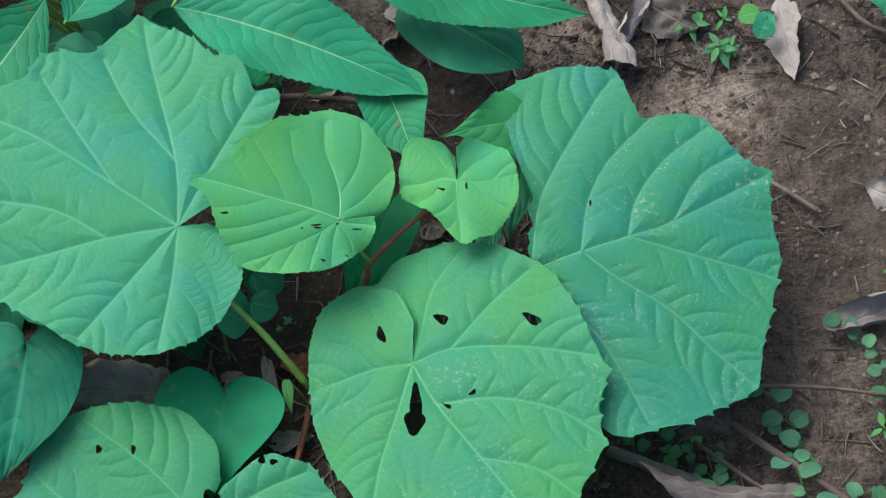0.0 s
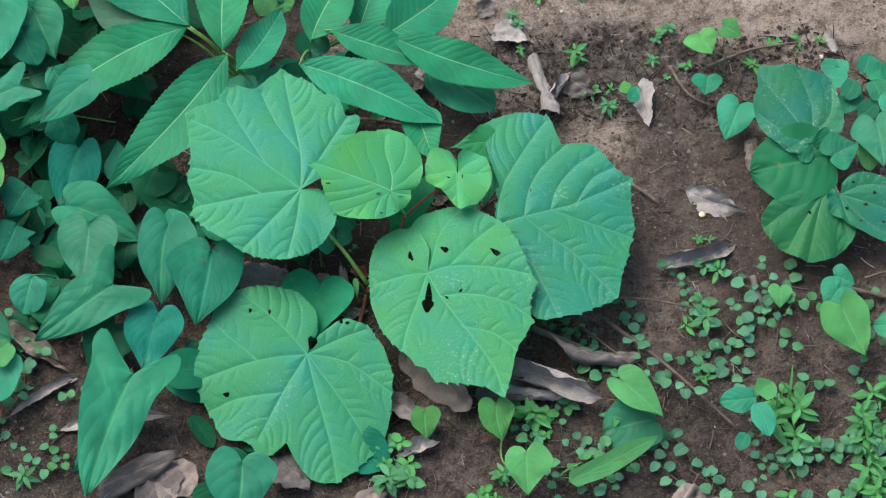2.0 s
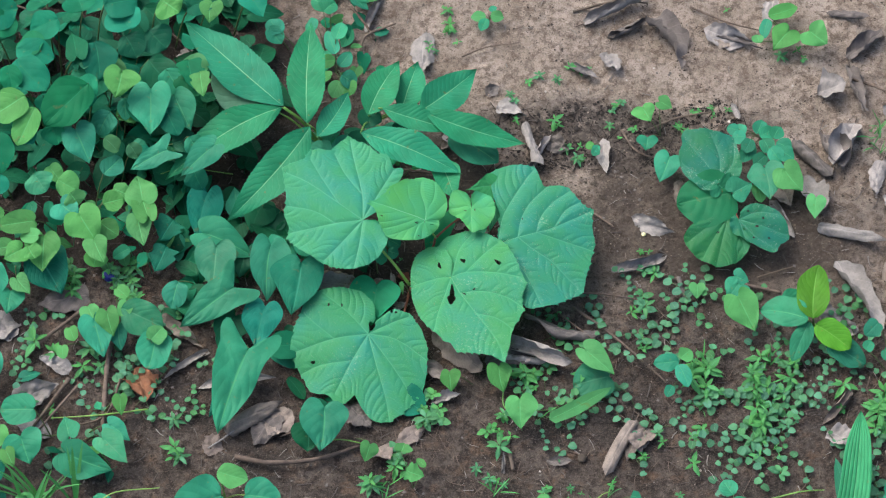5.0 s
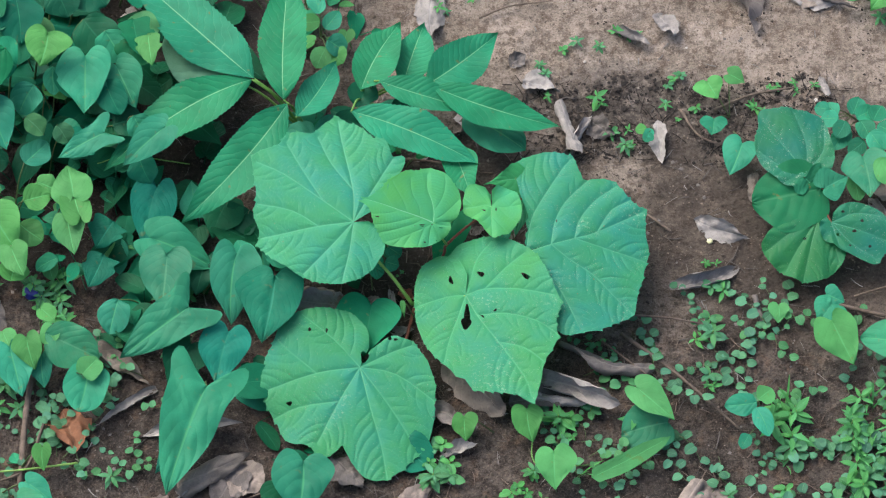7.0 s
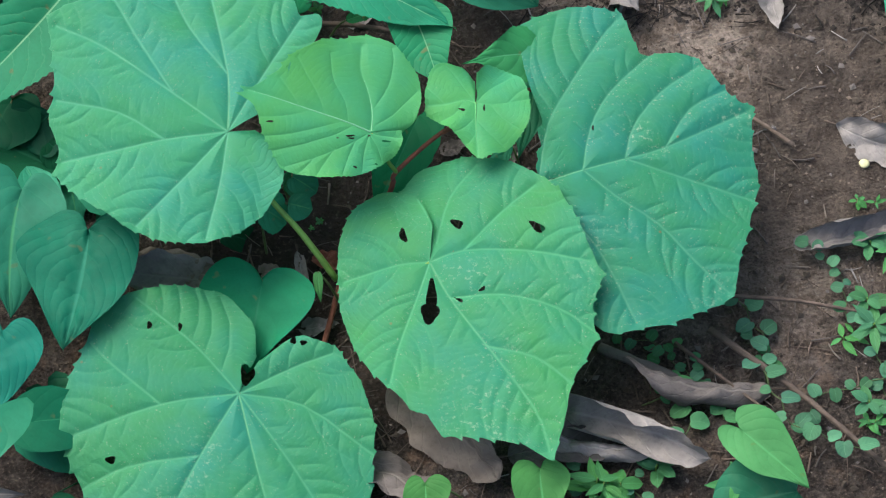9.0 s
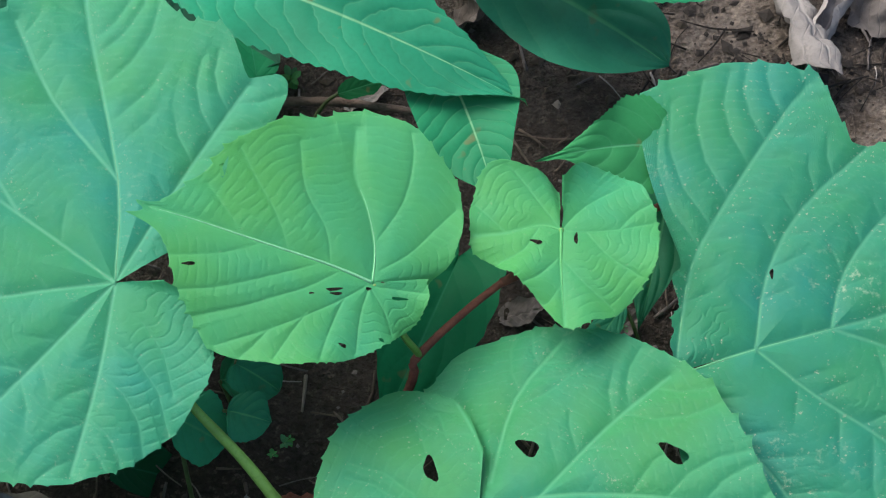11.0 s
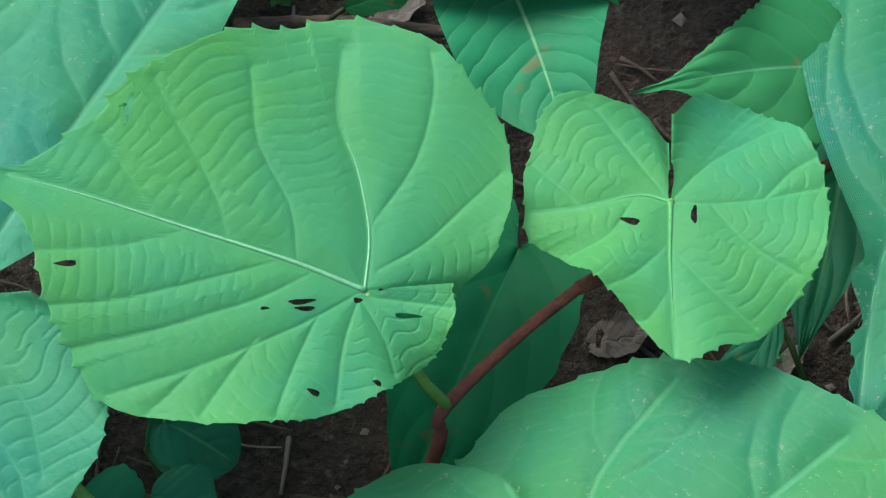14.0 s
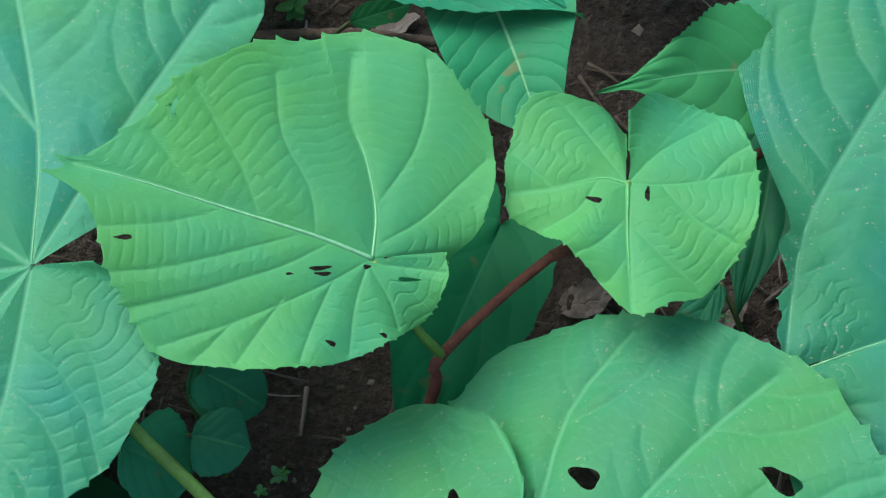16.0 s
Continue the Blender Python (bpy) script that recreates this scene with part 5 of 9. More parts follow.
plant = thing("corner_vine", "vine with mixed dark and pale heart leaves", "vine", (-0.6728, -0.3438, 0))
root = (-0.6728, -0.3438, 0)
leaf(plant, "round", (-0.6975, -0.3185, 0.05), (-0.7574, -0.3133, 0.04), 0.0532, "mid", (-0.1, -0.31), seed=41)
petiole(plant, root, (-0.6975, -0.3185, 0.05), 0.001, "vine_stem")
leaf(plant, "heart", (-0.7577, -0.3548, 0.05), (-0.7643, -0.3947, 0.04), 0.0453, "lime", (-0.07, -0.13), seed=42)
petiole(plant, (-0.718, -0.3496, -0.002), (-0.7577, -0.3548, 0.05), 0.001, "vine_stem")
leaf(plant, "heart", (-0.7166, -0.3694, 0.05), (-0.7, -0.4148, 0.04), 0.0696, "mid", (0, -0.23), seed=43)
petiole(plant, root, (-0.7166, -0.3694, 0.05), 0.001, "vine_stem")
leaf(plant, "heart", (-0.6398, -0.3997, 0.05), (-0.5624, -0.426, 0.04), 0.0649, "mid", (-0.05, -0.22), seed=44)
petiole(plant, (-0.6601, -0.3653, -0.002), (-0.6398, -0.3997, 0.05), 0.001, "vine_stem")
leaf(plant, "heart", (-0.6376, -0.3643, 0.04), (-0.6498, -0.3247, 0.04), 0.0406, "mid", (-0.11, -0.39), seed=45)
petiole(plant, root, (-0.6376, -0.3643, 0.04), 0.001, "vine_stem")
leaf(plant, "heart", (-0.5811, -0.3728, 0.05), (-0.5381, -0.4154, 0.05), 0.0480, "olive", (0.15, -0.32), seed=46)
petiole(plant, (-0.6192, -0.3607, -0.002), (-0.5811, -0.3728, 0.05), 0.001, "vine_stem")
leaf(plant, "heart", (-0.5557, -0.2882, 0.04), (-0.5531, -0.3195, 0.03), 0.0264, "lime", (-0.07, -0.32), seed=47, nl=10, nw=3)
petiole(plant, (-0.5919, -0.3054, -0.002), (-0.5557, -0.2882, 0.04), 0.001, "vine_stem")
leaf(plant, "heart", (-0.7401, -0.3953, 0.05), (-0.7253, -0.4254, 0.05), 0.0277, "lime", (-0.07, -0.13), seed=48, nl=10, nw=3)
petiole(plant, (-0.7083, -0.371, -0.002), (-0.7401, -0.3953, 0.05), 0.001, "vine_stem")
leaf(plant, "heart", (-0.7664, -0.4098, 0.03), (-0.7828, -0.4656, 0.03), 0.0599, "blue", (0.1, -0.36), seed=49)
petiole(plant, (-0.7337, -0.3867, -0.002), (-0.7664, -0.4098, 0.03), 0.001, "vine_stem")
leaf(plant, "heart", (-0.7189, -0.4975, 0.05), (-0.6773, -0.5305, 0.05), 0.0697, "lime", (0.15, -0.29), seed=50)
petiole(plant, (-0.7074, -0.4592, -0.002), (-0.7189, -0.4975, 0.05), 0.001, "vine_stem")
leaf(plant, "heart", (-0.7919, -0.2155, 0.05), (-0.7694, -0.2676, 0.04), 0.0603, "mid", (0.01, -0.25), seed=51)
petiole(plant, (-0.7647, -0.2448, -0.002), (-0.7919, -0.2155, 0.05), 0.001, "vine_stem")
leaf(plant, "heart", (-0.7784, -0.4975, 0.05), (-0.7662, -0.5327, 0.05), 0.0395, "lime", (-0.11, -0.14), seed=52)
petiole(plant, (-0.7558, -0.4645, -0.002), (-0.7784, -0.4975, 0.05), 0.001, "vine_stem")
leaf(plant, "heart", (-0.5745, -0.3365, 0.03), (-0.5379, -0.3648, 0.03), 0.0346, "mid", (-0.08, -0.15), seed=53)
petiole(plant, (-0.6144, -0.3394, -0.002), (-0.5745, -0.3365, 0.03), 0.001, "vine_stem")

plant = thing("mixed_vine", "vine tangle with lime and grey-green leaves", "vine", (-0.5708, -0.1415, 0))
root = (-0.5708, -0.1415, 0)
leaf(plant, "heart", (-0.6075, -0.1458, 0.05), (-0.5867, -0.2124, 0.04), 0.0596, "mid", (0.15, -0.1), seed=54)
petiole(plant, root, (-0.6075, -0.1458, 0.05), 0.001, "vine_stem")
leaf(plant, "heart", (-0.5846, -0.1373, 0.06), (-0.5732, -0.1784, 0.05), 0.0409, "lime", (-0.1, -0.26), seed=55)
petiole(plant, root, (-0.5846, -0.1373, 0.06), 0.001, "vine_stem")
leaf(plant, "oval", (-0.5614, -0.1247, 0.05), (-0.4893, -0.1542, 0.04), 0.0624, "olive", (0.06, -0.3), seed=56)
petiole(plant, root, (-0.5614, -0.1247, 0.05), 0.001, "vine_stem")
leaf(plant, "round", (-0.502, -0.1761, 0.05), (-0.5125, -0.2354, 0.04), 0.0590, "mid", (0.06, -0.18), seed=57)
petiole(plant, (-0.5378, -0.1581, -0.002), (-0.502, -0.1761, 0.05), 0.001, "vine_stem")
leaf(plant, "round", (-0.5077, -0.192, 0.06), (-0.4885, -0.1653, 0.06), 0.0353, "lime", (0.1, -0.15), seed=58)
petiole(plant, (-0.539, -0.167, -0.002), (-0.5077, -0.192, 0.06), 0.001, "vine_stem")
leaf(plant, "round", (-0.6189, -0.1223, 0.05), (-0.605, -0.1551, 0.05), 0.0349, "lime", (-0.13, -0.31), seed=59)
petiole(plant, root, (-0.6189, -0.1223, 0.05), 0.001, "vine_stem")
leaf(plant, "round", (-0.5725, -0.0814, 0.04), (-0.5532, -0.0991, 0.04), 0.0255, "lime", (0.02, -0.12), seed=60, nl=10, nw=3)
petiole(plant, (-0.5714, -0.1214, -0.002), (-0.5725, -0.0814, 0.04), 0.001, "vine_stem")
leaf(plant, "round", (-0.6498, -0.1522, 0.03), (-0.6404, -0.1756, 0.03), 0.0246, "lime", (-0.12, -0.28), seed=61, nl=10, nw=3)
petiole(plant, (-0.6102, -0.1469, -0.002), (-0.6498, -0.1522, 0.03), 0.001, "vine_stem")
leaf(plant, "round", (-0.6602, -0.1872, 0.03), (-0.6569, -0.2116, 0.03), 0.0203, "lime", (0.01, -0.21), seed=62, nl=10, nw=3)
petiole(plant, (-0.6246, -0.169, -0.002), (-0.6602, -0.1872, 0.03), 0.001, "vine_stem")
leaf(plant, "heart", (-0.5651, -0.1519, 0.04), (-0.5608, -0.1953, 0.03), 0.0369, "mid", (-0.06, -0.15), seed=63)
petiole(plant, root, (-0.5651, -0.1519, 0.04), 0.001, "vine_stem")
leaf(plant, "round", (-0.5529, -0.1106, 0.05), (-0.5618, -0.1399, 0.05), 0.0271, "lime", (0, -0.19), seed=64, nl=10, nw=3)
petiole(plant, root, (-0.5529, -0.1106, 0.05), 0.001, "vine_stem")

plant = thing("left_vine", "vine with lime and dark leaves over bare soil", "vine", (-0.7538, -0.0109, 0))
root = (-0.7538, -0.0109, 0)
leaf(plant, "heart", (-0.743, -0.0681, 0.05), (-0.7187, -0.0965, 0.05), 0.0331, "lime", (0.05, -0.21), seed=65)
petiole(plant, root, (-0.743, -0.0681, 0.05), 0.001, "vine_stem")
leaf(plant, "heart", (-0.7531, -0.0873, 0.04), (-0.7567, -0.1285, 0.04), 0.0489, "mid", (0.15, -0.35), seed=66)
petiole(plant, (-0.7535, -0.0473, -0.002), (-0.7531, -0.0873, 0.04), 0.001, "vine_stem")
leaf(plant, "heart", (-0.7062, -0.0278, 0.05), (-0.6666, -0.0908, 0.04), 0.0804, "blue", (0.1, -0.31), seed=67, nl=36, nw=8)
petiole(plant, root, (-0.7062, -0.0278, 0.05), 0.001, "vine_stem")
leaf(plant, "heart", (-0.6964, -0.0023, 0.08), (-0.6979, -0.0654, 0.07), 0.0631, "lime", (-0.12, -0.31), seed=68)
petiole(plant, root, (-0.6964, -0.0023, 0.08), 0.001, "vine_stem")
leaf(plant, "oval", (-0.7969, -0.0431, 0.06), (-0.7739, -0.0988, 0.05), 0.0510, "mid", (0.06, -0.33), seed=69)
petiole(plant, root, (-0.7969, -0.0431, 0.06), 0.001, "vine_stem")
leaf(plant, "heart", (-0.811, 0.0142, 0.06), (-0.7769, -0.0336, 0.06), 0.0514, "mid", (0.06, -0.39), seed=70)
petiole(plant, (-0.7744, -0.0019, -0.002), (-0.811, 0.0142, 0.06), 0.001, "vine_stem")
leaf(plant, "oval", (-0.8053, 0.0683, 0.05), (-0.7718, 0.0321, 0.05), 0.0379, "lime", (0.13, -0.29), seed=71)
petiole(plant, (-0.7835, 0.0347, -0.002), (-0.8053, 0.0683, 0.05), 0.001, "vine_stem")
leaf(plant, "heart", (-0.7354, -0.0215, 0.07), (-0.7652, -0.0393, 0.07), 0.0433, "lime", (0.09, -0.18), seed=72)
petiole(plant, root, (-0.7354, -0.0215, 0.07), 0.001, "vine_stem")

plant = thing("lime_vine", "climbing vine with fresh lime-green leaves", "vine", (-0.6227, 0.0737, 0))
root = (-0.6227, 0.0737, 0)
leaf(plant, "round", (-0.7134, 0.0229, 0.09), (-0.7746, 0.0133, 0.09), 0.0422, "lime", (0.03, -0.33), seed=73)
petiole(plant, (-0.6785, 0.0424, -0.002), (-0.7134, 0.0229, 0.09), 0.001, "vine_stem")
leaf(plant, "round", (-0.7055, -0.0058, 0.09), (-0.74, 0.0025, 0.08), 0.0283, "lime", (-0.02, -0.21), seed=74, nl=10, nw=3)
petiole(plant, (-0.6767, 0.0219, -0.002), (-0.7055, -0.0058, 0.09), 0.001, "vine_stem")
leaf(plant, "oval", (-0.7228, -0.0272, 0.09), (-0.7091, -0.0509, 0.09), 0.0372, "lime", (0.08, -0.16), seed=75)
petiole(plant, (-0.6946, 0.0012, -0.002), (-0.7228, -0.0272, 0.09), 0.001, "vine_stem")
leaf(plant, "oval", (-0.6787, 0.1048, 0.09), (-0.6445, 0.0854, 0.09), 0.0463, "lime", (-0.04, -0.28), seed=76)
petiole(plant, (-0.6438, 0.0853, -0.002), (-0.6787, 0.1048, 0.09), 0.001, "vine_stem")
leaf(plant, "oval", (-0.6553, 0.0721, 0.1), (-0.6398, 0.0541, 0.09), 0.0412, "lime", (-0.12, -0.27), seed=77)
petiole(plant, root, (-0.6553, 0.0721, 0.1), 0.001, "vine_stem")
leaf(plant, "heart", (-0.6709, 0.0565, 0.09), (-0.6387, 0.0324, 0.09), 0.0551, "mid", (0.11, -0.11), seed=78)
petiole(plant, root, (-0.6709, 0.0565, 0.09), 0.001, "vine_stem")
leaf(plant, "heart", (-0.6389, 0.0372, 0.09), (-0.6054, -0.0118, 0.08), 0.0682, "lime", (0.07, -0.28), seed=79)
petiole(plant, root, (-0.6389, 0.0372, 0.09), 0.001, "vine_stem")
leaf(plant, "heart", (-0.6117, -0.0095, 0.08), (-0.5931, -0.0522, 0.08), 0.0433, "lime", (-0.11, -0.39), seed=80)
petiole(plant, (-0.617, 0.0302, -0.002), (-0.6117, -0.0095, 0.08), 0.001, "vine_stem")
leaf(plant, "oval", (-0.5986, 0.0565, 0.09), (-0.563, 0.0685, 0.09), 0.0389, "lime", (-0.08, -0.29), seed=81)
petiole(plant, root, (-0.5986, 0.0565, 0.09), 0.001, "vine_stem")
leaf(plant, "round", (-0.5825, 0.0866, 0.09), (-0.555, 0.0745, 0.09), 0.0342, "lime", (0.08, -0.27), seed=82)
petiole(plant, root, (-0.5825, 0.0866, 0.09), 0.001, "vine_stem")
leaf(plant, "oval", (-0.6016, 0.1169, 0.09), (-0.5721, 0.1535, 0.09), 0.0389, "mid", (-0.01, -0.25), seed=83)
petiole(plant, root, (-0.6016, 0.1169, 0.09), 0.001, "vine_stem")
leaf(plant, "heart", (-0.5317, 0.0625, 0.09), (-0.5434, 0.1108, 0.1), 0.0579, "lime", (-0.04, -0.32), seed=84)
petiole(plant, (-0.5714, 0.0674, -0.002), (-0.5317, 0.0625, 0.09), 0.001, "vine_stem")
leaf(plant, "heart", (-0.5201, 0.0324, 0.09), (-0.5388, 0.1048, 0.09), 0.0415, "lime", (0.09, -0.13), seed=85)
petiole(plant, (-0.5573, 0.0474, -0.002), (-0.5201, 0.0324, 0.09), 0.001, "vine_stem")
leaf(plant, "heart", (-0.5396, 0.036, 0.08), (-0.5269, -0.019, 0.08), 0.0452, "lime", (-0.04, -0.13), seed=86)
petiole(plant, (-0.576, 0.0525, -0.002), (-0.5396, 0.036, 0.08), 0.001, "vine_stem")
leaf(plant, "lobed", (-0.4793, 0.043, 0.06), (-0.5005, 0.0046, 0.06), 0.0533, "blue", (-0.06, -0.31), seed=87)
petiole(plant, (-0.5184, 0.0514, -0.002), (-0.4793, 0.043, 0.06), 0.001, "vine_stem")
leaf(plant, "lobed", (-0.4905, -0.0039, 0.05), (-0.5092, -0.0516, 0.05), 0.0492, "blue", (-0.09, -0.27), seed=88)
petiole(plant, (-0.525, 0.0163, -0.002), (-0.4905, -0.0039, 0.05), 0.001, "vine_stem")
leaf(plant, "oval", (-0.558, 0.1694, 0.08), (-0.5267, 0.1694, 0.08), 0.0418, "mid", (-0.11, -0.1), seed=89)
petiole(plant, (-0.5804, 0.1363, -0.002), (-0.558, 0.1694, 0.08), 0.001, "vine_stem")
leaf(plant, "oval", (-0.5818, 0.2335, 0.08), (-0.557, 0.2646, 0.08), 0.0288, "lime", (-0.02, -0.21), seed=90, nl=10, nw=3)
petiole(plant, (-0.5918, 0.1948, -0.002), (-0.5818, 0.2335, 0.08), 0.001, "vine_stem")
leaf(plant, "oval", (-0.5672, 0.2584, 0.08), (-0.5553, 0.2274, 0.08), 0.0296, "lime", (0.14, -0.31), seed=91, nl=10, nw=3)
petiole(plant, (-0.5787, 0.2201, -0.002), (-0.5672, 0.2584, 0.08), 0.001, "vine_stem")
leaf(plant, "round", (-0.6971, 0.1376, 0.08), (-0.6779, 0.1108, 0.08), 0.0312, "lime", (-0.01, -0.28), seed=92)
petiole(plant, (-0.6668, 0.1115, -0.002), (-0.6971, 0.1376, 0.08), 0.001, "vine_stem")
leaf(plant, "oval", (-0.6054, 0.0382, 0.06), (-0.5732, 0.0142, 0.06), 0.0429, "lime", (0.09, -0.21), seed=93)
petiole(plant, root, (-0.6054, 0.0382, 0.06), 0.001, "vine_stem")
leaf(plant, "oval", (-0.6125, -0.0456, 0.05), (-0.6039, -0.0099, 0.05), 0.0414, "lime", (0.03, -0.36), seed=94)
petiole(plant, (-0.6159, -0.0058, -0.002), (-0.6125, -0.0456, 0.05), 0.001, "vine_stem")
leaf(plant, "oval", (-0.7461, -0.0155, 0.07), (-0.7869, -0.0215, 0.07), 0.0318, "lime", (-0.14, -0.33), seed=95)
petiole(plant, (-0.7137, 0.0079, -0.002), (-0.7461, -0.0155, 0.07), 0.001, "vine_stem")
leaf(plant, "oval", (-0.7712, 0.0564, 0.07), (-0.7961, 0.0419, 0.07), 0.0262, "lime", (-0.15, -0.32), seed=96, nl=10, nw=3)
petiole(plant, (-0.7315, 0.061, -0.002), (-0.7712, 0.0564, 0.07), 0.001, "vine_stem")

plant = thing("shrub", "shrub with layered round bluish-green leaves", "shrub", (-0.6985, 0.3092, 0))
root = (-0.6985, 0.3092, 0)
leaf(plant, "oval", (-0.6272, 0.2503, 0.17), (-0.6988, 0.177, 0.16), 0.0774, "shrub", (0.13, -0.32), seed=97, nl=36, nw=8)
petiole(plant, (-0.6581, 0.2758, -0.002), (-0.6272, 0.2503, 0.17), 0.0014, "vine_stem")
leaf(plant, "oval", (-0.6127, 0.2361, 0.15), (-0.6604, 0.2533, 0.15), 0.0676, "shrub", (-0.13, -0.32), seed=98)
petiole(plant, (-0.6431, 0.262, -0.002), (-0.6127, 0.2361, 0.15), 0.0014, "vine_stem")
leaf(plant, "oval", (-0.6878, 0.3916, 0.16), (-0.7382, 0.3731, 0.15), 0.0545, "shrub", (0.15, -0.27), seed=99)
petiole(plant, (-0.693, 0.352, -0.002), (-0.6878, 0.3916, 0.16), 0.0014, "vine_stem")
leaf(plant, "oval", (-0.759, 0.3354, 0.15), (-0.6932, 0.3192, 0.15), 0.0512, "shrub", (0.07, -0.22), seed=100)
petiole(plant, (-0.7223, 0.3195, -0.002), (-0.759, 0.3354, 0.15), 0.0014, "vine_stem")
leaf(plant, "oval", (-0.7169, 0.3317, 0.15), (-0.7614, 0.3571, 0.14), 0.0550, "shrub", (-0.1, -0.18), seed=101)
petiole(plant, root, (-0.7169, 0.3317, 0.15), 0.0014, "vine_stem")
leaf(plant, "oval", (-0.7347, 0.2257, 0.17), (-0.7925, 0.1892, 0.16), 0.0632, "lime", (-0.04, -0.17), seed=102)
petiole(plant, (-0.7188, 0.2624, -0.002), (-0.7347, 0.2257, 0.17), 0.0014, "vine_stem")
leaf(plant, "oval", (-0.7171, 0.2076, 0.16), (-0.7451, 0.1407, 0.15), 0.0458, "lime", (0.09, -0.21), seed=103)
petiole(plant, (-0.7099, 0.2469, -0.002), (-0.7171, 0.2076, 0.16), 0.0014, "vine_stem")
leaf(plant, "oval", (-0.7394, 0.1833, 0.15), (-0.7197, 0.1469, 0.14), 0.0353, "shrub", (0.08, -0.21), seed=104)
petiole(plant, (-0.7271, 0.2214, -0.002), (-0.7394, 0.1833, 0.15), 0.0014, "vine_stem")
leaf(plant, "oval", (-0.7782, 0.1588, 0.16), (-0.7699, 0.0913, 0.14), 0.0574, "shrub", (0.05, -0.4), seed=105)
petiole(plant, (-0.7594, 0.1941, -0.002), (-0.7782, 0.1588, 0.16), 0.0014, "vine_stem")
leaf(plant, "oval", (-0.7794, 0.0804, 0.15), (-0.7833, 0.0433, 0.14), 0.0493, "shrub", (0.01, -0.35), seed=106)
petiole(plant, (-0.7661, 0.1181, -0.002), (-0.7794, 0.0804, 0.15), 0.0014, "vine_stem")
leaf(plant, "oval", (-0.7577, 0.3129, 0.15), (-0.7032, 0.2573, 0.14), 0.0588, "shrub", (0.08, -0.39), seed=107)
petiole(plant, root, (-0.7577, 0.3129, 0.15), 0.0014, "vine_stem")
leaf(plant, "oval", (-0.8254, 0.4068, 0.16), (-0.7608, 0.4169, 0.16), 0.0666, "shrub", (-0.13, -0.3), seed=108)
petiole(plant, (-0.7937, 0.3824, -0.002), (-0.8254, 0.4068, 0.16), 0.0014, "vine_stem")
leaf(plant, "oval", (-0.8035, 0.3756, 0.15), (-0.763, 0.4009, 0.15), 0.0540, "shrub", (0.03, -0.37), seed=109)
petiole(plant, (-0.7697, 0.3542, -0.002), (-0.8035, 0.3756, 0.15), 0.0014, "vine_stem")
leaf(plant, "oval", (-0.8179, 0.2756, 0.15), (-0.7755, 0.2632, 0.15), 0.0559, "shrub", (0, -0.16), seed=110)
petiole(plant, (-0.7794, 0.2864, -0.002), (-0.8179, 0.2756, 0.15), 0.0014, "vine_stem")
leaf(plant, "heart", (-0.6522, 0.3126, 0.16), (-0.6655, 0.3664, 0.16), 0.0420, "shrub", (-0.13, -0.15), seed=111)
petiole(plant, root, (-0.6522, 0.3126, 0.16), 0.0014, "vine_stem")
leaf(plant, "heart", (-0.6472, 0.3005, 0.15), (-0.6554, 0.3567, 0.15), 0.0313, "dark", (0.06, -0.36), seed=112)
petiole(plant, root, (-0.6472, 0.3005, 0.15), 0.0014, "vine_stem")
leaf(plant, "oval", (-0.6224, 0.3439, 0.16), (-0.6115, 0.2756, 0.15), 0.0624, "shrub", (0.01, -0.15), seed=113)
petiole(plant, (-0.6588, 0.3273, -0.002), (-0.6224, 0.3439, 0.16), 0.0014, "vine_stem")
leaf(plant, "heart", (-0.5713, 0.2751, 0.17), (-0.5814, 0.2297, 0.16), 0.0649, "lime", (0.04, -0.1), seed=114)
petiole(plant, (-0.61, 0.2854, -0.002), (-0.5713, 0.2751, 0.17), 0.0014, "vine_stem")
leaf(plant, "oval", (-0.5618, 0.3756, 0.15), (-0.5831, 0.4262, 0.15), 0.0674, "shrub", (-0.05, -0.15), seed=115)
petiole(plant, (-0.5978, 0.3581, -0.002), (-0.5618, 0.3756, 0.15), 0.0014, "vine_stem")
leaf(plant, "oval", (-0.6104, 0.4195, 0.16), (-0.5533, 0.4385, 0.16), 0.0707, "shrub", (-0.03, -0.14), seed=116)
petiole(plant, (-0.6354, 0.3882, -0.002), (-0.6104, 0.4195, 0.16), 0.0014, "vine_stem")
leaf(plant, "oval", (-0.5109, 0.4322, 0.16), (-0.4783, 0.4068, 0.16), 0.0646, "lime", (0.09, -0.37), seed=117)
petiole(plant, (-0.5443, 0.4102, -0.002), (-0.5109, 0.4322, 0.16), 0.0014, "vine_stem")
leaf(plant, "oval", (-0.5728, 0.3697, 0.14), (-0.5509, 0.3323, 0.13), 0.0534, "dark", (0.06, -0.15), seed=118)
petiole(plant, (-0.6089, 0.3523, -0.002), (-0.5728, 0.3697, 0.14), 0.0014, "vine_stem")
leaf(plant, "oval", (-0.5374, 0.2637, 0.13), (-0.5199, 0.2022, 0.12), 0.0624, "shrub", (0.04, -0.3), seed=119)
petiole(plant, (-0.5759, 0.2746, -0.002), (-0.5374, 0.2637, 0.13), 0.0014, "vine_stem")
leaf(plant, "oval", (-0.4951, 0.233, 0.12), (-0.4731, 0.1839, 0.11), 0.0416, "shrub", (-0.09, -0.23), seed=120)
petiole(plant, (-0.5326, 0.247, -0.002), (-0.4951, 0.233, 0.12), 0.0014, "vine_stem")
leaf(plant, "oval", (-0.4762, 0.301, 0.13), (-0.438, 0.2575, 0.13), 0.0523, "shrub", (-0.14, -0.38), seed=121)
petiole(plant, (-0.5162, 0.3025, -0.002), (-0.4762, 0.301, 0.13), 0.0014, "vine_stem")
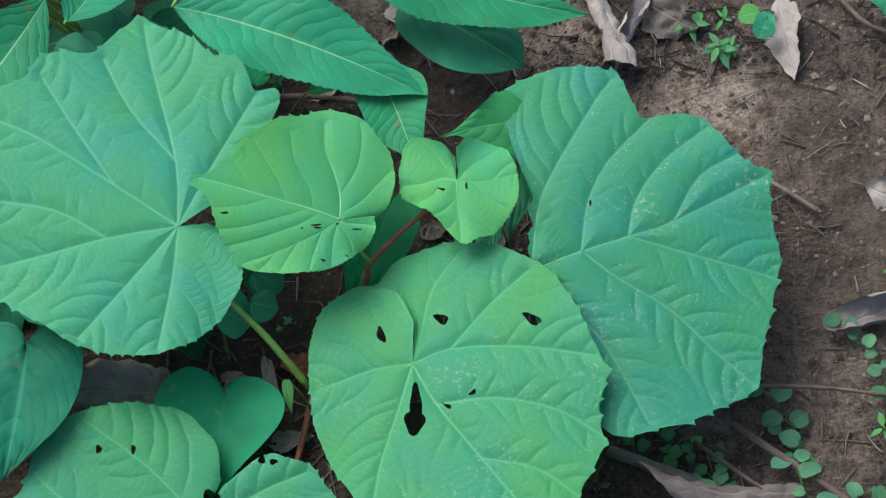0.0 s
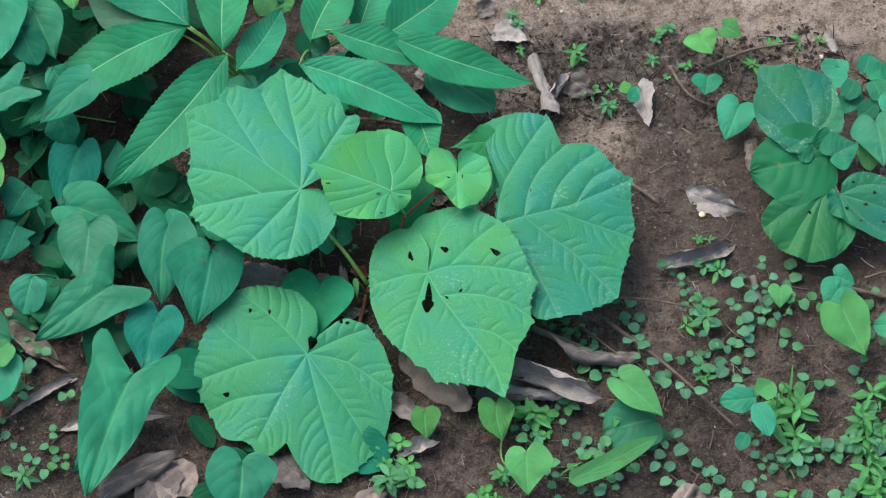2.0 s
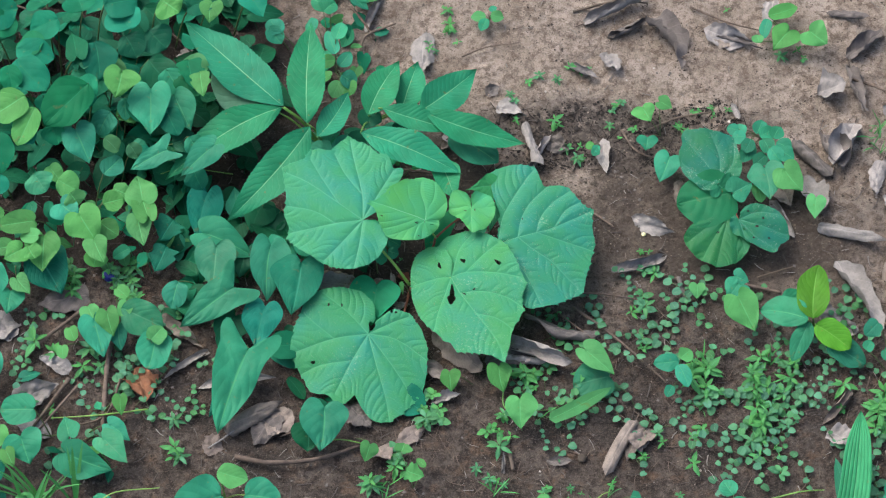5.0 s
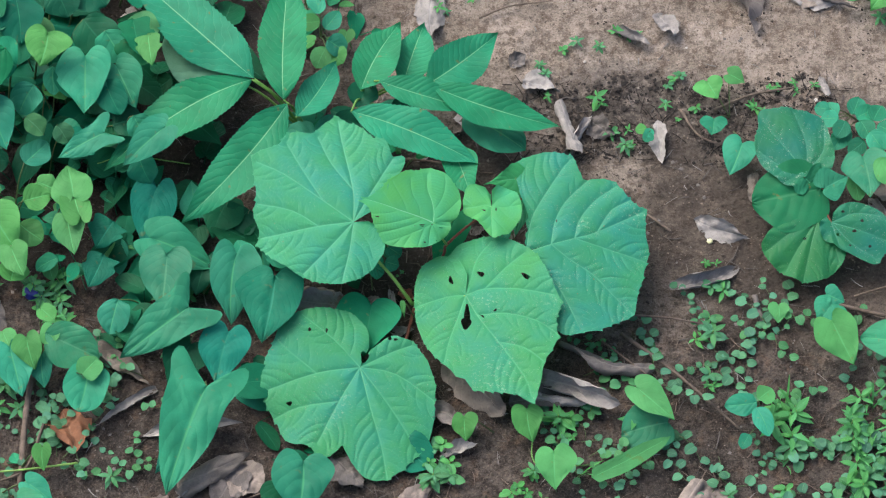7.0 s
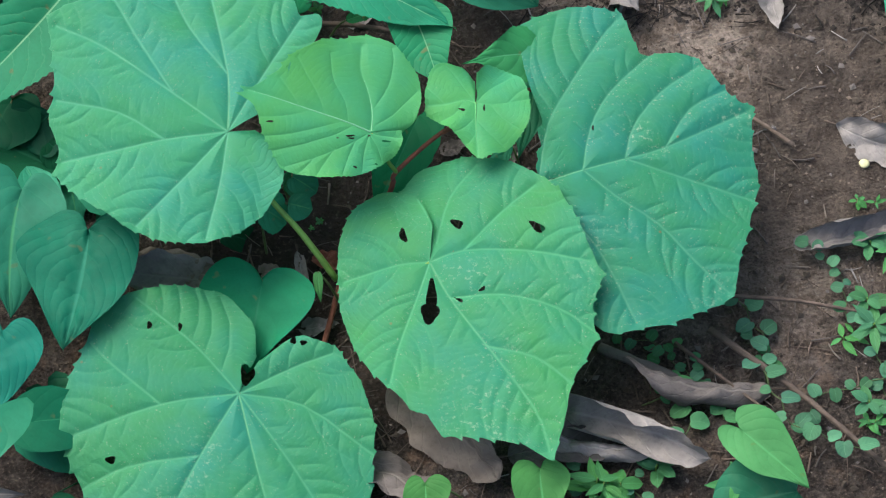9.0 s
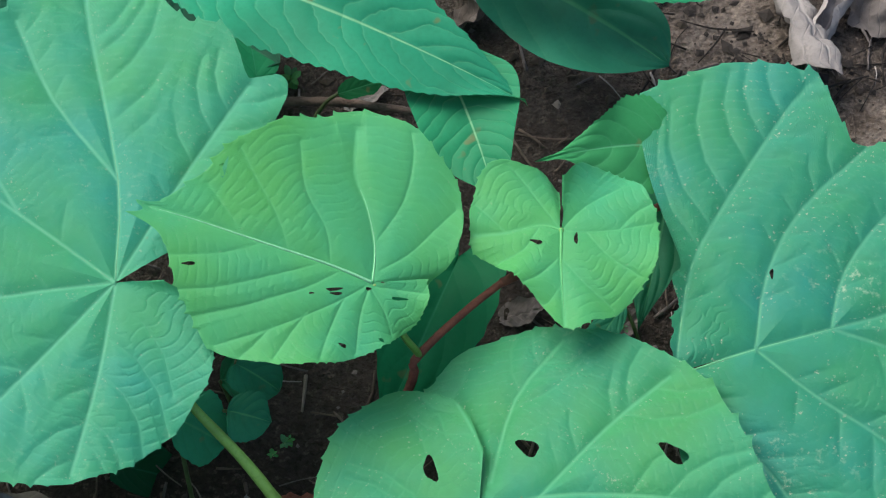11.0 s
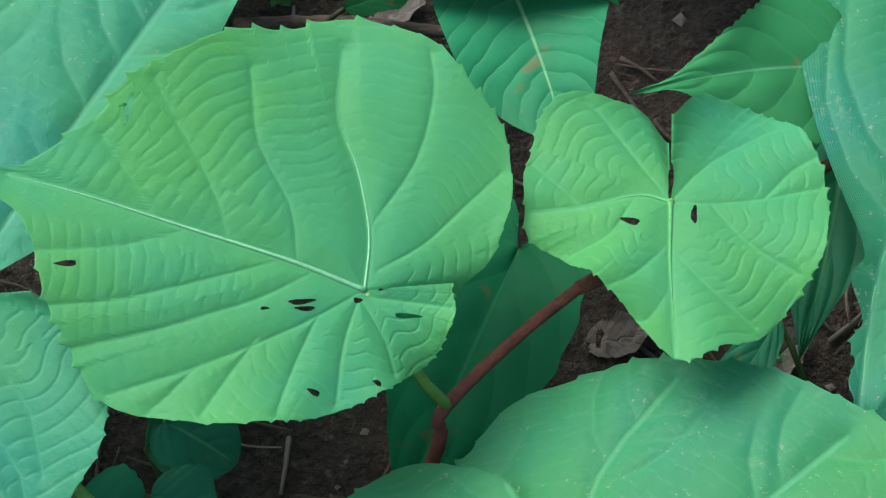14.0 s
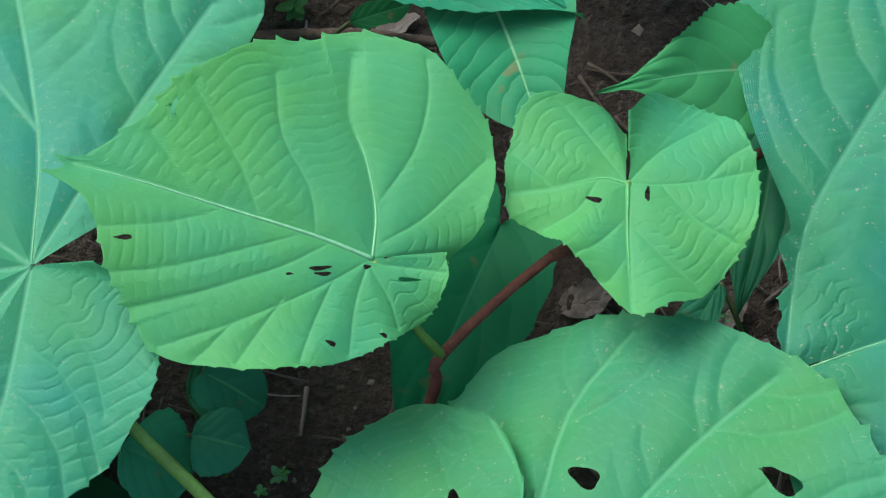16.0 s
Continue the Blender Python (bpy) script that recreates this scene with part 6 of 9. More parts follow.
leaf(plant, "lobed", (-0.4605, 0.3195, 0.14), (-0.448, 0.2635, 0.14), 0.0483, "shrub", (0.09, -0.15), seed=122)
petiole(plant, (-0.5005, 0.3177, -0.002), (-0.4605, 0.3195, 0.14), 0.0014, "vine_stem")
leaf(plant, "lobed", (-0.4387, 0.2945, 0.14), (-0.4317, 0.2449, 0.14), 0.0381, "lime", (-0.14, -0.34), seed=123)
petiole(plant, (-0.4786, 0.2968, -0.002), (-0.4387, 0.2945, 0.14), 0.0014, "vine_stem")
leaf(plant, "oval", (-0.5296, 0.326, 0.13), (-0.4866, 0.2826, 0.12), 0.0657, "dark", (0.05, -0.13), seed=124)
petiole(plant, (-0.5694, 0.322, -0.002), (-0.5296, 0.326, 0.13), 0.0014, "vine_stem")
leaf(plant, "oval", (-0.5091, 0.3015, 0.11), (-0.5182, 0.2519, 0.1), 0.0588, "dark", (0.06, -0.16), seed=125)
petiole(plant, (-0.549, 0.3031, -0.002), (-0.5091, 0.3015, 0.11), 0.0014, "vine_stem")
leaf(plant, "oval", (-0.6903, 0.1959, 0.13), (-0.6789, 0.1593, 0.12), 0.0417, "shrub", (-0.12, -0.27), seed=126)
petiole(plant, (-0.6932, 0.2358, -0.002), (-0.6903, 0.1959, 0.13), 0.0014, "vine_stem")
leaf(plant, "oval", (-0.8025, 0.1472, 0.12), (-0.8053, 0.1107, 0.12), 0.0411, "shrub", (0.12, -0.17), seed=127)
petiole(plant, (-0.7809, 0.1808, -0.002), (-0.8025, 0.1472, 0.12), 0.0014, "vine_stem")
leaf(plant, "oval", (-0.7168, 0.0986, 0.12), (-0.6955, 0.0685, 0.11), 0.0514, "olive", (-0.09, -0.33), seed=128)
petiole(plant, (-0.7134, 0.1385, -0.002), (-0.7168, 0.0986, 0.12), 0.0014, "vine_stem")
leaf(plant, "oval", (-0.7711, 0.294, 0.16), (-0.7591, 0.2509, 0.15), 0.0416, "shrub", (0.12, -0.18), seed=129)
petiole(plant, (-0.7319, 0.3022, -0.002), (-0.7711, 0.294, 0.16), 0.0014, "vine_stem")
leaf(plant, "oval", (-0.5323, 0.3889, 0.13), (-0.5001, 0.3577, 0.12), 0.0655, "dark", (-0.02, -0.11), seed=130)
petiole(plant, (-0.5684, 0.3716, -0.002), (-0.5323, 0.3889, 0.13), 0.0014, "vine_stem")
leaf(plant, "oval", (-0.6491, 0.4203, 0.14), (-0.6616, 0.4585, 0.14), 0.0636, "shrub", (0.14, -0.38), seed=131)
petiole(plant, (-0.6653, 0.3837, -0.002), (-0.6491, 0.4203, 0.14), 0.0014, "vine_stem")
leaf(plant, "oval", (-0.7132, 0.433, 0.14), (-0.7358, 0.4585, 0.14), 0.0546, "shrub", (0.01, -0.14), seed=132)
petiole(plant, (-0.7085, 0.3932, -0.002), (-0.7132, 0.433, 0.14), 0.0014, "vine_stem")
leaf(plant, "heart", (-0.463, 0.46, 0.1), (-0.4101, 0.4728, 0.1), 0.0475, "shrub", (0.03, -0.13), seed=133)
petiole(plant, (-0.4966, 0.4384, -0.002), (-0.463, 0.46, 0.1), 0.0014, "vine_stem")
leaf(plant, "heart", (-0.4259, 0.4664, 0.1), (-0.4299, 0.428, 0.1), 0.0428, "lime", (0.01, -0.15), seed=134)
petiole(plant, (-0.4605, 0.4464, -0.002), (-0.4259, 0.4664, 0.1), 0.0014, "vine_stem")
leaf(plant, "heart", (-0.3572, 0.4857, 0.1), (-0.3346, 0.4408, 0.1), 0.0544, "shrub", (0.04, -0.16), seed=135)
petiole(plant, (-0.3927, 0.4673, -0.002), (-0.3572, 0.4857, 0.1), 0.0014, "vine_stem")
leaf(plant, "oval", (-0.5698, 0.2333, 0.1), (-0.5397, 0.2643, 0.1), 0.0557, "dark", (-0.14, -0.32), seed=136)
petiole(plant, (-0.6042, 0.2536, -0.002), (-0.5698, 0.2333, 0.1), 0.0014, "vine_stem")
leaf(plant, "oval", (-0.4846, 0.178, 0.09), (-0.4433, 0.1903, 0.09), 0.0508, "dark", (0.04, -0.22), seed=137)
petiole(plant, (-0.5187, 0.1989, -0.002), (-0.4846, 0.178, 0.09), 0.0014, "vine_stem")
leaf(plant, "oval", (-0.5151, 0.1596, 0.09), (-0.5401, 0.1352, 0.09), 0.0490, "shrub", (0.14, -0.21), seed=138)
petiole(plant, (-0.5461, 0.1849, -0.002), (-0.5151, 0.1596, 0.09), 0.0014, "vine_stem")
leaf(plant, "oval", (-0.4741, 0.1596, 0.08), (-0.5064, 0.1842, 0.08), 0.0434, "shrub", (0.02, -0.19), seed=139)
petiole(plant, (-0.5074, 0.1818, -0.002), (-0.4741, 0.1596, 0.08), 0.0014, "vine_stem")
leaf(plant, "oval", (-0.448, 0.1413, 0.07), (-0.4317, 0.1047, 0.06), 0.0416, "shrub", (-0.05, -0.28), seed=140)
petiole(plant, (-0.4812, 0.1636, -0.002), (-0.448, 0.1413, 0.07), 0.0014, "vine_stem")

plant = thing("arrow_vine", "vine with fresh mid-green heart and oval leaves below shrub", "vine", (-0.5370, 0.2840, 0))
root = (-0.5370, 0.2840, 0)
leaf(plant, "heart", (-0.5230, 0.2610, 0.135), (-0.5220, 0.1800, 0.120), 0.0750, "mid", (-0.10, -0.20), seed=300)
petiole(plant, (-0.5272, 0.2679, -0.002), (-0.5230, 0.2610, 0.135), 0.001, "vine_stem")
leaf(plant, "oval", (-0.6060, 0.3290, 0.131), (-0.5800, 0.2640, 0.116), 0.0550, "weed", (0.08, -0.30), seed=301)
petiole(plant, (-0.5853, 0.3155, -0.002), (-0.6060, 0.3290, 0.131), 0.001, "vine_stem")
leaf(plant, "oval", (-0.5680, 0.2490, 0.127), (-0.5650, 0.2130, 0.112), 0.0260, "mid", (0.02, -0.12), seed=302)
petiole(plant, (-0.5587, 0.2595, -0.002), (-0.5680, 0.2490, 0.127), 0.001, "vine_stem")
leaf(plant, "heart", (-0.4820, 0.2550, 0.123), (-0.4530, 0.1960, 0.108), 0.0600, "mid", (-0.05, -0.20), seed=303)
petiole(plant, (-0.4985, 0.2637, -0.002), (-0.4820, 0.2550, 0.123), 0.001, "vine_stem")
leaf(plant, "oval", (-0.5920, 0.2250, 0.119), (-0.6140, 0.1890, 0.104), 0.0450, "mid", (-0.10, -0.30), seed=304)
petiole(plant, (-0.5755, 0.2427, -0.002), (-0.5920, 0.2250, 0.119), 0.001, "vine_stem")
leaf(plant, "oval", (-0.4990, 0.3030, 0.135), (-0.4720, 0.2640, 0.120), 0.0500, "mid", (0.08, -0.12), seed=305)
petiole(plant, (-0.5104, 0.2973, -0.002), (-0.4990, 0.3030, 0.135), 0.001, "vine_stem")
leaf(plant, "arrow", (-0.4900, 0.1400, 0.131), (-0.5540, 0.1100, 0.116), 0.0500, "mid", (0.02, -0.20), seed=306)
petiole(plant, (-0.5041, 0.1832, -0.002), (-0.4900, 0.1400, 0.131), 0.001, "vine_stem")
leaf(plant, "heart", (-0.4090, 0.1520, 0.127), (-0.4670, 0.1020, 0.112), 0.0500, "mid", (-0.05, -0.30), seed=307)
petiole(plant, (-0.4474, 0.1916, -0.002), (-0.4090, 0.1520, 0.127), 0.001, "vine_stem")
leaf(plant, "oval", (-0.6000, 0.1690, 0.123), (-0.5750, 0.1510, 0.108), 0.0300, "weed", (-0.10, -0.12), seed=308)
petiole(plant, (-0.5811, 0.2035, -0.002), (-0.6000, 0.1690, 0.123), 0.001, "vine_stem")
leaf(plant, "oval", (-0.5570, 0.1590, 0.119), (-0.5410, 0.1410, 0.104), 0.0300, "weed", (0.08, -0.20), seed=309)
petiole(plant, (-0.5510, 0.1965, -0.002), (-0.5570, 0.1590, 0.119), 0.001, "vine_stem")
leaf(plant, "heart", (-0.6250, 0.2980, 0.135), (-0.6490, 0.2420, 0.120), 0.0700, "mid", (0.02, -0.30), seed=310)
petiole(plant, (-0.5986, 0.2938, -0.002), (-0.6250, 0.2980, 0.135), 0.001, "vine_stem")
leaf(plant, "oval", (-0.4530, 0.1670, 0.131), (-0.4360, 0.1410, 0.116), 0.0350, "mid", (-0.05, -0.12), seed=311)
petiole(plant, (-0.4782, 0.2021, -0.002), (-0.4530, 0.1670, 0.131), 0.001, "vine_stem")
leaf(plant, "heart", (-0.6500, 0.1830, 0.127), (-0.6250, 0.1270, 0.112), 0.0600, "mid", (-0.10, -0.20), seed=312)
petiole(plant, (-0.6161, 0.2133, -0.002), (-0.6500, 0.1830, 0.127), 0.001, "vine_stem")
leaf(plant, "oval", (-0.4510, 0.3440, 0.123), (-0.4410, 0.3030, 0.108), 0.0450, "weed", (0.08, -0.30), seed=313)
petiole(plant, (-0.4768, 0.3260, -0.002), (-0.4510, 0.3440, 0.123), 0.001, "vine_stem")

plant = thing("edge_weed", "leafy weed with small mid-green leaves", "weed", (-0.2089, 0.3854, 0))
root = (-0.2089, 0.3854, 0)
leaf(plant, "oval", (-0.2076, 0.391, 0.05), (-0.2241, 0.4355, 0.06), 0.0257, "mid", (0.02, -0.35), seed=141, nl=10, nw=3)
petiole(plant, root, (-0.2076, 0.391, 0.05), 0.0009, "vine_stem")
leaf(plant, "oval", (-0.2008, 0.3656, 0.05), (-0.1807, 0.3908, 0.06), 0.0259, "mid", (0.06, -0.27), seed=142, nl=10, nw=3)
petiole(plant, root, (-0.2008, 0.3656, 0.05), 0.0009, "vine_stem")
leaf(plant, "oval", (-0.1959, 0.3401, 0.06), (-0.1694, 0.3277, 0.05), 0.0343, "mid", (-0.03, -0.11), seed=143)
petiole(plant, root, (-0.1959, 0.3401, 0.06), 0.0009, "vine_stem")
leaf(plant, "oval", (-0.1982, 0.334, 0.05), (-0.2114, 0.3025, 0.05), 0.0313, "lime", (-0.13, -0.18), seed=144, nl=10, nw=3)
petiole(plant, root, (-0.1982, 0.334, 0.05), 0.0009, "vine_stem")
leaf(plant, "oval", (-0.1917, 0.3277, 0.05), (-0.1744, 0.3088, 0.05), 0.0327, "lime", (0.04, -0.28), seed=145)
petiole(plant, (-0.2031, 0.366, -0.002), (-0.1917, 0.3277, 0.05), 0.0009, "vine_stem")
leaf(plant, "oval", (-0.2077, 0.4163, 0.06), (-0.1976, 0.4548, 0.06), 0.0285, "mid", (-0.1, -0.29), seed=146, nl=10, nw=3)
petiole(plant, root, (-0.2077, 0.4163, 0.06), 0.0009, "vine_stem")
leaf(plant, "oval", (-0.2301, 0.4741, 0.06), (-0.2091, 0.5, 0.06), 0.0341, "mid", (-0.07, -0.22), seed=147)
petiole(plant, (-0.2208, 0.4352, -0.002), (-0.2301, 0.4741, 0.06), 0.0009, "vine_stem")
leaf(plant, "oval", (-0.2407, 0.4486, 0.05), (-0.2622, 0.4551, 0.05), 0.0311, "mid", (0.14, -0.14), seed=148, nl=10, nw=3)
petiole(plant, (-0.2227, 0.4129, -0.002), (-0.2407, 0.4486, 0.05), 0.0009, "vine_stem")
leaf(plant, "oval", (-0.2199, 0.4873, 0.05), (-0.2527, 0.5132, 0.05), 0.0341, "mid", (0.04, -0.2), seed=149)
petiole(plant, (-0.2156, 0.4475, -0.002), (-0.2199, 0.4873, 0.05), 0.0009, "vine_stem")
leaf(plant, "oval", (-0.327, 0.4553, 0.04), (-0.3048, 0.4232, 0.04), 0.0337, "mid", (0.12, -0.2), seed=150)
petiole(plant, (-0.2926, 0.4349, -0.002), (-0.327, 0.4553, 0.04), 0.0009, "vine_stem")
leaf(plant, "oval", (-0.3052, 0.4424, 0.04), (-0.3275, 0.4746, 0.04), 0.0330, "mid", (0, -0.18), seed=151)
petiole(plant, (-0.2708, 0.4221, -0.002), (-0.3052, 0.4424, 0.04), 0.0009, "vine_stem")
leaf(plant, "oval", (-0.207, 0.3718, 0.06), (-0.2389, 0.3718, 0.06), 0.0260, "lime", (-0.08, -0.4), seed=152, nl=10, nw=3)
petiole(plant, root, (-0.207, 0.3718, 0.06), 0.0009, "vine_stem")

plant = thing("round_sapling", "small sapling with round mottled leaves on bare soil", "sapling", (0.4786, 0.1164, 0))
root = (0.4786, 0.1164, 0)
broad_leaf(plant, (0.4624, 0.1254, 0.06), 127.0, (0, -0.2), (-178.1, 116.1),
           (0.0556, -0.0098, -0.0369, 0.0078, 0.0041, -0.0032, -0.0013, 0.0008, -0.0011, 0.0004, 0.0004, 0.0002, -0.0021, 0.0004, 0.0008, -0.0001, -0.001, 0.0003, -0.0001, -0.0, 0.0002, 0.0003, -0.0009, 0.0003, 0.0002, -0.0001, -0.0004, 0.0004, -0.0003, -0.0, 0.0001, 0.0002, -0.0005, 0.0003, 0.0, -0.0001, -0.0002, 0.0003),
           "broad_blue", (((0.0, 0.0), (0.0466, -0.0001), (0.1049, -0.0016)), ((0.0, 0.0), (0.033, -0.0268), (0.0786, -0.0423)), ((0.0, 0.0), (0.028, 0.0216), (0.0642, 0.0312)), ((0.0, 0.0), (0.0103, -0.038), (0.0398, -0.0647)),),
           dome=0.4, rings=50, turns=200, tip=(0.002, 4), seed=172, label="", lift=0.003, lap=0, tooth=0.022, spacing=0.014, rib="rib_pale", soft_rib="rib_soft")
petiole(plant, root, (0.4624, 0.1254, 0.0585), 0.0013, "red_stem")
leaf(plant, "round", (0.4811, 0.1047, 0.05), (0.3887, 0.0864, 0.05), 0.1005, "green2", (-0.13, -0.25), seed=153, nl=36, nw=8)
petiole(plant, root, (0.4811, 0.1047, 0.05), 0.0013, "red_stem")
broad_leaf(plant, (0.4766, 0.0616, 0.045), -104.6, (0, -0.2), (-84.5, 80.3),
           (0.0712, 0.0072, -0.0301, -0.0024, -0.0117, -0.002, -0.0057, 0.0006, -0.0021, 0.0005, -0.0018, -0.0001, -0.0015, -0.0004, -0.0012, -0.0002, -0.0007, -0.0002, -0.0005, 0.0001, -0.0006, -0.0, -0.0005, 0.0, -0.0005, -0.0, -0.0003, 0.0001, -0.0002, 0.0, -0.0002, 0.0, -0.0002, -0.0001, -0.0001, 0.0, -0.0001, 0.0001),
           "broad_dark", (((0.0, 0.0), (0.0475, -0.0003), (0.0917, 0.0009)), ((0.0, 0.0), (0.0268, -0.0288), (0.0641, -0.057)), ((0.0, 0.0), (0.029, 0.0273), (0.0531, 0.0416)), ((0.0, 0.0), (0.052, -0.0173), (0.0872, -0.0247)),),
           dome=0.4, rings=50, turns=200, tip=(0.002, 4), seed=173, label="", lift=0.003, lap=0, tooth=0.022, spacing=0.014, rib="rib_pale", soft_rib="rib_soft",
           holes=((0.0335, -0.0111, 0.0052, 0.0044, 105),))
petiole(plant, root, (0.4766, 0.0616, 0.0435), 0.0013, "red_stem")
broad_leaf(plant, (0.4935, 0.0514, 0.05), -18.5, (0, -0.2), (-217.6, 97.8),
           (0.0395, -0.0245, -0.0145, 0.02, -0.0108, -0.0007, 0.0033, 0.0002, -0.0025, 0.0013, 0.0002, -0.0001, -0.0011, 0.001, -0.0002, -0.0003, -0.0001, 0.0007, -0.0007, -0.0001, 0.0006, -0.0002, -0.0007, 0.0007, 0.0001, -0.0005, 0.0001, 0.0004, -0.0004, -0.0, 0.0002, -0.0001, -0.0001, 0.0002, -0.0002, -0.0001, 0.0002, -0.0001),
           "broad_blue", (((0.0, 0.0), (0.0429, 0.0016), (0.087, -0.0004)), ((0.0, 0.0), (0.0258, 0.0226), (0.0616, 0.0302)), ((0.0, 0.0), (0.0328, -0.0191), (0.0722, -0.0308)), ((0.0, 0.0), (0.01, -0.0152), (0.0193, -0.0282)),),
           dome=0.4, rings=50, turns=200, tip=(0.002, 4), seed=173, label="", lift=0.003, lap=0, tooth=0.022, spacing=0.014, rib="rib_pale", soft_rib="rib_soft",
           holes=((0.033, -0.0017, 0.0064, 0.0043, 39), (0.0388, 0.0153, 0.0042, 0.0044, 19), (0.0104, 0.0197, 0.0042, 0.0033, 18), (0.0331, -0.0236, 0.0053, 0.0032, 49), (0.059, -0.0159, 0.0042, 0.0043, 19), (0.0129, -0.0142, 0.0042, 0.0044, 18)))
petiole(plant, root, (0.4935, 0.0514, 0.0485), 0.0013, "red_stem")
leaf(plant, "heart", (0.4843, 0.0986, 0.06), (0.5185, 0.1205, 0.06), 0.0495, "herb", (0, -0.21), seed=154)
petiole(plant, root, (0.4843, 0.0986, 0.06), 0.0013, "red_stem")
leaf(plant, "heart", (0.459, 0.1169, 0.06), (0.4748, 0.1047, 0.05), 0.0530, "mid", (0.02, -0.38), seed=155)
petiole(plant, root, (0.459, 0.1169, 0.06), 0.0013, "red_stem")

plant = thing("heart_weed", "twining weed with bright heart leaves", "weed", (0.5765, 0.1903, 0))
root = (0.5765, 0.1903, 0)
leaf(plant, "heart", (0.5417, 0.156, 0.05), (0.5495, 0.0949, 0.05), 0.0649, "olive", (-0.03, -0.28), seed=156)
petiole(plant, root, (0.5417, 0.156, 0.05), 0.0008, "vine_stem")
leaf(plant, "heart", (0.575, 0.1474, 0.06), (0.6064, 0.1095, 0.05), 0.0556, "lime", (-0.05, -0.24), seed=157)
petiole(plant, root, (0.575, 0.1474, 0.06), 0.0008, "vine_stem")
leaf(plant, "heart", (0.6298, 0.1009, 0.04), (0.6258, 0.0621, 0.04), 0.0354, "lime", (0.01, -0.24), seed=158)
petiole(plant, (0.6093, 0.1353, -0.002), (0.6298, 0.1009, 0.04), 0.0008, "vine_stem")
leaf(plant, "round", (0.5287, 0.129, 0.04), (0.5365, 0.0984, 0.03), 0.0256, "lime", (0.07, -0.28), seed=159, nl=10, nw=3)
petiole(plant, (0.5533, 0.1606, -0.002), (0.5287, 0.129, 0.04), 0.0008, "vine_stem")

plant = thing("clover_weed", "low weed with three-part small bluish leaves", "weed", (0.5472, 0.2463, 0))
root = (0.5472, 0.2463, 0)
leaf(plant, "oval", (0.511, 0.2251, 0.05), (0.496, 0.2462, 0.05), 0.0236, "mid", (0.03, -0.39), seed=160, nl=10, nw=3)
petiole(plant, root, (0.511, 0.2251, 0.05), 0.0008, "vine_stem")
leaf(plant, "oval", (0.5129, 0.2201, 0.05), (0.4876, 0.2201, 0.05), 0.0278, "mid", (-0.03, -0.13), seed=161, nl=10, nw=3)
petiole(plant, root, (0.5129, 0.2201, 0.05), 0.0008, "vine_stem")
leaf(plant, "oval", (0.5211, 0.2152, 0.05), (0.5074, 0.188, 0.05), 0.0252, "herb", (0.12, -0.14), seed=162, nl=10, nw=3)
petiole(plant, root, (0.5211, 0.2152, 0.05), 0.0008, "vine_stem")
leaf(plant, "oval", (0.5321, 0.2251, 0.05), (0.544, 0.2574, 0.05), 0.0274, "mid", (-0.05, -0.37), seed=163, nl=10, nw=3)
petiole(plant, root, (0.5321, 0.2251, 0.05), 0.0008, "vine_stem")
leaf(plant, "oval", (0.5371, 0.2201, 0.05), (0.5642, 0.2375, 0.05), 0.0276, "mid", (-0.05, -0.4), seed=164, nl=10, nw=3)
petiole(plant, root, (0.5371, 0.2201, 0.05), 0.0008, "vine_stem")
leaf(plant, "oval", (0.5422, 0.2152, 0.05), (0.5536, 0.188, 0.05), 0.0276, "mid", (-0.13, -0.11), seed=165, nl=10, nw=3)
petiole(plant, root, (0.5422, 0.2152, 0.05), 0.0008, "vine_stem")
leaf(plant, "oval", (0.5611, 0.2152, 0.05), (0.575, 0.2425, 0.05), 0.0273, "mid", (0.08, -0.24), seed=166, nl=10, nw=3)
petiole(plant, root, (0.5611, 0.2152, 0.05), 0.0008, "vine_stem")
leaf(plant, "oval", (0.565, 0.2077, 0.05), (0.5916, 0.1929, 0.05), 0.0310, "mid", (0.15, -0.13), seed=167, nl=10, nw=3)
petiole(plant, root, (0.565, 0.2077, 0.05), 0.0008, "vine_stem")
leaf(plant, "oval", (0.554, 0.1966, 0.05), (0.5716, 0.1683, 0.05), 0.0295, "mid", (-0.13, -0.33), seed=168, nl=10, nw=3)
petiole(plant, root, (0.554, 0.1966, 0.05), 0.0008, "vine_stem")
leaf(plant, "oval", (0.5674, 0.1929, 0.05), (0.595, 0.1757, 0.05), 0.0330, "mid", (0.11, -0.13), seed=169, nl=10, nw=3)
petiole(plant, root, (0.5674, 0.1929, 0.05), 0.0008, "vine_stem")
leaf(plant, "oval", (0.5268, 0.209, 0.04), (0.5044, 0.1744, 0.04), 0.0274, "mid", (-0.01, -0.33), seed=170, nl=10, nw=3)
petiole(plant, root, (0.5268, 0.209, 0.04), 0.0008, "vine_stem")
leaf(plant, "oval", (0.547, 0.1892, 0.04), (0.5252, 0.1695, 0.04), 0.0252, "herb", (0.08, -0.38), seed=171, nl=10, nw=3)
petiole(plant, root, (0.547, 0.1892, 0.04), 0.0008, "vine_stem")
leaf(plant, "oval", (0.5008, 0.2338, 0.05), (0.4799, 0.2375, 0.05), 0.0217, "mid", (-0.1, -0.31), seed=172, nl=10, nw=3)
petiole(plant, root, (0.5008, 0.2338, 0.05), 0.0008, "vine_stem")

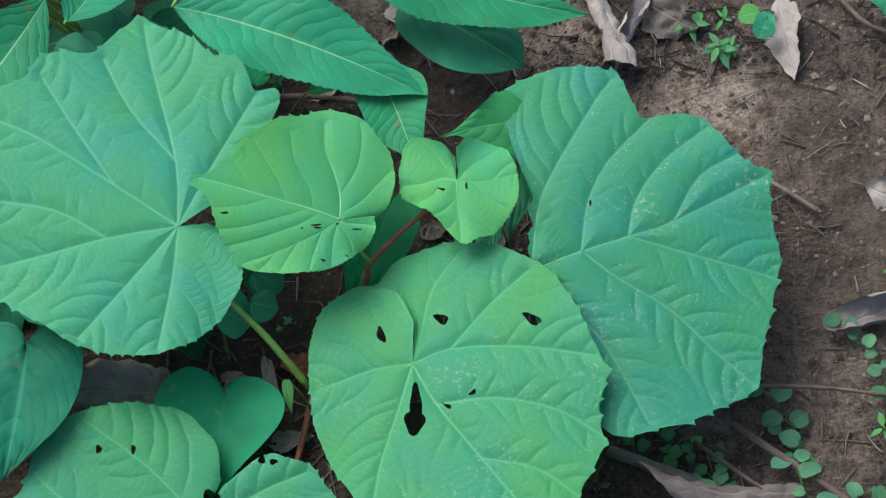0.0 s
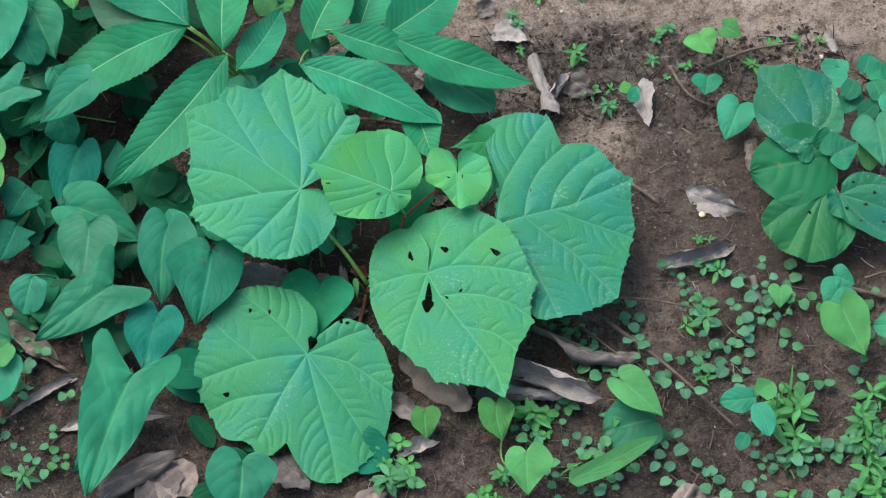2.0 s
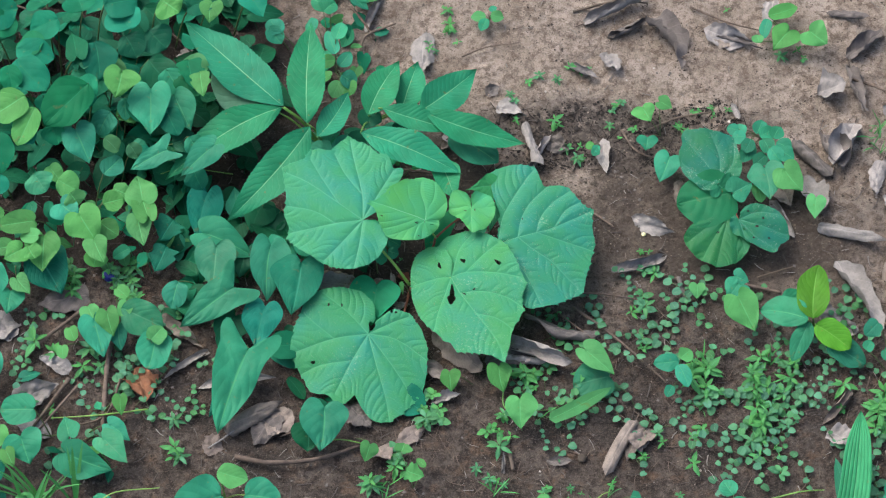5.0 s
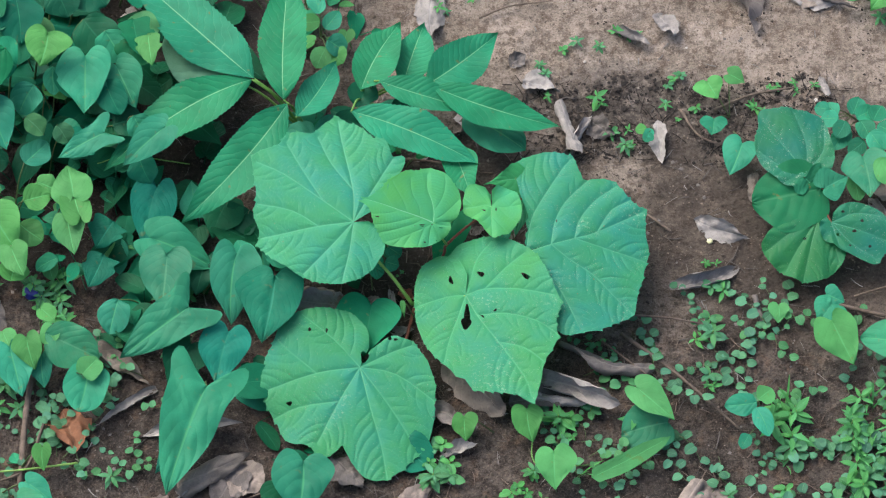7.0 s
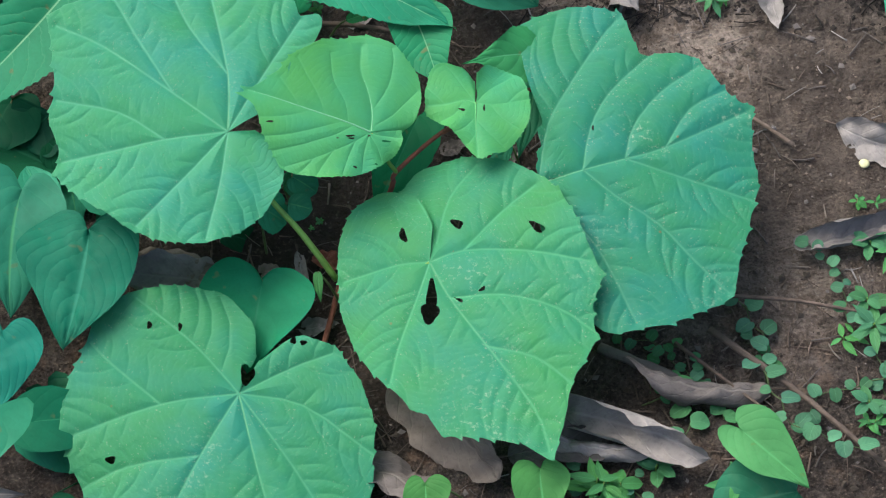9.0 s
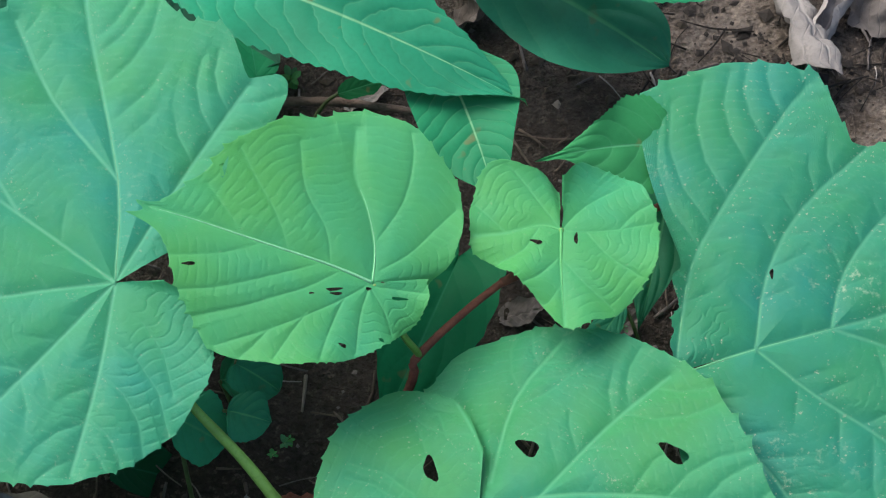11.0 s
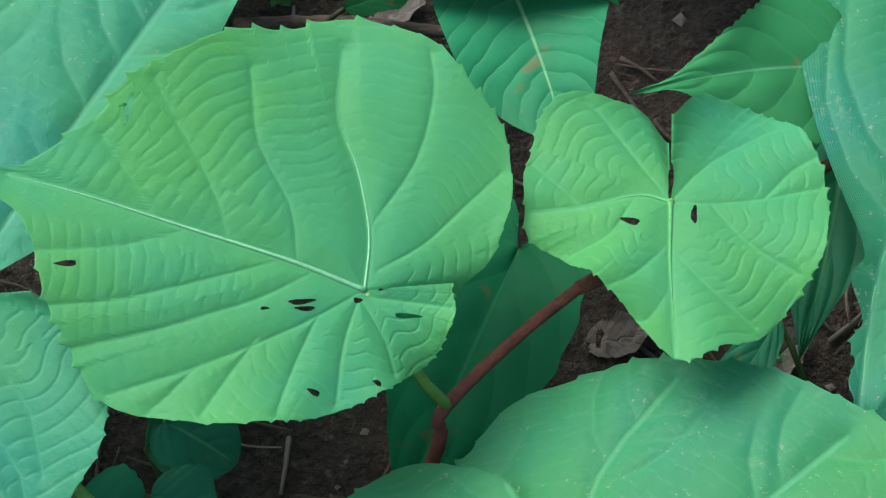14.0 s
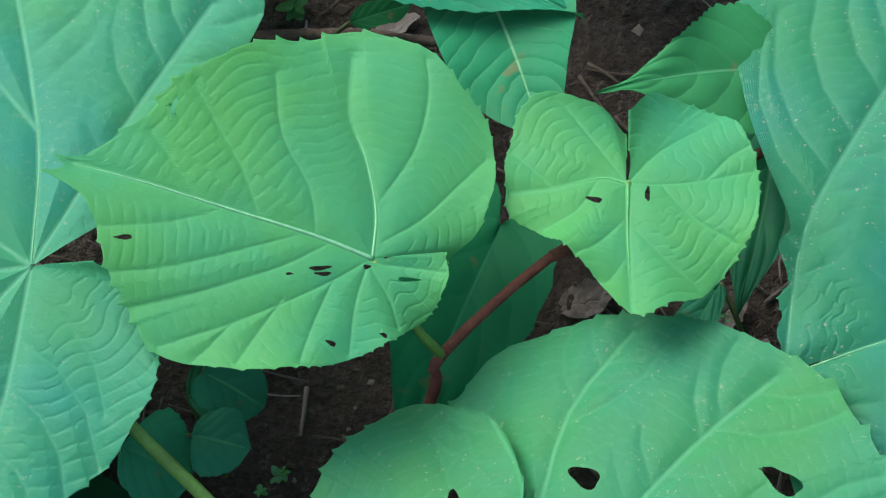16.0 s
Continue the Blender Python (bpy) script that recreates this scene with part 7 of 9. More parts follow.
plant = thing("heart_seedling", "small heart-leaved seedling on dark litter", "seedling", (0.3669, 0.2526, 0))
root = (0.3669, 0.2526, 0)
leaf(plant, "heart", (0.3794, 0.1904, 0.03), (0.3602, 0.1437, 0.03), 0.0499, "mid", (-0.14, -0.1), seed=173)
petiole(plant, (0.3715, 0.2297, -0.002), (0.3794, 0.1904, 0.03), 0.0008, "vine_stem")
leaf(plant, "heart", (0.3415, 0.2301, 0.03), (0.3388, 0.2053, 0.03), 0.0380, "mid", (0.04, -0.27), seed=174)
petiole(plant, root, (0.3415, 0.2301, 0.03), 0.0008, "vine_stem")
leaf(plant, "heart", (0.3347, 0.2926, 0.03), (0.3488, 0.2651, 0.03), 0.0432, "lime", (-0.02, -0.24), seed=175)
petiole(plant, root, (0.3347, 0.2926, 0.03), 0.0008, "vine_stem")
leaf(plant, "heart", (0.3648, 0.3052, 0.03), (0.3878, 0.2926, 0.03), 0.0304, "lime", (0.07, -0.15), seed=176, nl=10, nw=3)
petiole(plant, root, (0.3648, 0.3052, 0.03), 0.0008, "vine_stem")

plant = thing("yellow_sapling", "sapling with glossy yellow-green and bluish leaves", "sapling", (0.6149, -0.1415, 0))
root = (0.6149, -0.1415, 0)
leaf(plant, "oval", (0.6093, -0.149, 0.06), (0.6226, -0.0522, 0.08), 0.0570, "yellow", (-0.02, -0.25), seed=177)
petiole(plant, root, (0.6093, -0.149, 0.06), 0.0013, "green_stem")
leaf(plant, "oval", (0.6128, -0.1606, 0.06), (0.6706, -0.2016, 0.05), 0.0472, "yellow", (-0.06, -0.39), seed=178)
petiole(plant, root, (0.6128, -0.1606, 0.06), 0.0013, "green_stem")
leaf(plant, "oval", (0.6361, -0.1775, 0.04), (0.698, -0.2185, 0.03), 0.0457, "herb", (-0.12, -0.26), seed=179)
petiole(plant, root, (0.6361, -0.1775, 0.04), 0.0013, "green_stem")
leaf(plant, "oval", (0.601, -0.1513, 0.06), (0.5213, -0.1247, 0.05), 0.0536, "mid", (-0.04, -0.21), seed=180)
petiole(plant, root, (0.601, -0.1513, 0.06), 0.0013, "green_stem")
leaf(plant, "oval", (0.6039, -0.1504, 0.05), (0.5751, -0.217, 0.04), 0.0346, "herb", (0.12, -0.19), seed=181)
petiole(plant, root, (0.6039, -0.1504, 0.05), 0.0013, "green_stem")
leaf(plant, "oval", (0.5601, -0.0991, 0.04), (0.6035, -0.0932, 0.04), 0.0313, "mid", (-0.14, -0.35), seed=182)
petiole(plant, (0.5917, -0.1236, -0.002), (0.5601, -0.0991, 0.04), 0.0013, "green_stem")

plant = thing("pale_heart_weed", "weed with pale heart leaves beside twig", "weed", (0.4808, -0.0943, 0))
root = (0.4808, -0.0943, 0)
leaf(plant, "heart", (0.4817, -0.0553, 0.04), (0.506, -0.0672, 0.04), 0.0344, "mid", (-0.11, -0.19), seed=183)
petiole(plant, root, (0.4817, -0.0553, 0.04), 0.0008, "vine_stem")
leaf(plant, "heart", (0.4873, -0.0696, 0.04), (0.4677, -0.0979, 0.04), 0.0456, "herb", (-0.04, -0.23), seed=184)
petiole(plant, root, (0.4873, -0.0696, 0.04), 0.0008, "vine_stem")
leaf(plant, "heart", (0.4854, -0.1012, 0.05), (0.5144, -0.1612, 0.04), 0.0629, "lime", (0.13, -0.17), seed=185)
petiole(plant, root, (0.4854, -0.1012, 0.05), 0.0008, "vine_stem")
leaf(plant, "heart", (0.4188, -0.0606, 0.02), (0.4179, -0.0866, 0.02), 0.0289, "lime", (-0.01, -0.39), seed=186, nl=10, nw=3)
petiole(plant, (0.454, -0.0797, -0.002), (0.4188, -0.0606, 0.02), 0.0008, "vine_stem")

plant = thing("broad_grass", "broad pleated grass tuft with strap leaves", "grass", (0.6533, -0.5284, 0))
root = (0.6533, -0.5284, 0)
leaf(plant, "strap", (0.6397, -0.5599, 0.02), (0.6756, -0.3477, 0.11), 0.0514, "grass", (0, -0.2), seed=187, nl=30, nw=8, fold=0.25)
petiole(plant, root, (0.6397, -0.5599, 0.02), 0.0016, "green_stem")
leaf(plant, "strap", (0.6602, -0.5489, 0.02), (0.6334, -0.4031, 0.05), 0.0258, "herb", (-0.12, -0.32), seed=188, nl=10, nw=3)
petiole(plant, root, (0.6602, -0.5489, 0.02), 0.0016, "green_stem")
leaf(plant, "strap", (0.6806, -0.538, 0.02), (0.7124, -0.4877, 0.03), 0.0158, "grass", (-0.1, -0.24), seed=189, nl=30, nw=8, fold=0.25)
petiole(plant, root, (0.6806, -0.538, 0.02), 0.0016, "green_stem")

plant = thing("edge_weed", "bluish weed at the edge of damp soil", "weed", (0.7716, -0.2348, 0))
root = (0.7716, -0.2348, 0)
leaf(plant, "round", (0.7724, -0.2155, 0.05), (0.7816, -0.3247, 0.04), 0.0946, "mid", (0.14, -0.23), seed=190, nl=36, nw=8)
petiole(plant, root, (0.7724, -0.2155, 0.05), 0.0009, "vine_stem")
leaf(plant, "round", (0.7139, -0.4633, 0.03), (0.7695, -0.4678, 0.03), 0.0459, "mid", (0.06, -0.17), seed=191)
petiole(plant, (0.7237, -0.4245, -0.002), (0.7139, -0.4633, 0.03), 0.0009, "vine_stem")
leaf(plant, "round", (0.7216, -0.146, 0.04), (0.6998, -0.1694, 0.04), 0.0306, "herb", (-0.05, -0.38), seed=192)
petiole(plant, (0.7413, -0.1809, -0.002), (0.7216, -0.146, 0.04), 0.0009, "vine_stem")
leaf(plant, "round", (0.7465, -0.1577, 0.04), (0.7717, -0.1636, 0.04), 0.0291, "herb", (0.01, -0.36), seed=193, nl=10, nw=3)
petiole(plant, (0.7589, -0.1958, -0.002), (0.7465, -0.1577, 0.04), 0.0009, "vine_stem")
leaf(plant, "round", (0.7593, -0.1984, 0.04), (0.7812, -0.1752, 0.04), 0.0306, "herb", (-0.12, -0.35), seed=194)
petiole(plant, root, (0.7593, -0.1984, 0.04), 0.0009, "vine_stem")
leaf(plant, "round", (0.7287, -0.1984, 0.04), (0.7477, -0.2216, 0.04), 0.0276, "herb", (0.03, -0.23), seed=195, nl=10, nw=3)
petiole(plant, root, (0.7287, -0.1984, 0.04), 0.0009, "vine_stem")
leaf(plant, "round", (0.6995, -0.193, 0.03), (0.7107, -0.1756, 0.03), 0.0203, "herb", (0.05, -0.19), seed=196, nl=10, nw=3)
petiole(plant, (0.7341, -0.2131, -0.002), (0.6995, -0.193, 0.03), 0.0009, "vine_stem")

plant = thing("lime_seedling", "lime-green heart-leaved seedling on damp soil", "seedling", (0.2511, -0.2116, 0))
root = (0.2511, -0.2116, 0)
leaf(plant, "heart", (0.2231, -0.2039, 0.05), (0.2709, -0.2477, 0.05), 0.0437, "lime", (0.08, -0.33), seed=197)
petiole(plant, root, (0.2231, -0.2039, 0.05), 0.0008, "vine_stem")
leaf(plant, "round", (0.2651, -0.2397, 0.02), (0.2037, -0.257, 0.02), 0.0676, "olive", (-0.02, -0.37), seed=198)
petiole(plant, root, (0.2651, -0.2397, 0.02), 0.0008, "vine_stem")
leaf(plant, "strap", (0.1622, -0.3211, 0.02), (0.2662, -0.2752, 0.05), 0.0242, "lime", (0.13, -0.39), seed=199, nl=10, nw=3)
petiole(plant, (0.1874, -0.29, -0.002), (0.1622, -0.3211, 0.02), 0.0008, "vine_stem")

plant = thing("lime_seedling", "lime-green heart-leaved seedling beside dead leaf", "seedling", (0.0667, -0.2464, 0))
root = (0.0667, -0.2464, 0)
leaf(plant, "heart", (0.0786, -0.2308, 0.04), (0.0866, -0.2738, 0.03), 0.0431, "lime", (0.12, -0.35), seed=200)
petiole(plant, root, (0.0786, -0.2308, 0.04), 0.0008, "vine_stem")
leaf(plant, "heart", (-0.0047, -0.2424, 0.04), (-0.0026, -0.2738, 0.03), 0.0347, "lime", (-0.12, -0.12), seed=201)
petiole(plant, (0.0353, -0.2446, -0.002), (-0.0047, -0.2424, 0.04), 0.0008, "vine_stem")

plant = thing("lime_seedling", "single lime heart leaf over small weeds", "seedling", (0.1169, -0.3324, 0))
root = (0.1169, -0.3324, 0)
leaf(plant, "heart", (0.1124, -0.2981, 0.05), (0.1141, -0.3473, 0.04), 0.0544, "lime", (-0.07, -0.31), seed=202)
petiole(plant, root, (0.1124, -0.2981, 0.05), 0.0008, "vine_stem")

plant = thing("pale_seedling", "light-green three-leaved seedling on soil", "seedling", (0.3885, -0.2348, 0))
root = (0.3885, -0.2348, 0)
leaf(plant, "oval", (0.3817, -0.2193, 0.04), (0.3389, -0.2239, 0.04), 0.0311, "mid", (-0.05, -0.3), seed=203)
petiole(plant, root, (0.3817, -0.2193, 0.04), 0.0008, "vine_stem")
leaf(plant, "oval", (0.3839, -0.2158, 0.04), (0.4028, -0.1985, 0.04), 0.0285, "lime", (0.14, -0.23), seed=204, nl=10, nw=3)
petiole(plant, root, (0.3839, -0.2158, 0.04), 0.0008, "vine_stem")
leaf(plant, "oval", (0.3795, -0.2274, 0.04), (0.3954, -0.2676, 0.04), 0.0265, "mid", (-0.04, -0.36), seed=205, nl=10, nw=3)
petiole(plant, root, (0.3795, -0.2274, 0.04), 0.0008, "vine_stem")
leaf(plant, "oval", (0.3708, -0.2623, 0.03), (0.36, -0.2829, 0.03), 0.0182, "mid", (0.04, -0.24), seed=206, nl=10, nw=3)
petiole(plant, root, (0.3708, -0.2623, 0.03), 0.0008, "vine_stem")

plant = thing("foot_seedling", "heart-leaved seedling low on damp soil", "seedling", (0.4552, -0.4952, 0))
root = (0.4552, -0.4952, 0)
leaf(plant, "heart", (0.458, -0.4838, 0.04), (0.467, -0.5311, 0.04), 0.0542, "mid", (0, -0.11), seed=207)
petiole(plant, root, (0.458, -0.4838, 0.04), 0.0008, "vine_stem")
leaf(plant, "oval", (0.4643, -0.4656, 0.03), (0.4474, -0.4377, 0.03), 0.0305, "mid", (0.06, -0.35), seed=208)
petiole(plant, root, (0.4643, -0.4656, 0.03), 0.0008, "vine_stem")

plant = thing("foot_seedling", "pale heart leaf beside white seed", "seedling", (0.0752, -0.5174, 0))
root = (0.0752, -0.5174, 0)
leaf(plant, "heart", (0.08, -0.4899, 0.03), (0.0629, -0.5263, 0.03), 0.0557, "olive", (0.05, -0.23), seed=209)
petiole(plant, root, (0.08, -0.4899, 0.03), 0.0008, "vine_stem")
leaf(plant, "heart", (0.14, -0.4744, 0.03), (0.1565, -0.5054, 0.03), 0.0421, "lime", (-0.06, -0.15), seed=210)
petiole(plant, (0.1066, -0.4965, -0.002), (0.14, -0.4744, 0.03), 0.0008, "vine_stem")
leaf(plant, "lobed", (0.2952, -0.4628, 0.02), (0.313, -0.4695, 0.02), 0.0231, "mid", (-0.02, -0.14), seed=211, nl=10, nw=3)
petiole(plant, (0.2564, -0.4725, -0.002), (0.2952, -0.4628, 0.02), 0.0008, "vine_stem")

plant = thing("foot_seedling", "small lobed light-green leaf on soil", "seedling", (-0.0649, -0.4396, 0))
root = (-0.0649, -0.4396, 0)
leaf(plant, "lobed", (-0.0767, -0.421, 0.03), (-0.0466, -0.4322, 0.03), 0.0342, "lime", (-0.01, -0.35), seed=212)
petiole(plant, root, (-0.0767, -0.421, 0.03), 0.0007, "vine_stem")
leaf(plant, "oval", (-0.0448, -0.4104, 0.02), (-0.0599, -0.3935, 0.02), 0.0122, "lime", (-0.06, -0.21), seed=213, nl=10, nw=3)
petiole(plant, root, (-0.0448, -0.4104, 0.02), 0.0007, "vine_stem")
leaf(plant, "round", (-0.085, -0.3873, 0.03), (-0.0801, -0.3704, 0.03), 0.0307, "lime", (-0.08, -0.16), seed=214)
petiole(plant, root, (-0.085, -0.3873, 0.03), 0.0007, "vine_stem")

plant = thing("sand_seedling", "bright heart-leaved seedling on sandy soil", "seedling", (0.5998, 0.4625, 0))
root = (0.5998, 0.4625, 0)
leaf(plant, "heart", (0.6024, 0.4555, 0.03), (0.5718, 0.4195, 0.03), 0.0514, "lime", (-0.11, -0.21), seed=215)
petiole(plant, root, (0.6024, 0.4555, 0.03), 0.0009, "vine_stem")
leaf(plant, "heart", (0.6367, 0.4489, 0.04), (0.6676, 0.4232, 0.04), 0.0579, "lime", (0.05, -0.21), seed=216)
petiole(plant, root, (0.6367, 0.4489, 0.04), 0.0009, "vine_stem")
leaf(plant, "oval", (0.5662, 0.4878, 0.03), (0.6212, 0.5099, 0.03), 0.0293, "lime", (-0.12, -0.31), seed=217, nl=10, nw=3)
petiole(plant, root, (0.5662, 0.4878, 0.03), 0.0009, "vine_stem")
leaf(plant, "oval", (0.5659, 0.4813, 0.03), (0.5556, 0.4426, 0.03), 0.0217, "mid", (-0.13, -0.14), seed=218, nl=10, nw=3)
petiole(plant, root, (0.5659, 0.4813, 0.03), 0.0009, "vine_stem")
leaf(plant, "oval", (0.5476, 0.4298, 0.03), (0.543, 0.4491, 0.03), 0.0218, "lime", (0.05, -0.39), seed=219, nl=10, nw=3)
petiole(plant, (0.5815, 0.451, -0.002), (0.5476, 0.4298, 0.03), 0.0009, "vine_stem")

plant = thing("sand_seedling", "small green seedling in dry sand", "seedling", (0.0654, 0.495, 0))
root = (0.0654, 0.495, 0)
leaf(plant, "oval", (0.0598, 0.4932, 0.02), (0.0328, 0.4932, 0.02), 0.0202, "lime", (0.13, -0.31), seed=220, nl=10, nw=3)
petiole(plant, root, (0.0598, 0.4932, 0.02), 0.0008, "vine_stem")
leaf(plant, "oval", (0.0685, 0.4958, 0.02), (0.0922, 0.4907, 0.02), 0.0223, "lime", (0.15, -0.38), seed=221, nl=10, nw=3)
petiole(plant, root, (0.0685, 0.4958, 0.02), 0.0008, "vine_stem")
leaf(plant, "oval", (0.0619, 0.4881, 0.02), (0.051, 0.4622, 0.02), 0.0195, "mid", (0.03, -0.26), seed=222, nl=10, nw=3)
petiole(plant, root, (0.0619, 0.4881, 0.02), 0.0008, "vine_stem")
leaf(plant, "oval", (0.0761, 0.5036, 0.02), (0.0686, 0.5166, 0.02), 0.0160, "mid", (0.08, -0.15), seed=223, nl=10, nw=3)
petiole(plant, root, (0.0761, 0.5036, 0.02), 0.0008, "vine_stem")

plant = thing("sand_seedling", "tiny seedlings on the sand's edge", "seedling", (0.2603, 0.2338, 0))
root = (0.2603, 0.2338, 0)
leaf(plant, "oval", (0.2488, 0.2214, 0.02), (0.2329, 0.2189, 0.02), 0.0164, "lime", (-0.07, -0.11), seed=224, nl=10, nw=3)
petiole(plant, root, (0.2488, 0.2214, 0.02), 0.0007, "vine_stem")
leaf(plant, "oval", (0.2529, 0.2152, 0.02), (0.2462, 0.1991, 0.02), 0.0169, "mid", (0.09, -0.33), seed=225, nl=10, nw=3)
petiole(plant, root, (0.2529, 0.2152, 0.02), 0.0007, "vine_stem")
leaf(plant, "oval", (0.2485, 0.2065, 0.02), (0.2572, 0.2214, 0.02), 0.0148, "mid", (0.12, -0.24), seed=226, nl=10, nw=3)
petiole(plant, root, (0.2485, 0.2065, 0.02), 0.0007, "vine_stem")


# ---------------- dead leaves ----------------
dead_leaf((0.128, 0.2768, 0.0073), (0.149, 0.1727, 0.0146), 0.0399, "litter", 1.6, 0)
dead_leaf((0.1344, 0.1766, 0.0082), (0.1753, 0.2548, 0.0165), 0.0314, "litter", 1.8, 1)
dead_leaf((0.1701, 0.2469, 0.0091), (0.2012, 0.2163, 0.0182), 0.0368, "litter_dark", 0.5, 2)
dead_leaf((0.2668, 0.2498, 0.0044), (0.2756, 0.1713, 0.0089), 0.0291, "litter", 0.4, 3)
dead_leaf((0.0782, 0.3094, 0.0075), (0.1313, 0.2971, 0.015), 0.0387, "litter", 0.6, 4)
dead_leaf((-0.046, 0.4728, 0.0119), (-0.052, 0.3725, 0.0237), 0.0509, "litter", 0.9, 5)
dead_leaf((-0.1299, 0.5492, 0.0066), (-0.1559, 0.4667, 0.0132), 0.0343, "litter", 1.6, 6)
dead_leaf((0.2045, 0.4082, 0.0082), (0.2604, 0.3722, 0.0165), 0.0322, "litter", 1.6, 7)
dead_leaf((0.2705, 0.4328, 0.0099), (0.2904, 0.3777, 0.0198), 0.0338, "litter", 0.8, 8)
dead_leaf((0.3497, 0.501, 0.0124), (0.4215, 0.4025, 0.0247), 0.0835, "litter_dark", 1.2, 9)
dead_leaf((0.235, 0.4898, 0.0097), (0.3547, 0.5379, 0.0194), 0.0457, "litter", 1.5, 10)
dead_leaf((0.2776, 0.4633, 0.0106), (0.3536, 0.5002, 0.0212), 0.0388, "litter_dark", 2.0, 11)
dead_leaf((0.4509, 0.4764, 0.0064), (0.5352, 0.4386, 0.0127), 0.0464, "litter", 0.7, 12)
dead_leaf((0.7043, 0.4189, 0.0115), (0.7732, 0.4757, 0.023), 0.0579, "litter_dark", 1.3, 13)
dead_leaf((0.6749, 0.5128, 0.0102), (0.7529, 0.4929, 0.0205), 0.0330, "litter_dark", 1.6, 14)
dead_leaf((0.6492, 0.3423, 0.0076), (0.7026, 0.3551, 0.0152), 0.0619, "litter", 0.7, 15)
dead_leaf((0.7099, 0.4019, 0.01), (0.7217, 0.2864, 0.0201), 0.0450, "litter_dark", 1.4, 16)
dead_leaf((0.6012, 0.2393, 0.0113), (0.6598, 0.1653, 0.0226), 0.0540, "litter_dark", 1.5, 17)
dead_leaf((0.6553, 0.2618, 0.0113), (0.6813, 0.1728, 0.0226), 0.0860, "litter_dark", 1.3, 18)
dead_leaf((0.7128, 0.283, 0.0115), (0.6741, 0.1762, 0.023), 0.0690, "litter", 1.2, 19)
dead_leaf((0.6039, 0.1646, 0.0118), (0.6455, 0.0937, 0.0236), 0.0562, "litter", 0.8, 20)
dead_leaf((0.5541, 0.1245, 0.007), (0.5958, 0.0436, 0.0139), 0.0363, "litter", 1.5, 21)
dead_leaf((0.5743, 0.1547, 0.0077), (0.5922, 0.1011, 0.0154), 0.0391, "litter_tan", 0.6, 22)
dead_leaf((0.3975, 0.1603, 0.0087), (0.3992, 0.0975, 0.0173), 0.0272, "litter_tan", 0.5, 23)
dead_leaf((0.3115, 0.0849, 0.0057), (0.3877, 0.0523, 0.0115), 0.0359, "litter", 0.7, 24)
dead_leaf((0.2733, -0.0258, 0.0093), (0.3713, 0.0047, 0.0186), 0.0379, "litter", 1.3, 25)
dead_leaf((0.6345, 0.0619, 0.0117), (0.752, 0.0212, 0.0234), 0.0410, "litter", 1.2, 26)
dead_leaf((0.6605, -0.002, 0.0096), (0.7399, -0.1345, 0.0192), 0.0638, "litter", 1.0, 27)
dead_leaf((0.7517, 0.1297, 0.0085), (0.8263, 0.0806, 0.017), 0.0383, "litter", 0.9, 28)
dead_leaf((0.7495, -0.0056, 0.0116), (0.7988, -0.1215, 0.0232), 0.0585, "litter_tan", 0.7, 29)
dead_leaf((0.6294, -0.1095, 0.006), (0.6743, -0.1246, 0.012), 0.0512, "litter", 0.5, 30)
dead_leaf((0.3074, -0.3161, 0.0104), (0.254, -0.4231, 0.0208), 0.0430, "litter_tan", 1.2, 31)
dead_leaf((0.3294, -0.3263, 0.0103), (0.2871, -0.3826, 0.0206), 0.0526, "litter_tan", 0.5, 32)
dead_leaf((0.6759, -0.2545, 0.0066), (0.621, -0.3198, 0.0132), 0.0310, "litter_tan", 1.5, 33)
dead_leaf((0.6309, -0.3331, 0.0081), (0.6709, -0.3633, 0.0161), 0.0436, "litter", 0.6, 34)
dead_leaf((0.0855, -0.1628, 0.0131), (0.2096, -0.2003, 0.0262), 0.0543, "litter", 1.4, 35)
dead_leaf((0.0895, -0.1919, 0.0066), (0.1793, -0.2025, 0.0132), 0.0334, "litter", 1.6, 36)
dead_leaf((-0.0641, -0.1964, 0.0063), (0.0055, -0.2588, 0.0126), 0.0494, "litter_dark", 0.2, 37)
dead_leaf((-0.1621, -0.0542, 0.0088), (-0.2407, -0.0473, 0.0176), 0.0372, "litter", 0.4, 38)
dead_leaf((-0.5031, -0.1224, 0.008), (-0.4206, -0.1737, 0.0159), 0.0439, "litter_tan", 1.1, 39)
dead_leaf((-0.6228, -0.0758, 0.0091), (-0.7101, -0.1046, 0.0183), 0.0608, "litter_dark", 0.6, 40)
dead_leaf((-0.8063, -0.1427, 0.0106), (-0.7383, -0.1274, 0.0212), 0.0613, "litter", 0.5, 41)
dead_leaf((-0.5403, -0.2132, 0.0073), (-0.5184, -0.284, 0.0146), 0.0589, "litter_red", 0.6, 42)
dead_leaf((-0.7462, -0.2875, 0.0082), (-0.6686, -0.2436, 0.0165), 0.0465, "litter", 0.6, 43)
dead_leaf((-0.6719, -0.3428, 0.0092), (-0.7327, -0.3249, 0.0185), 0.0365, "litter", 0.5, 44)
dead_leaf((-0.6484, -0.2206, 0.0059), (-0.7004, -0.1947, 0.0118), 0.0321, "litter", 0.8, 45)
dead_leaf((-0.3829, -0.3366, 0.0104), (-0.2825, -0.2873, 0.0208), 0.0512, "litter_tan", 1.0, 46)
dead_leaf((-0.2888, -0.2972, 0.0092), (-0.3323, -0.3611, 0.0183), 0.0551, "litter_dark", 0.3, 47)
dead_leaf((-0.1775, -0.2838, 0.0054), (-0.1362, -0.3277, 0.0108), 0.0471, "litter_dark", 0.4, 48)
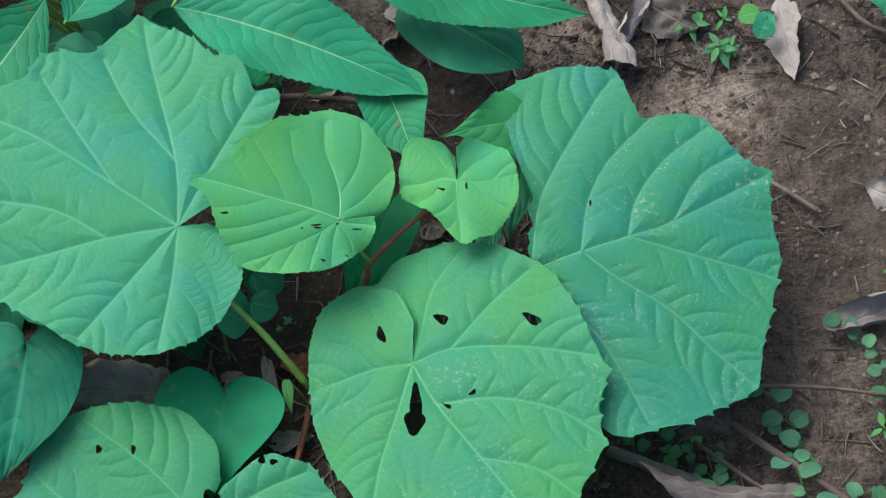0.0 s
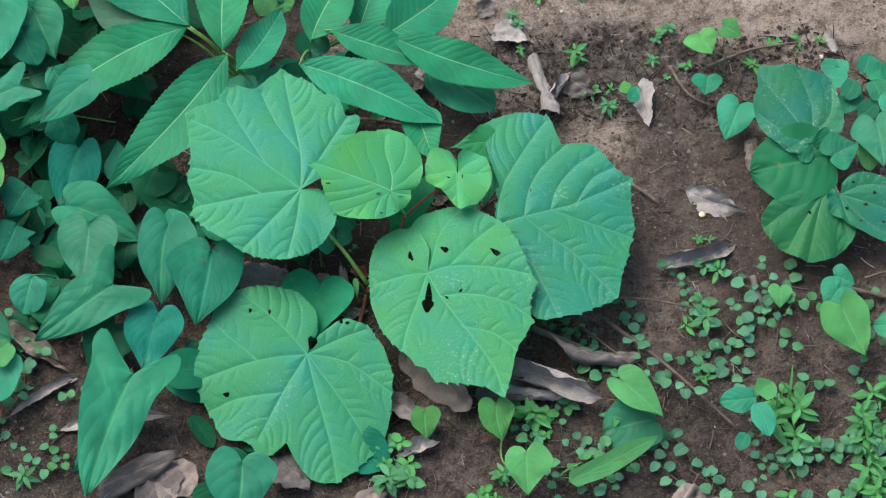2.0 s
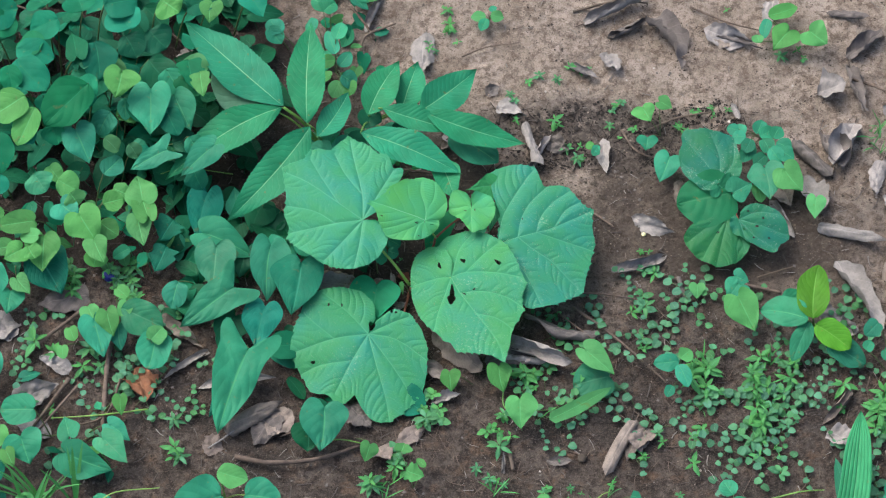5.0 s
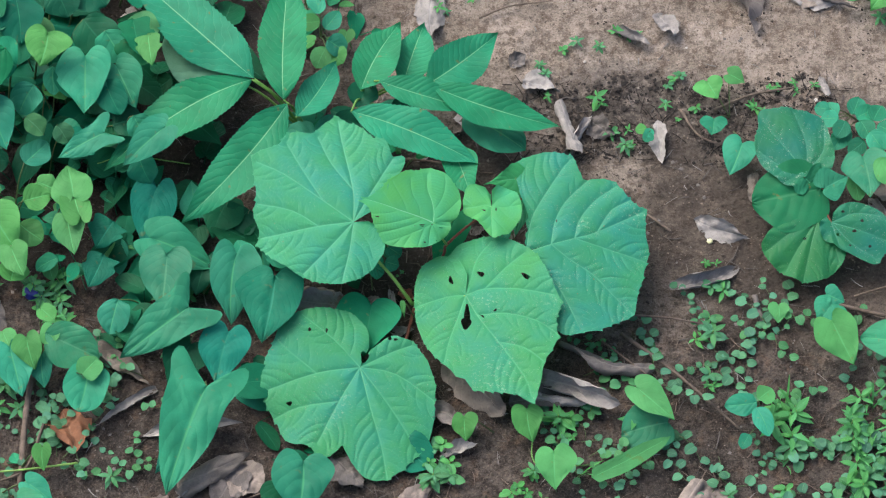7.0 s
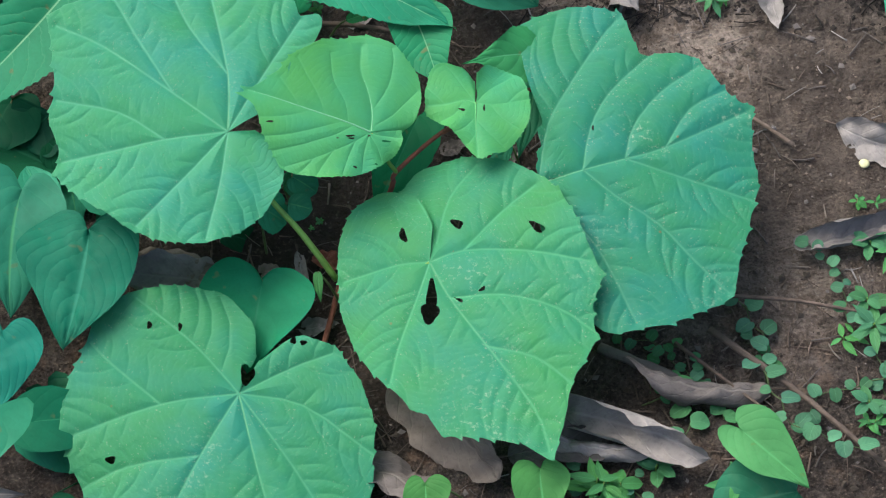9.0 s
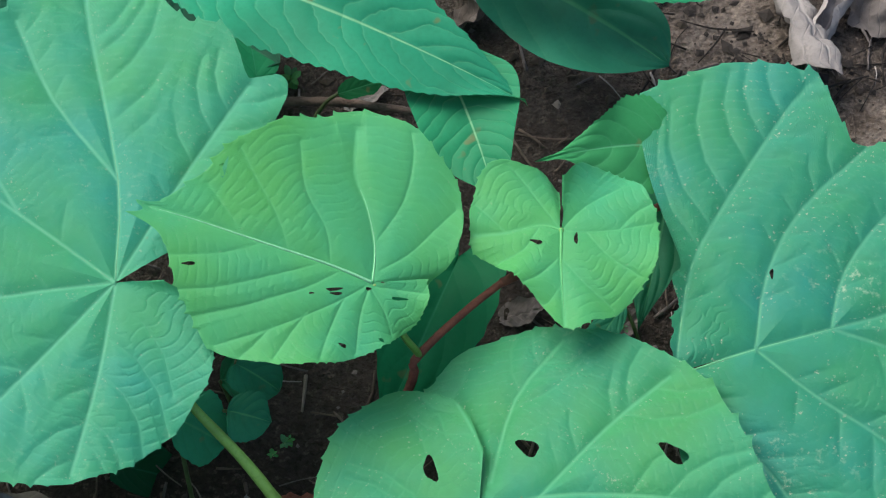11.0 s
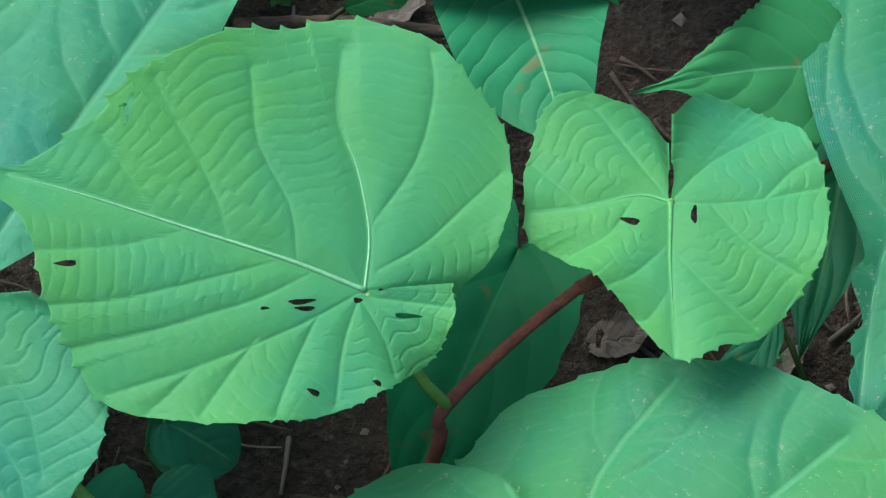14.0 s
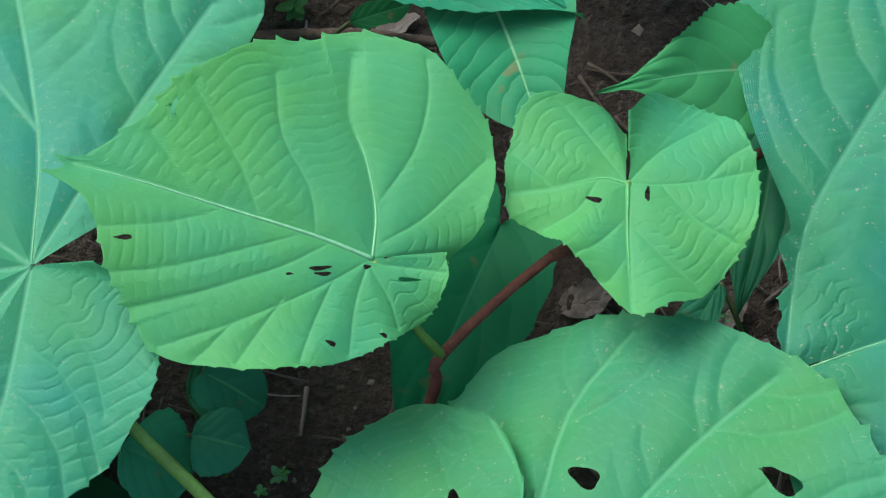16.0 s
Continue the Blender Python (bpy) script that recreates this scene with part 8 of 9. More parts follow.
dead_leaf((-0.0936, -0.3581, 0.0058), (-0.0452, -0.319, 0.0116), 0.0289, "litter_tan", 0.2, 49)
dead_leaf((-0.1258, -0.3602, 0.01), (-0.1031, -0.3935, 0.02), 0.0481, "litter_tan", 0.5, 50)
dead_leaf((-0.0372, -0.2795, 0.006), (0.0157, -0.2712, 0.012), 0.0286, "litter", 1.0, 51)
dead_leaf((-0.4787, 0.4375, 0.0086), (-0.4643, 0.4126, 0.0172), 0.0421, "litter", 0.8, 52)
dead_leaf((0.252, -0.1478, 0.0113), (0.1388, -0.154, 0.0226), 0.0385, "litter_dark", 1.4, 53)
dead_leaf((0.7767, 0.0216, 0.0062), (0.8162, 0.03, 0.0125), 0.0473, "litter", 0.6, 54)
dead_leaf((0.7563, 0.2041, 0.0079), (0.729, 0.1131, 0.0158), 0.0322, "litter", 0.8, 55)
dead_leaf((-0.1943, -0.4891, 0.0102), (-0.124, -0.5161, 0.0203), 0.0382, "litter_tan", 0.7, 56)
dead_leaf((0.8046, 0.2984, 0.007), (0.7621, 0.3128, 0.0141), 0.0453, "litter", 0.9, 57)
dead_leaf((-0.4147, -0.1805, 0.0071), (-0.4937, -0.2424, 0.0142), 0.0202, "litter", 1.0, 58)
dead_leaf((0.4645, 0.4692, 0.0095), (0.5535, 0.4242, 0.019), 0.0254, "litter_dark", 1.6, 59)
dead_leaf((0.3242, -0.3384, 0.005), (0.2931, -0.3603, 0.0101), 0.0401, "litter_tan", 0.4, 60)
dead_leaf((0.1566, -0.3868, 0.0067), (0.2017, -0.3879, 0.0134), 0.0187, "litter_dark", 0.8, 61)
dead_leaf((0.0838, -0.4103, 0.0088), (0.082, -0.3754, 0.0176), 0.0157, "litter", 1.6, 62)
dead_leaf((0.6544, -0.1216, 0.0065), (0.6937, -0.144, 0.013), 0.0372, "litter", 0.9, 63)
dead_leaf((0.4967, 0.3233, 0.0075), (0.507, 0.2745, 0.015), 0.0215, "litter", 1.2, 64)
dead_leaf((0.4591, 0.4696, 0.0088), (0.5006, 0.4406, 0.0176), 0.0282, "litter_tan", 0.6, 65)
dead_leaf((-0.4189, -0.3579, 0.0056), (-0.3829, -0.3664, 0.0111), 0.0417, "litter_tan", 0.5, 66)
dead_leaf((0.8055, 0.316, 0.0091), (0.8326, 0.2901, 0.0181), 0.0456, "litter_dark", 0.9, 67)
dead_leaf((0.581, 0.5411, 0.0089), (0.5694, 0.4895, 0.0179), 0.0330, "litter", 0.5, 68)
dead_leaf((-0.7513, -0.127, 0.0056), (-0.7846, -0.1594, 0.0111), 0.0433, "litter", 0.5, 69)
dead_leaf((-0.0134, 0.2607, 0.0071), (0.011, 0.225, 0.0142), 0.0273, "litter", 0.7, 70)
dead_leaf((-0.0208, 0.2282, 0.0092), (0.011, 0.2349, 0.0183), 0.0237, "litter_tan", 0.9, 71)
dead_leaf((0.0592, 0.3379, 0.0046), (0.0828, 0.3539, 0.0092), 0.0244, "litter_dark", 0.6, 72)
dead_leaf((0.0015, 0.2644, 0.0071), (0.0291, 0.255, 0.0142), 0.0216, "litter", 1.0, 73)
dead_leaf((0.0815, 0.1589, 0.0089), (0.09, 0.1782, 0.0178), 0.0217, "litter", 0.8, 74)
dead_leaf((0.0025, 0.0655, 0.0057), (0.0255, 0.0658, 0.0113), 0.0139, "litter_dark", 0.4, 76)
dead_leaf((0.0495, 0.0496, 0.0078), (0.0673, 0.0656, 0.0156), 0.0139, "litter_dark", 0.5, 77)
dead_leaf((-0.1055, -0.0243, 0.0045), (-0.0957, -0.0721, 0.009), 0.0140, "litter", 1.0, 81)
dead_leaf((-0.0941, -0.0253, 0.0063), (-0.0711, -0.042, 0.0125), 0.0184, "litter_red", 0.6, 82)
dead_leaf((-0.1028, -0.0908, 0.0084), (-0.0718, -0.0896, 0.0169), 0.0167, "litter", 0.8, 83)
dead_leaf((-0.1344, -0.042, 0.0042), (-0.1167, -0.0397, 0.0084), 0.0140, "litter_tan", 0.8, 84)
dead_leaf((-0.0280, -0.1410, 0.004), (0.0550, -0.2230, 0.008), 0.060, "litter_tan", 0.5, 90)
dead_leaf((0.0550, -0.2040, 0.004), (0.1380, -0.1930, 0.008), 0.040, "litter_dark", 0.6, 91)
dead_leaf((-0.2270, -0.0390, 0.004), (-0.1430, -0.0560, 0.008), 0.036, "litter_tan", 0.5, 93)
dead_leaf((-0.4310, -0.2530, 0.004), (-0.2970, -0.2330, 0.008), 0.030, "litter", 1.2, 94)
dead_leaf((-0.3170, -0.3030, 0.004), (-0.2640, -0.3290, 0.008), 0.055, "litter_tan", 0.3, 95)
dead_leaf((-0.071, 0.183, 0.007), (-0.048, 0.191, 0.012), 0.0125, "litter", 0.4, 85)


# ---------------- fallen twigs and runners ----------------
fallen_twig(((-0.108, 0.179, 0.004), (-0.071, 0.177, 0.006), (-0.033, 0.172, 0.004)), .0024, .0018, "twig")
fallen_twig(((0.1241, -0.112, 0.004), (0.1804, -0.1401, 0.006)), .0045, .004, "litter_dark")
fallen_twig(((0.2066, -0.1011, 0.012), (0.2826, -0.1635, 0.008), (0.3626, -0.2422, 0.003)), .0028, .0016, "twig")
fallen_twig(((0.2226, -0.0715, 0.01), (0.2741, -0.0774, 0.012), (0.3207, -0.0835, 0.006)), .0016, .0012, "twig")
fallen_twig(((-0.3626, -0.3832, 0.004), (-0.3065, -0.3975, 0.01), (-0.2261, -0.3917, 0.012), (-0.1562, -0.3623, 0.003)), .0050, .0030, "twig")
fallen_twig(((-0.5686, -0.1247, 0.012), (-0.5827, -0.1949, 0.012), (-0.5871, -0.3287, 0.004)), .0050, .0035, "twig")
fallen_twig(((-0.5603, -0.2401, 0.01), (-0.5827, -0.308, 0.008), (-0.643, -0.3282, 0.003)), .0022, .0014, "twig")
fallen_twig(((-0.732, -0.1928, 0.004), (-0.6822, -0.154, 0.012), (-0.6194, -0.0907, 0.004)), .0042, .0028, "twig")
fallen_twig(((-0.6477, -0.2369, 0.004), (-0.7036, -0.3287, 0.004)), .0042, .0022, "twig")
fallen_twig(((-0.6319, -0.248, 0.003), (-0.664, -0.2987, 0.012), (-0.6979, -0.3401, 0.004)), .0026, .0020, "twig")
fallen_twig(((0.503, -0.0515, 0.004), (0.5642, -0.0693, 0.006)), .0030, .0024, "twig")
fallen_twig(((-0.1642, 0.4212, 0.004), (-0.1558, 0.4546, 0.012), (-0.1023, 0.4884, 0.004)), .0034, .0020, "twig")
fallen_twig(((0.0166, 0.4168, 0.003), (0.0596, 0.4354, 0.006), (0.119, 0.4476, 0.003)), .0015, .0010, "twig")
fallen_twig(((-0.184, 0.5249, 0.004), (-0.1563, 0.4831, 0.008), (-0.1398, 0.4534, 0.004)), .003, .002, "twig")
fallen_twig(((0.2172, 0.5151, 0.003), (0.2987, 0.5339, 0.01), (0.3531, 0.5327, 0.004)), .0024, .0016, "twig")
fallen_twig(((0.4289, 0.5255, 0.003), (0.4923, 0.4896, 0.008), (0.5568, 0.4728, 0.004)), .0020, .0012, "twig")
fallen_twig(((0.2979, 0.2626, 0.004), (0.3231, 0.2164, 0.008), (0.3653, 0.2009, 0.003)), .0020, .0012, "twig")
fallen_twig(((0.3458, 0.2626, 0.004), (0.3992, 0.2839, 0.01), (0.4587, 0.3003, 0.004)), .0022, .0014, "twig")
fallen_twig(((0.3895, -0.0366, 0.003), (0.3984, -0.0842, 0.003)), .0040, .0030, "litter_dark")
fallen_twig(((0.5244, -0.0366, 0.003), (0.5874, -0.0168, 0.006)), .0016, .001, "twig")
fallen_twig(((-0.512, -0.2976, 0.01), (-0.5926, -0.309, 0.01), (-0.6743, -0.3111, 0.003)), .0016, .001, "green_stem")
fallen_twig(((-0.604, -0.4967, 0.003), (-0.5644, -0.4606, 0.02), (-0.4856, -0.4455, 0.012)), .0013, .001, "green_stem")
fallen_twig(((-0.2844, -0.4928, 0.004), (-0.1841, -0.4989, 0.012), (-0.0846, -0.4861, 0.004)), .0013, .001, "green_stem")
fallen_twig(((0.0963, -0.3736, 0.003), (0.101, -0.4074, 0.003)), .004, .003, "twig")
fallen_twig(((-0.2478, -0.3287, 0.004), (-0.2879, -0.3458, 0.004)), .002, .001, "twig")
fallen_twig(((-0.2248, -0.4745, 0.003), (-0.1344, -0.4994, 0.004)), .002, .001, "twig")
fallen_twig(((0.7636, 0.3193, 0.004), (0.8337, 0.2814, 0.004)), .003, .002, "twig")
fallen_twig(((0.2777, 0.0658, 0.003), (0.2363, 0.0957, 0.004), (0.1841, 0.1085, 0.003)), .002, .001, "twig")
fallen_twig(((0.5162, -0.4639, 0.004), (0.5754, -0.4551, 0.02), (0.6172, -0.4448, 0.006)), .0013, .001, "green_stem")
fallen_twig(((-0.5112, 0.4622, 0.02), (-0.4725, 0.4269, 0.015), (-0.4554, 0.3917, 0.01)), .002, .001, "twig")
fallen_twig(((-0.7159, 0.4814, 0.03), (-0.7821, 0.5073, 0.03)), .003, .002, "twig")
fallen_twig(((-0.3834, 0.1596, 0.02), (-0.4663, 0.1597, 0.04), (-0.5068, 0.1413, 0.05)), .0009, .0006, "green_stem")
fallen_twig(((0.7366, -0.1296, 0.004), (0.7782, -0.1165, 0.008), (0.8154, -0.106, 0.004)), .003, .002, "twig")
fallen_twig(((0.713, 0.37, 0.004), (0.7644, 0.3433, 0.01), (0.8005, 0.3129, 0.004)), .0025, .0018, "twig")
fallen_twig(((0.0872, -0.2364, 0.003), (0.0917, -0.2976, 0.01), (0.168, -0.294, 0.003)), .0010, .0008, "green_stem")
fallen_twig(((0.2154, -0.4856, 0.003), (0.2456, -0.4589, 0.012), (0.2612, -0.4471, 0.004)), .0011, .0008, "green_stem")
fallen_twig(((0.1809, -0.1079, 0.003), (0.2214, -0.1459, 0.008), (0.262, -0.1783, 0.003)), .0016, .001, "twig")
fallen_twig(((-0.2472, -0.3571, 0.004), (-0.1863, -0.3571, 0.015), (-0.136, -0.3628, 0.004)), .0013, .0010, "green_stem")
fallen_twig(((-0.4086, -0.368, 0.003), (-0.3788, -0.3468, 0.006), (-0.349, -0.3205, 0.01)), .0016, .0012, "litter")

# ---------------- scattered small plants ----------------
def share(mesh_ob, name, m, parent):
    """Another leaf on the same mesh."""
    ob = new(name, mesh_ob.data)
    ob.matrix_basis = m
    ob.parent = parent
    ob.matrix_parent_inverse = parent.matrix_basis.inverted()
    return ob


def seed_leaf(kind, material, length, width, seed):
    v, f, uv = blade(kind, length, width, 8, 3, droop=0.25, fold=0.15, wave=0.03, seed=seed)
    me = bpy.data.meshes.new("leaf")
    me.from_pydata(v, [], f)
    me.polygons.foreach_set("use_smooth", np.ones(len(me.polygons), dtype=bool))
    layer = me.uv_layers.new(name="UVMap")
    loops = np.zeros(len(me.loops), dtype=np.int32)
    me.loops.foreach_get("vertex_index", loops)
    layer.data.foreach_set("uv", np.asarray(uv, dtype=np.float32)[loops].ravel())
    me.materials.append(M[material])
    return me


def attach(parent, name, data, m):
    ob = new(name, data)
    ob.parent = parent
    ob.matrix_basis = m
    return ob


def creeping_seedling(seed, material, count, spread):
    """A thread-like runner with pairs of small round leaves."""
    rnd = random.Random(seed)
    ob = thing("creeping_weed", "low creeping weed with tiny round bluish-green leaves", "weed", group="creeping weeds")
    me = seed_leaf("round", material, 0.0108, 0.0103, seed)
    turn = rnd.uniform(0, 6.28)
    p, pts = Vector((0, 0, 0.002)), [Vector((0, 0, 0.0))]
    for k in range(count):
        turn += rnd.uniform(-0.7, 0.7)
        p = p + Vector((math.cos(turn), math.sin(turn), 0)) * spread / count
        p.z = 0.004 + rnd.uniform(0, 0.007)
        pts.append(p.copy())
        side = turn + (1 if k % 2 else -1) * rnd.uniform(0.8, 1.7)
        s = rnd.uniform(0.65, 1.25)
        attach(ob, "leaf", me, pose(p.x, p.y, p.z + 0.003, rnd.uniform(-14, 14), rnd.uniform(-22, 4), math.degrees(side)) @ Matrix.Diagonal((s, s, s, 1)))
    v, f = tube(pts, 0.0006, 0.0004, 4, 0, 2)
    st = mesh_object("stem", v, f, "vine_stem")
    st.parent = ob
    return ob


def star_seedling(seed, material, kind, leaves, size):
    """An upright seedling with leaflets spreading from a short stem."""
    rnd = random.Random(seed)
    ob = thing("leafy_seedling", "bright green seedling with narrow spreading leaves", "seedling", group="leafy seedlings")
    me = seed_leaf(kind, material, size, size * (0.36 if kind == "lance" else 0.6), seed)
    h = size * 0.8
    for k in range(leaves):
        a, up = k * 137.5 + rnd.uniform(-20, 20), h * (0.5 + 0.5 * k / leaves)
        s = rnd.uniform(0.6, 1.1) * (1 - 0.3 * k / leaves)
        attach(ob, "leaf", me, pose(0.001 * math.cos(radians(a)), 0.001 * math.sin(radians(a)), up, rnd.uniform(-12, 12), rnd.uniform(-30, 5), a) @ Matrix.Diagonal((s, s, s, 1)))
    v, f = tube([(0, 0, -0.004), (0.001, 0.0005, h * 0.5), (0, 0, h)], 0.0009, 0.0005, 5, 0, 2)
    st = mesh_object("stem", v, f, "green_stem")
    st.parent = ob
    return ob


def grass_tuft(seed, blades, height, width):
    rnd = random.Random(seed)
    ob = thing("grass_tuft", "small tuft of thin bright grass blades", "grass", group="grass tufts")
    me = seed_leaf("strap", "lime", height, width, seed)
    for k in range(blades):
        s = rnd.uniform(0.6, 1.1)
        attach(ob, "blade", me, pose(rnd.uniform(-0.006, 0.006), rnd.uniform(-0.006, 0.006), -0.002, rnd.uniform(-30, 30), rnd.uniform(-84, -48), rnd.uniform(0, 360)) @ Matrix.Diagonal((s, s, s, 1)))
    return ob


CREEP = [creeping_seedling(k, m, n, d) for k, (m, n, d) in enumerate((("creeper", 8, 0.10), ("creeper", 6, 0.09), ("creeper", 9, 0.14), ("weed", 4, 0.05), ("weed", 6, 0.07), ("creeper", 10, 0.11)))]
STAR = [star_seedling(20 + k, m, kind, n, s) for k, (m, kind, n, s) in enumerate((("lime", "lance", 7, 0.025), ("lime", "lance", 6, 0.030), ("lime", "oval", 5, 0.018), ("weed", "oval", 6, 0.017), ("weed", "lance", 8, 0.022), ("lime", "lance", 4, 0.016)))]
TUFT = [grass_tuft(40, 4, 0.055, 0.0035), grass_tuft(41, 5, 0.11, 0.0055), grass_tuft(42, 3, 0.04, 0.002)]
rnd = random.Random(11)
first_used = set()


def sow(kinds, x0, x1, y0, y1, count, small=0.75, large=1.25):
    """Sows count plants over a patch of soil."""
    for _ in range(count):
        ob = rnd.choice(kinds)
        for _ in range(12):
            x, y, s = rnd.uniform(x0, x1), rnd.uniform(y0, y1), rnd.uniform(small, large)
            if noise.noise(Vector((x * 13, y * 13, 5.5))) > 0.08:
                break
        m = pose(x, y, ground_height(x, y), rnd.uniform(-6, 6), rnd.uniform(-6, 6), rnd.uniform(0, 360))
        if ob.name not in first_used:
            first_used.add(ob.name)
            ob.matrix_basis = m
            ob.scale = (s, s, s)
        else:
            c = copy_thing(ob, m)
            c.scale = (s, s, s)


sow(CREEP, 0.396, 0.632, -0.484, -0.177, 32)
sow(CREEP, 0.221, 0.419, -0.183, -0.077, 12)
sow(CREEP, 0.056, 0.181, -0.327, -0.106, 12)
sow(CREEP, 0.624, 0.808, -0.327, -0.118, 14)
sow(CREEP, -0.669, -0.532, -0.327, -0.235, 12)
sow(CREEP, -0.420, -0.385, -0.300, -0.230, 2)
sow(CREEP, -0.479, -0.387, -0.191, -0.153, 5)
sow(CREEP, 0.407, 0.566, -0.153, -0.047, 6)
sow(CREEP, 0.209, 0.344, -0.281, -0.188, 6)
sow(CREEP, -0.777, -0.669, -0.235, -0.142, 4)
sow(CREEP, 0.615, 0.725, -0.506, -0.327, 12)
sow(STAR, 0.395, 0.682, -0.506, -0.188, 26)
sow(STAR, 0.118, 0.221, -0.258, -0.177, 8)
sow(STAR, 0.282, 0.335, -0.188, -0.142, 3)
sow(STAR, 0.046, 0.107, -0.372, -0.304, 7)
sow(STAR, -0.660, -0.536, -0.118, -0.017, 22)
sow(STAR, 0.649, 0.800, -0.417, -0.235, 18)
sow(STAR, -0.051, 0.046, -0.372, -0.235, 8)
sow(STAR, -0.636, -0.588, -0.217, -0.177, 4)
sow(STAR, -0.418, -0.368, -0.212, -0.106, 7)
sow(STAR, -0.096, -0.065, -0.473, -0.349, 4)
sow(STAR, 0.304, 0.359, -0.142, -0.023, 6)
sow(STAR, 0.402, 0.541, -0.304, -0.142, 10)
sow(STAR, -0.156, -0.125, -0.451, -0.417, 3)
sow(STAR, -0.507, -0.378, -0.047, 0.049, 8)
sow(STAR, -0.811, -0.675, -0.304, -0.094, 5)
sow(STAR, -0.472, -0.367, -0.406, -0.304, 4)
sow(STAR, 0.736, 0.817, -0.142, 0.025, 4)
sow(STAR, 0.080, 0.188, 0.271, 0.385, 8, 0.4, 0.75)
sow(STAR, 0.210, 0.243, 0.385, 0.437, 3, 0.4, 0.75)
sow(STAR, 0.271, 0.497, 0.246, 0.322, 14, 0.4, 0.75)
sow(STAR, 0.154, 0.229, 0.197, 0.253, 5, 0.4, 0.75)
sow(STAR, 0.287, 0.340, 0.001, 0.049, 2, 0.4, 0.75)
sow(STAR, -0.016, 0.125, 0.411, 0.528, 8, 0.4, 0.75)
sow(STAR, 0.393, 0.668, 0.411, 0.528, 5, 0.4, 0.75)
sow(STAR, 0.732, 0.829, 0.135, 0.197, 4, 0.4, 0.75)
sow(STAR, -0.091, -0.005, 0.398, 0.475, 4, 0.4, 0.75)
sow(STAR, 0.215, 0.382, -0.484, -0.292, 8, 0.4, 0.75)
sow(STAR, -0.035, 0.218, -0.506, -0.349, 10, 0.4, 0.75)
sow(STAR, 0.767, 0.845, 0.373, 0.450, 4, 0.4, 0.75)
sow(STAR[2:4], -0.093, -0.087, -0.000, 0.007, 2, 0.16, 0.26)
sow(STAR[2:4], -0.099, -0.095, 0.193, 0.198, 2, 0.4, 0.55)
sow(STAR[2:4], 0.056, 0.062, 0.054, 0.062, 1, 0.16, 0.26)
sow(STAR[2:4], -0.097, -0.091, -0.007, -0.000, 1, 0.16, 0.26)
sow(TUFT[1:2], -0.709, -0.623, -0.517, -0.417, 5)
sow(TUFT[::2], -0.127, -0.015, -0.506, -0.258, 3)
sow(TUFT[::2], 0.215, 0.277, -0.506, -0.440, 3)
sow(TUFT[::2], 0.401, 0.530, -0.327, -0.142, 5)
sow(TUFT[::2], 0.726, 0.773, 0.221, 0.297, 5)
sow(TUFT[::2], 0.065, 0.219, -0.484, -0.292, 2)
sow(TUFT[::2], 0.515, 0.734, -0.506, -0.188, 8)


# ---------------- undergrowth of the thicket: leaves too many to count one by one ----------------
def undergrowth(name, label, x0, x1, y0, y1, z0, z1, count, materials, seed, size=(0.03, 0.055)):
    rnd = random.Random(seed)
    for material in materials:
        verts, faces, uvs = [], [], []
        for k in range(count // len(materials)):
            x, y, z = rnd.uniform(x0, x1), rnd.uniform(y0, y1), rnd.uniform(z0, z1)
            L = rnd.uniform(*size)
            v, f, uv = blade(rnd.choice(("oval", "heart", "ovate", "oval")), L, L * rnd.uniform(0.55, 0.85), 10, 4, droop=rnd.uniform(0, 0.3), fold=0.15, wave=0.03, seed=k)
            m = pose(x, y, z, rnd.uniform(-22, 30), rnd.uniform(-10, 32), rnd.uniform(0, 360))
            n = len(verts)
            verts += [m @ Vector(p) for p in v]
            faces += [tuple(i + n for i in q) for q in f]
            uvs += uv
            p = m.translation
            tv, tf = tube([(p.x + rnd.uniform(-0.02, 0.02), p.y + rnd.uniform(-0.02, 0.02), -0.003), tuple(p)], 0.0008, 0.0006, 4, 0, 1)
            n = len(verts)
            verts += tv
            faces += [tuple(i + n for i in q) for q in tf]
            uvs += [(0.5, 0.4)] * len(tv)
        tagged(mesh_object(name, verts, faces, material, uv=uvs), label, "undergrowth", kind="stuff")


# mostly "dark" leaves: their colour stands in for shade between the upper leaves
undergrowth("undergrowth", "shade-darkened layer of green leaves under the shrub", -0.857, -0.517, 0.297, 0.606, .02, .07, 84, ("dark", "shrub", "dark", "dark"), 70, (0.04, 0.075))
undergrowth("undergrowth", "shade-darkened layer of green leaves under the shrub", -0.529, -0.321, 0.135, 0.606, .01, .05, 60, ("dark", "shrub", "dark", "dark"), 71, (0.04, 0.075))
undergrowth("undergrowth", "shade-darkened layer of green leaves under the shrub", -0.836, -0.478, 0.135, 0.297, .01, .05, 50, ("dark", "shrub", "dark", "dark"), 72, (0.04, 0.075))
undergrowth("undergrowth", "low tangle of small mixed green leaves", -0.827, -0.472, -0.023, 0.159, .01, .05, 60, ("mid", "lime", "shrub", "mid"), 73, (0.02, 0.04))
undergrowth("undergrowth", "shade-darkened layer of green leaves under the shrub", -0.478, -0.271, -0.188, 0.135, .005, .03, 44, ("shrub", "dark", "mid", "dark"), 74, (0.04, 0.075))
undergrowth("undergrowth", "shade-darkened layer of green leaves under the shrub", -0.239, -0.089, 0.135, 0.259, .005, .03, 22, ("shrub", "dark", "mid", "dark"), 75, (0.04, 0.075))
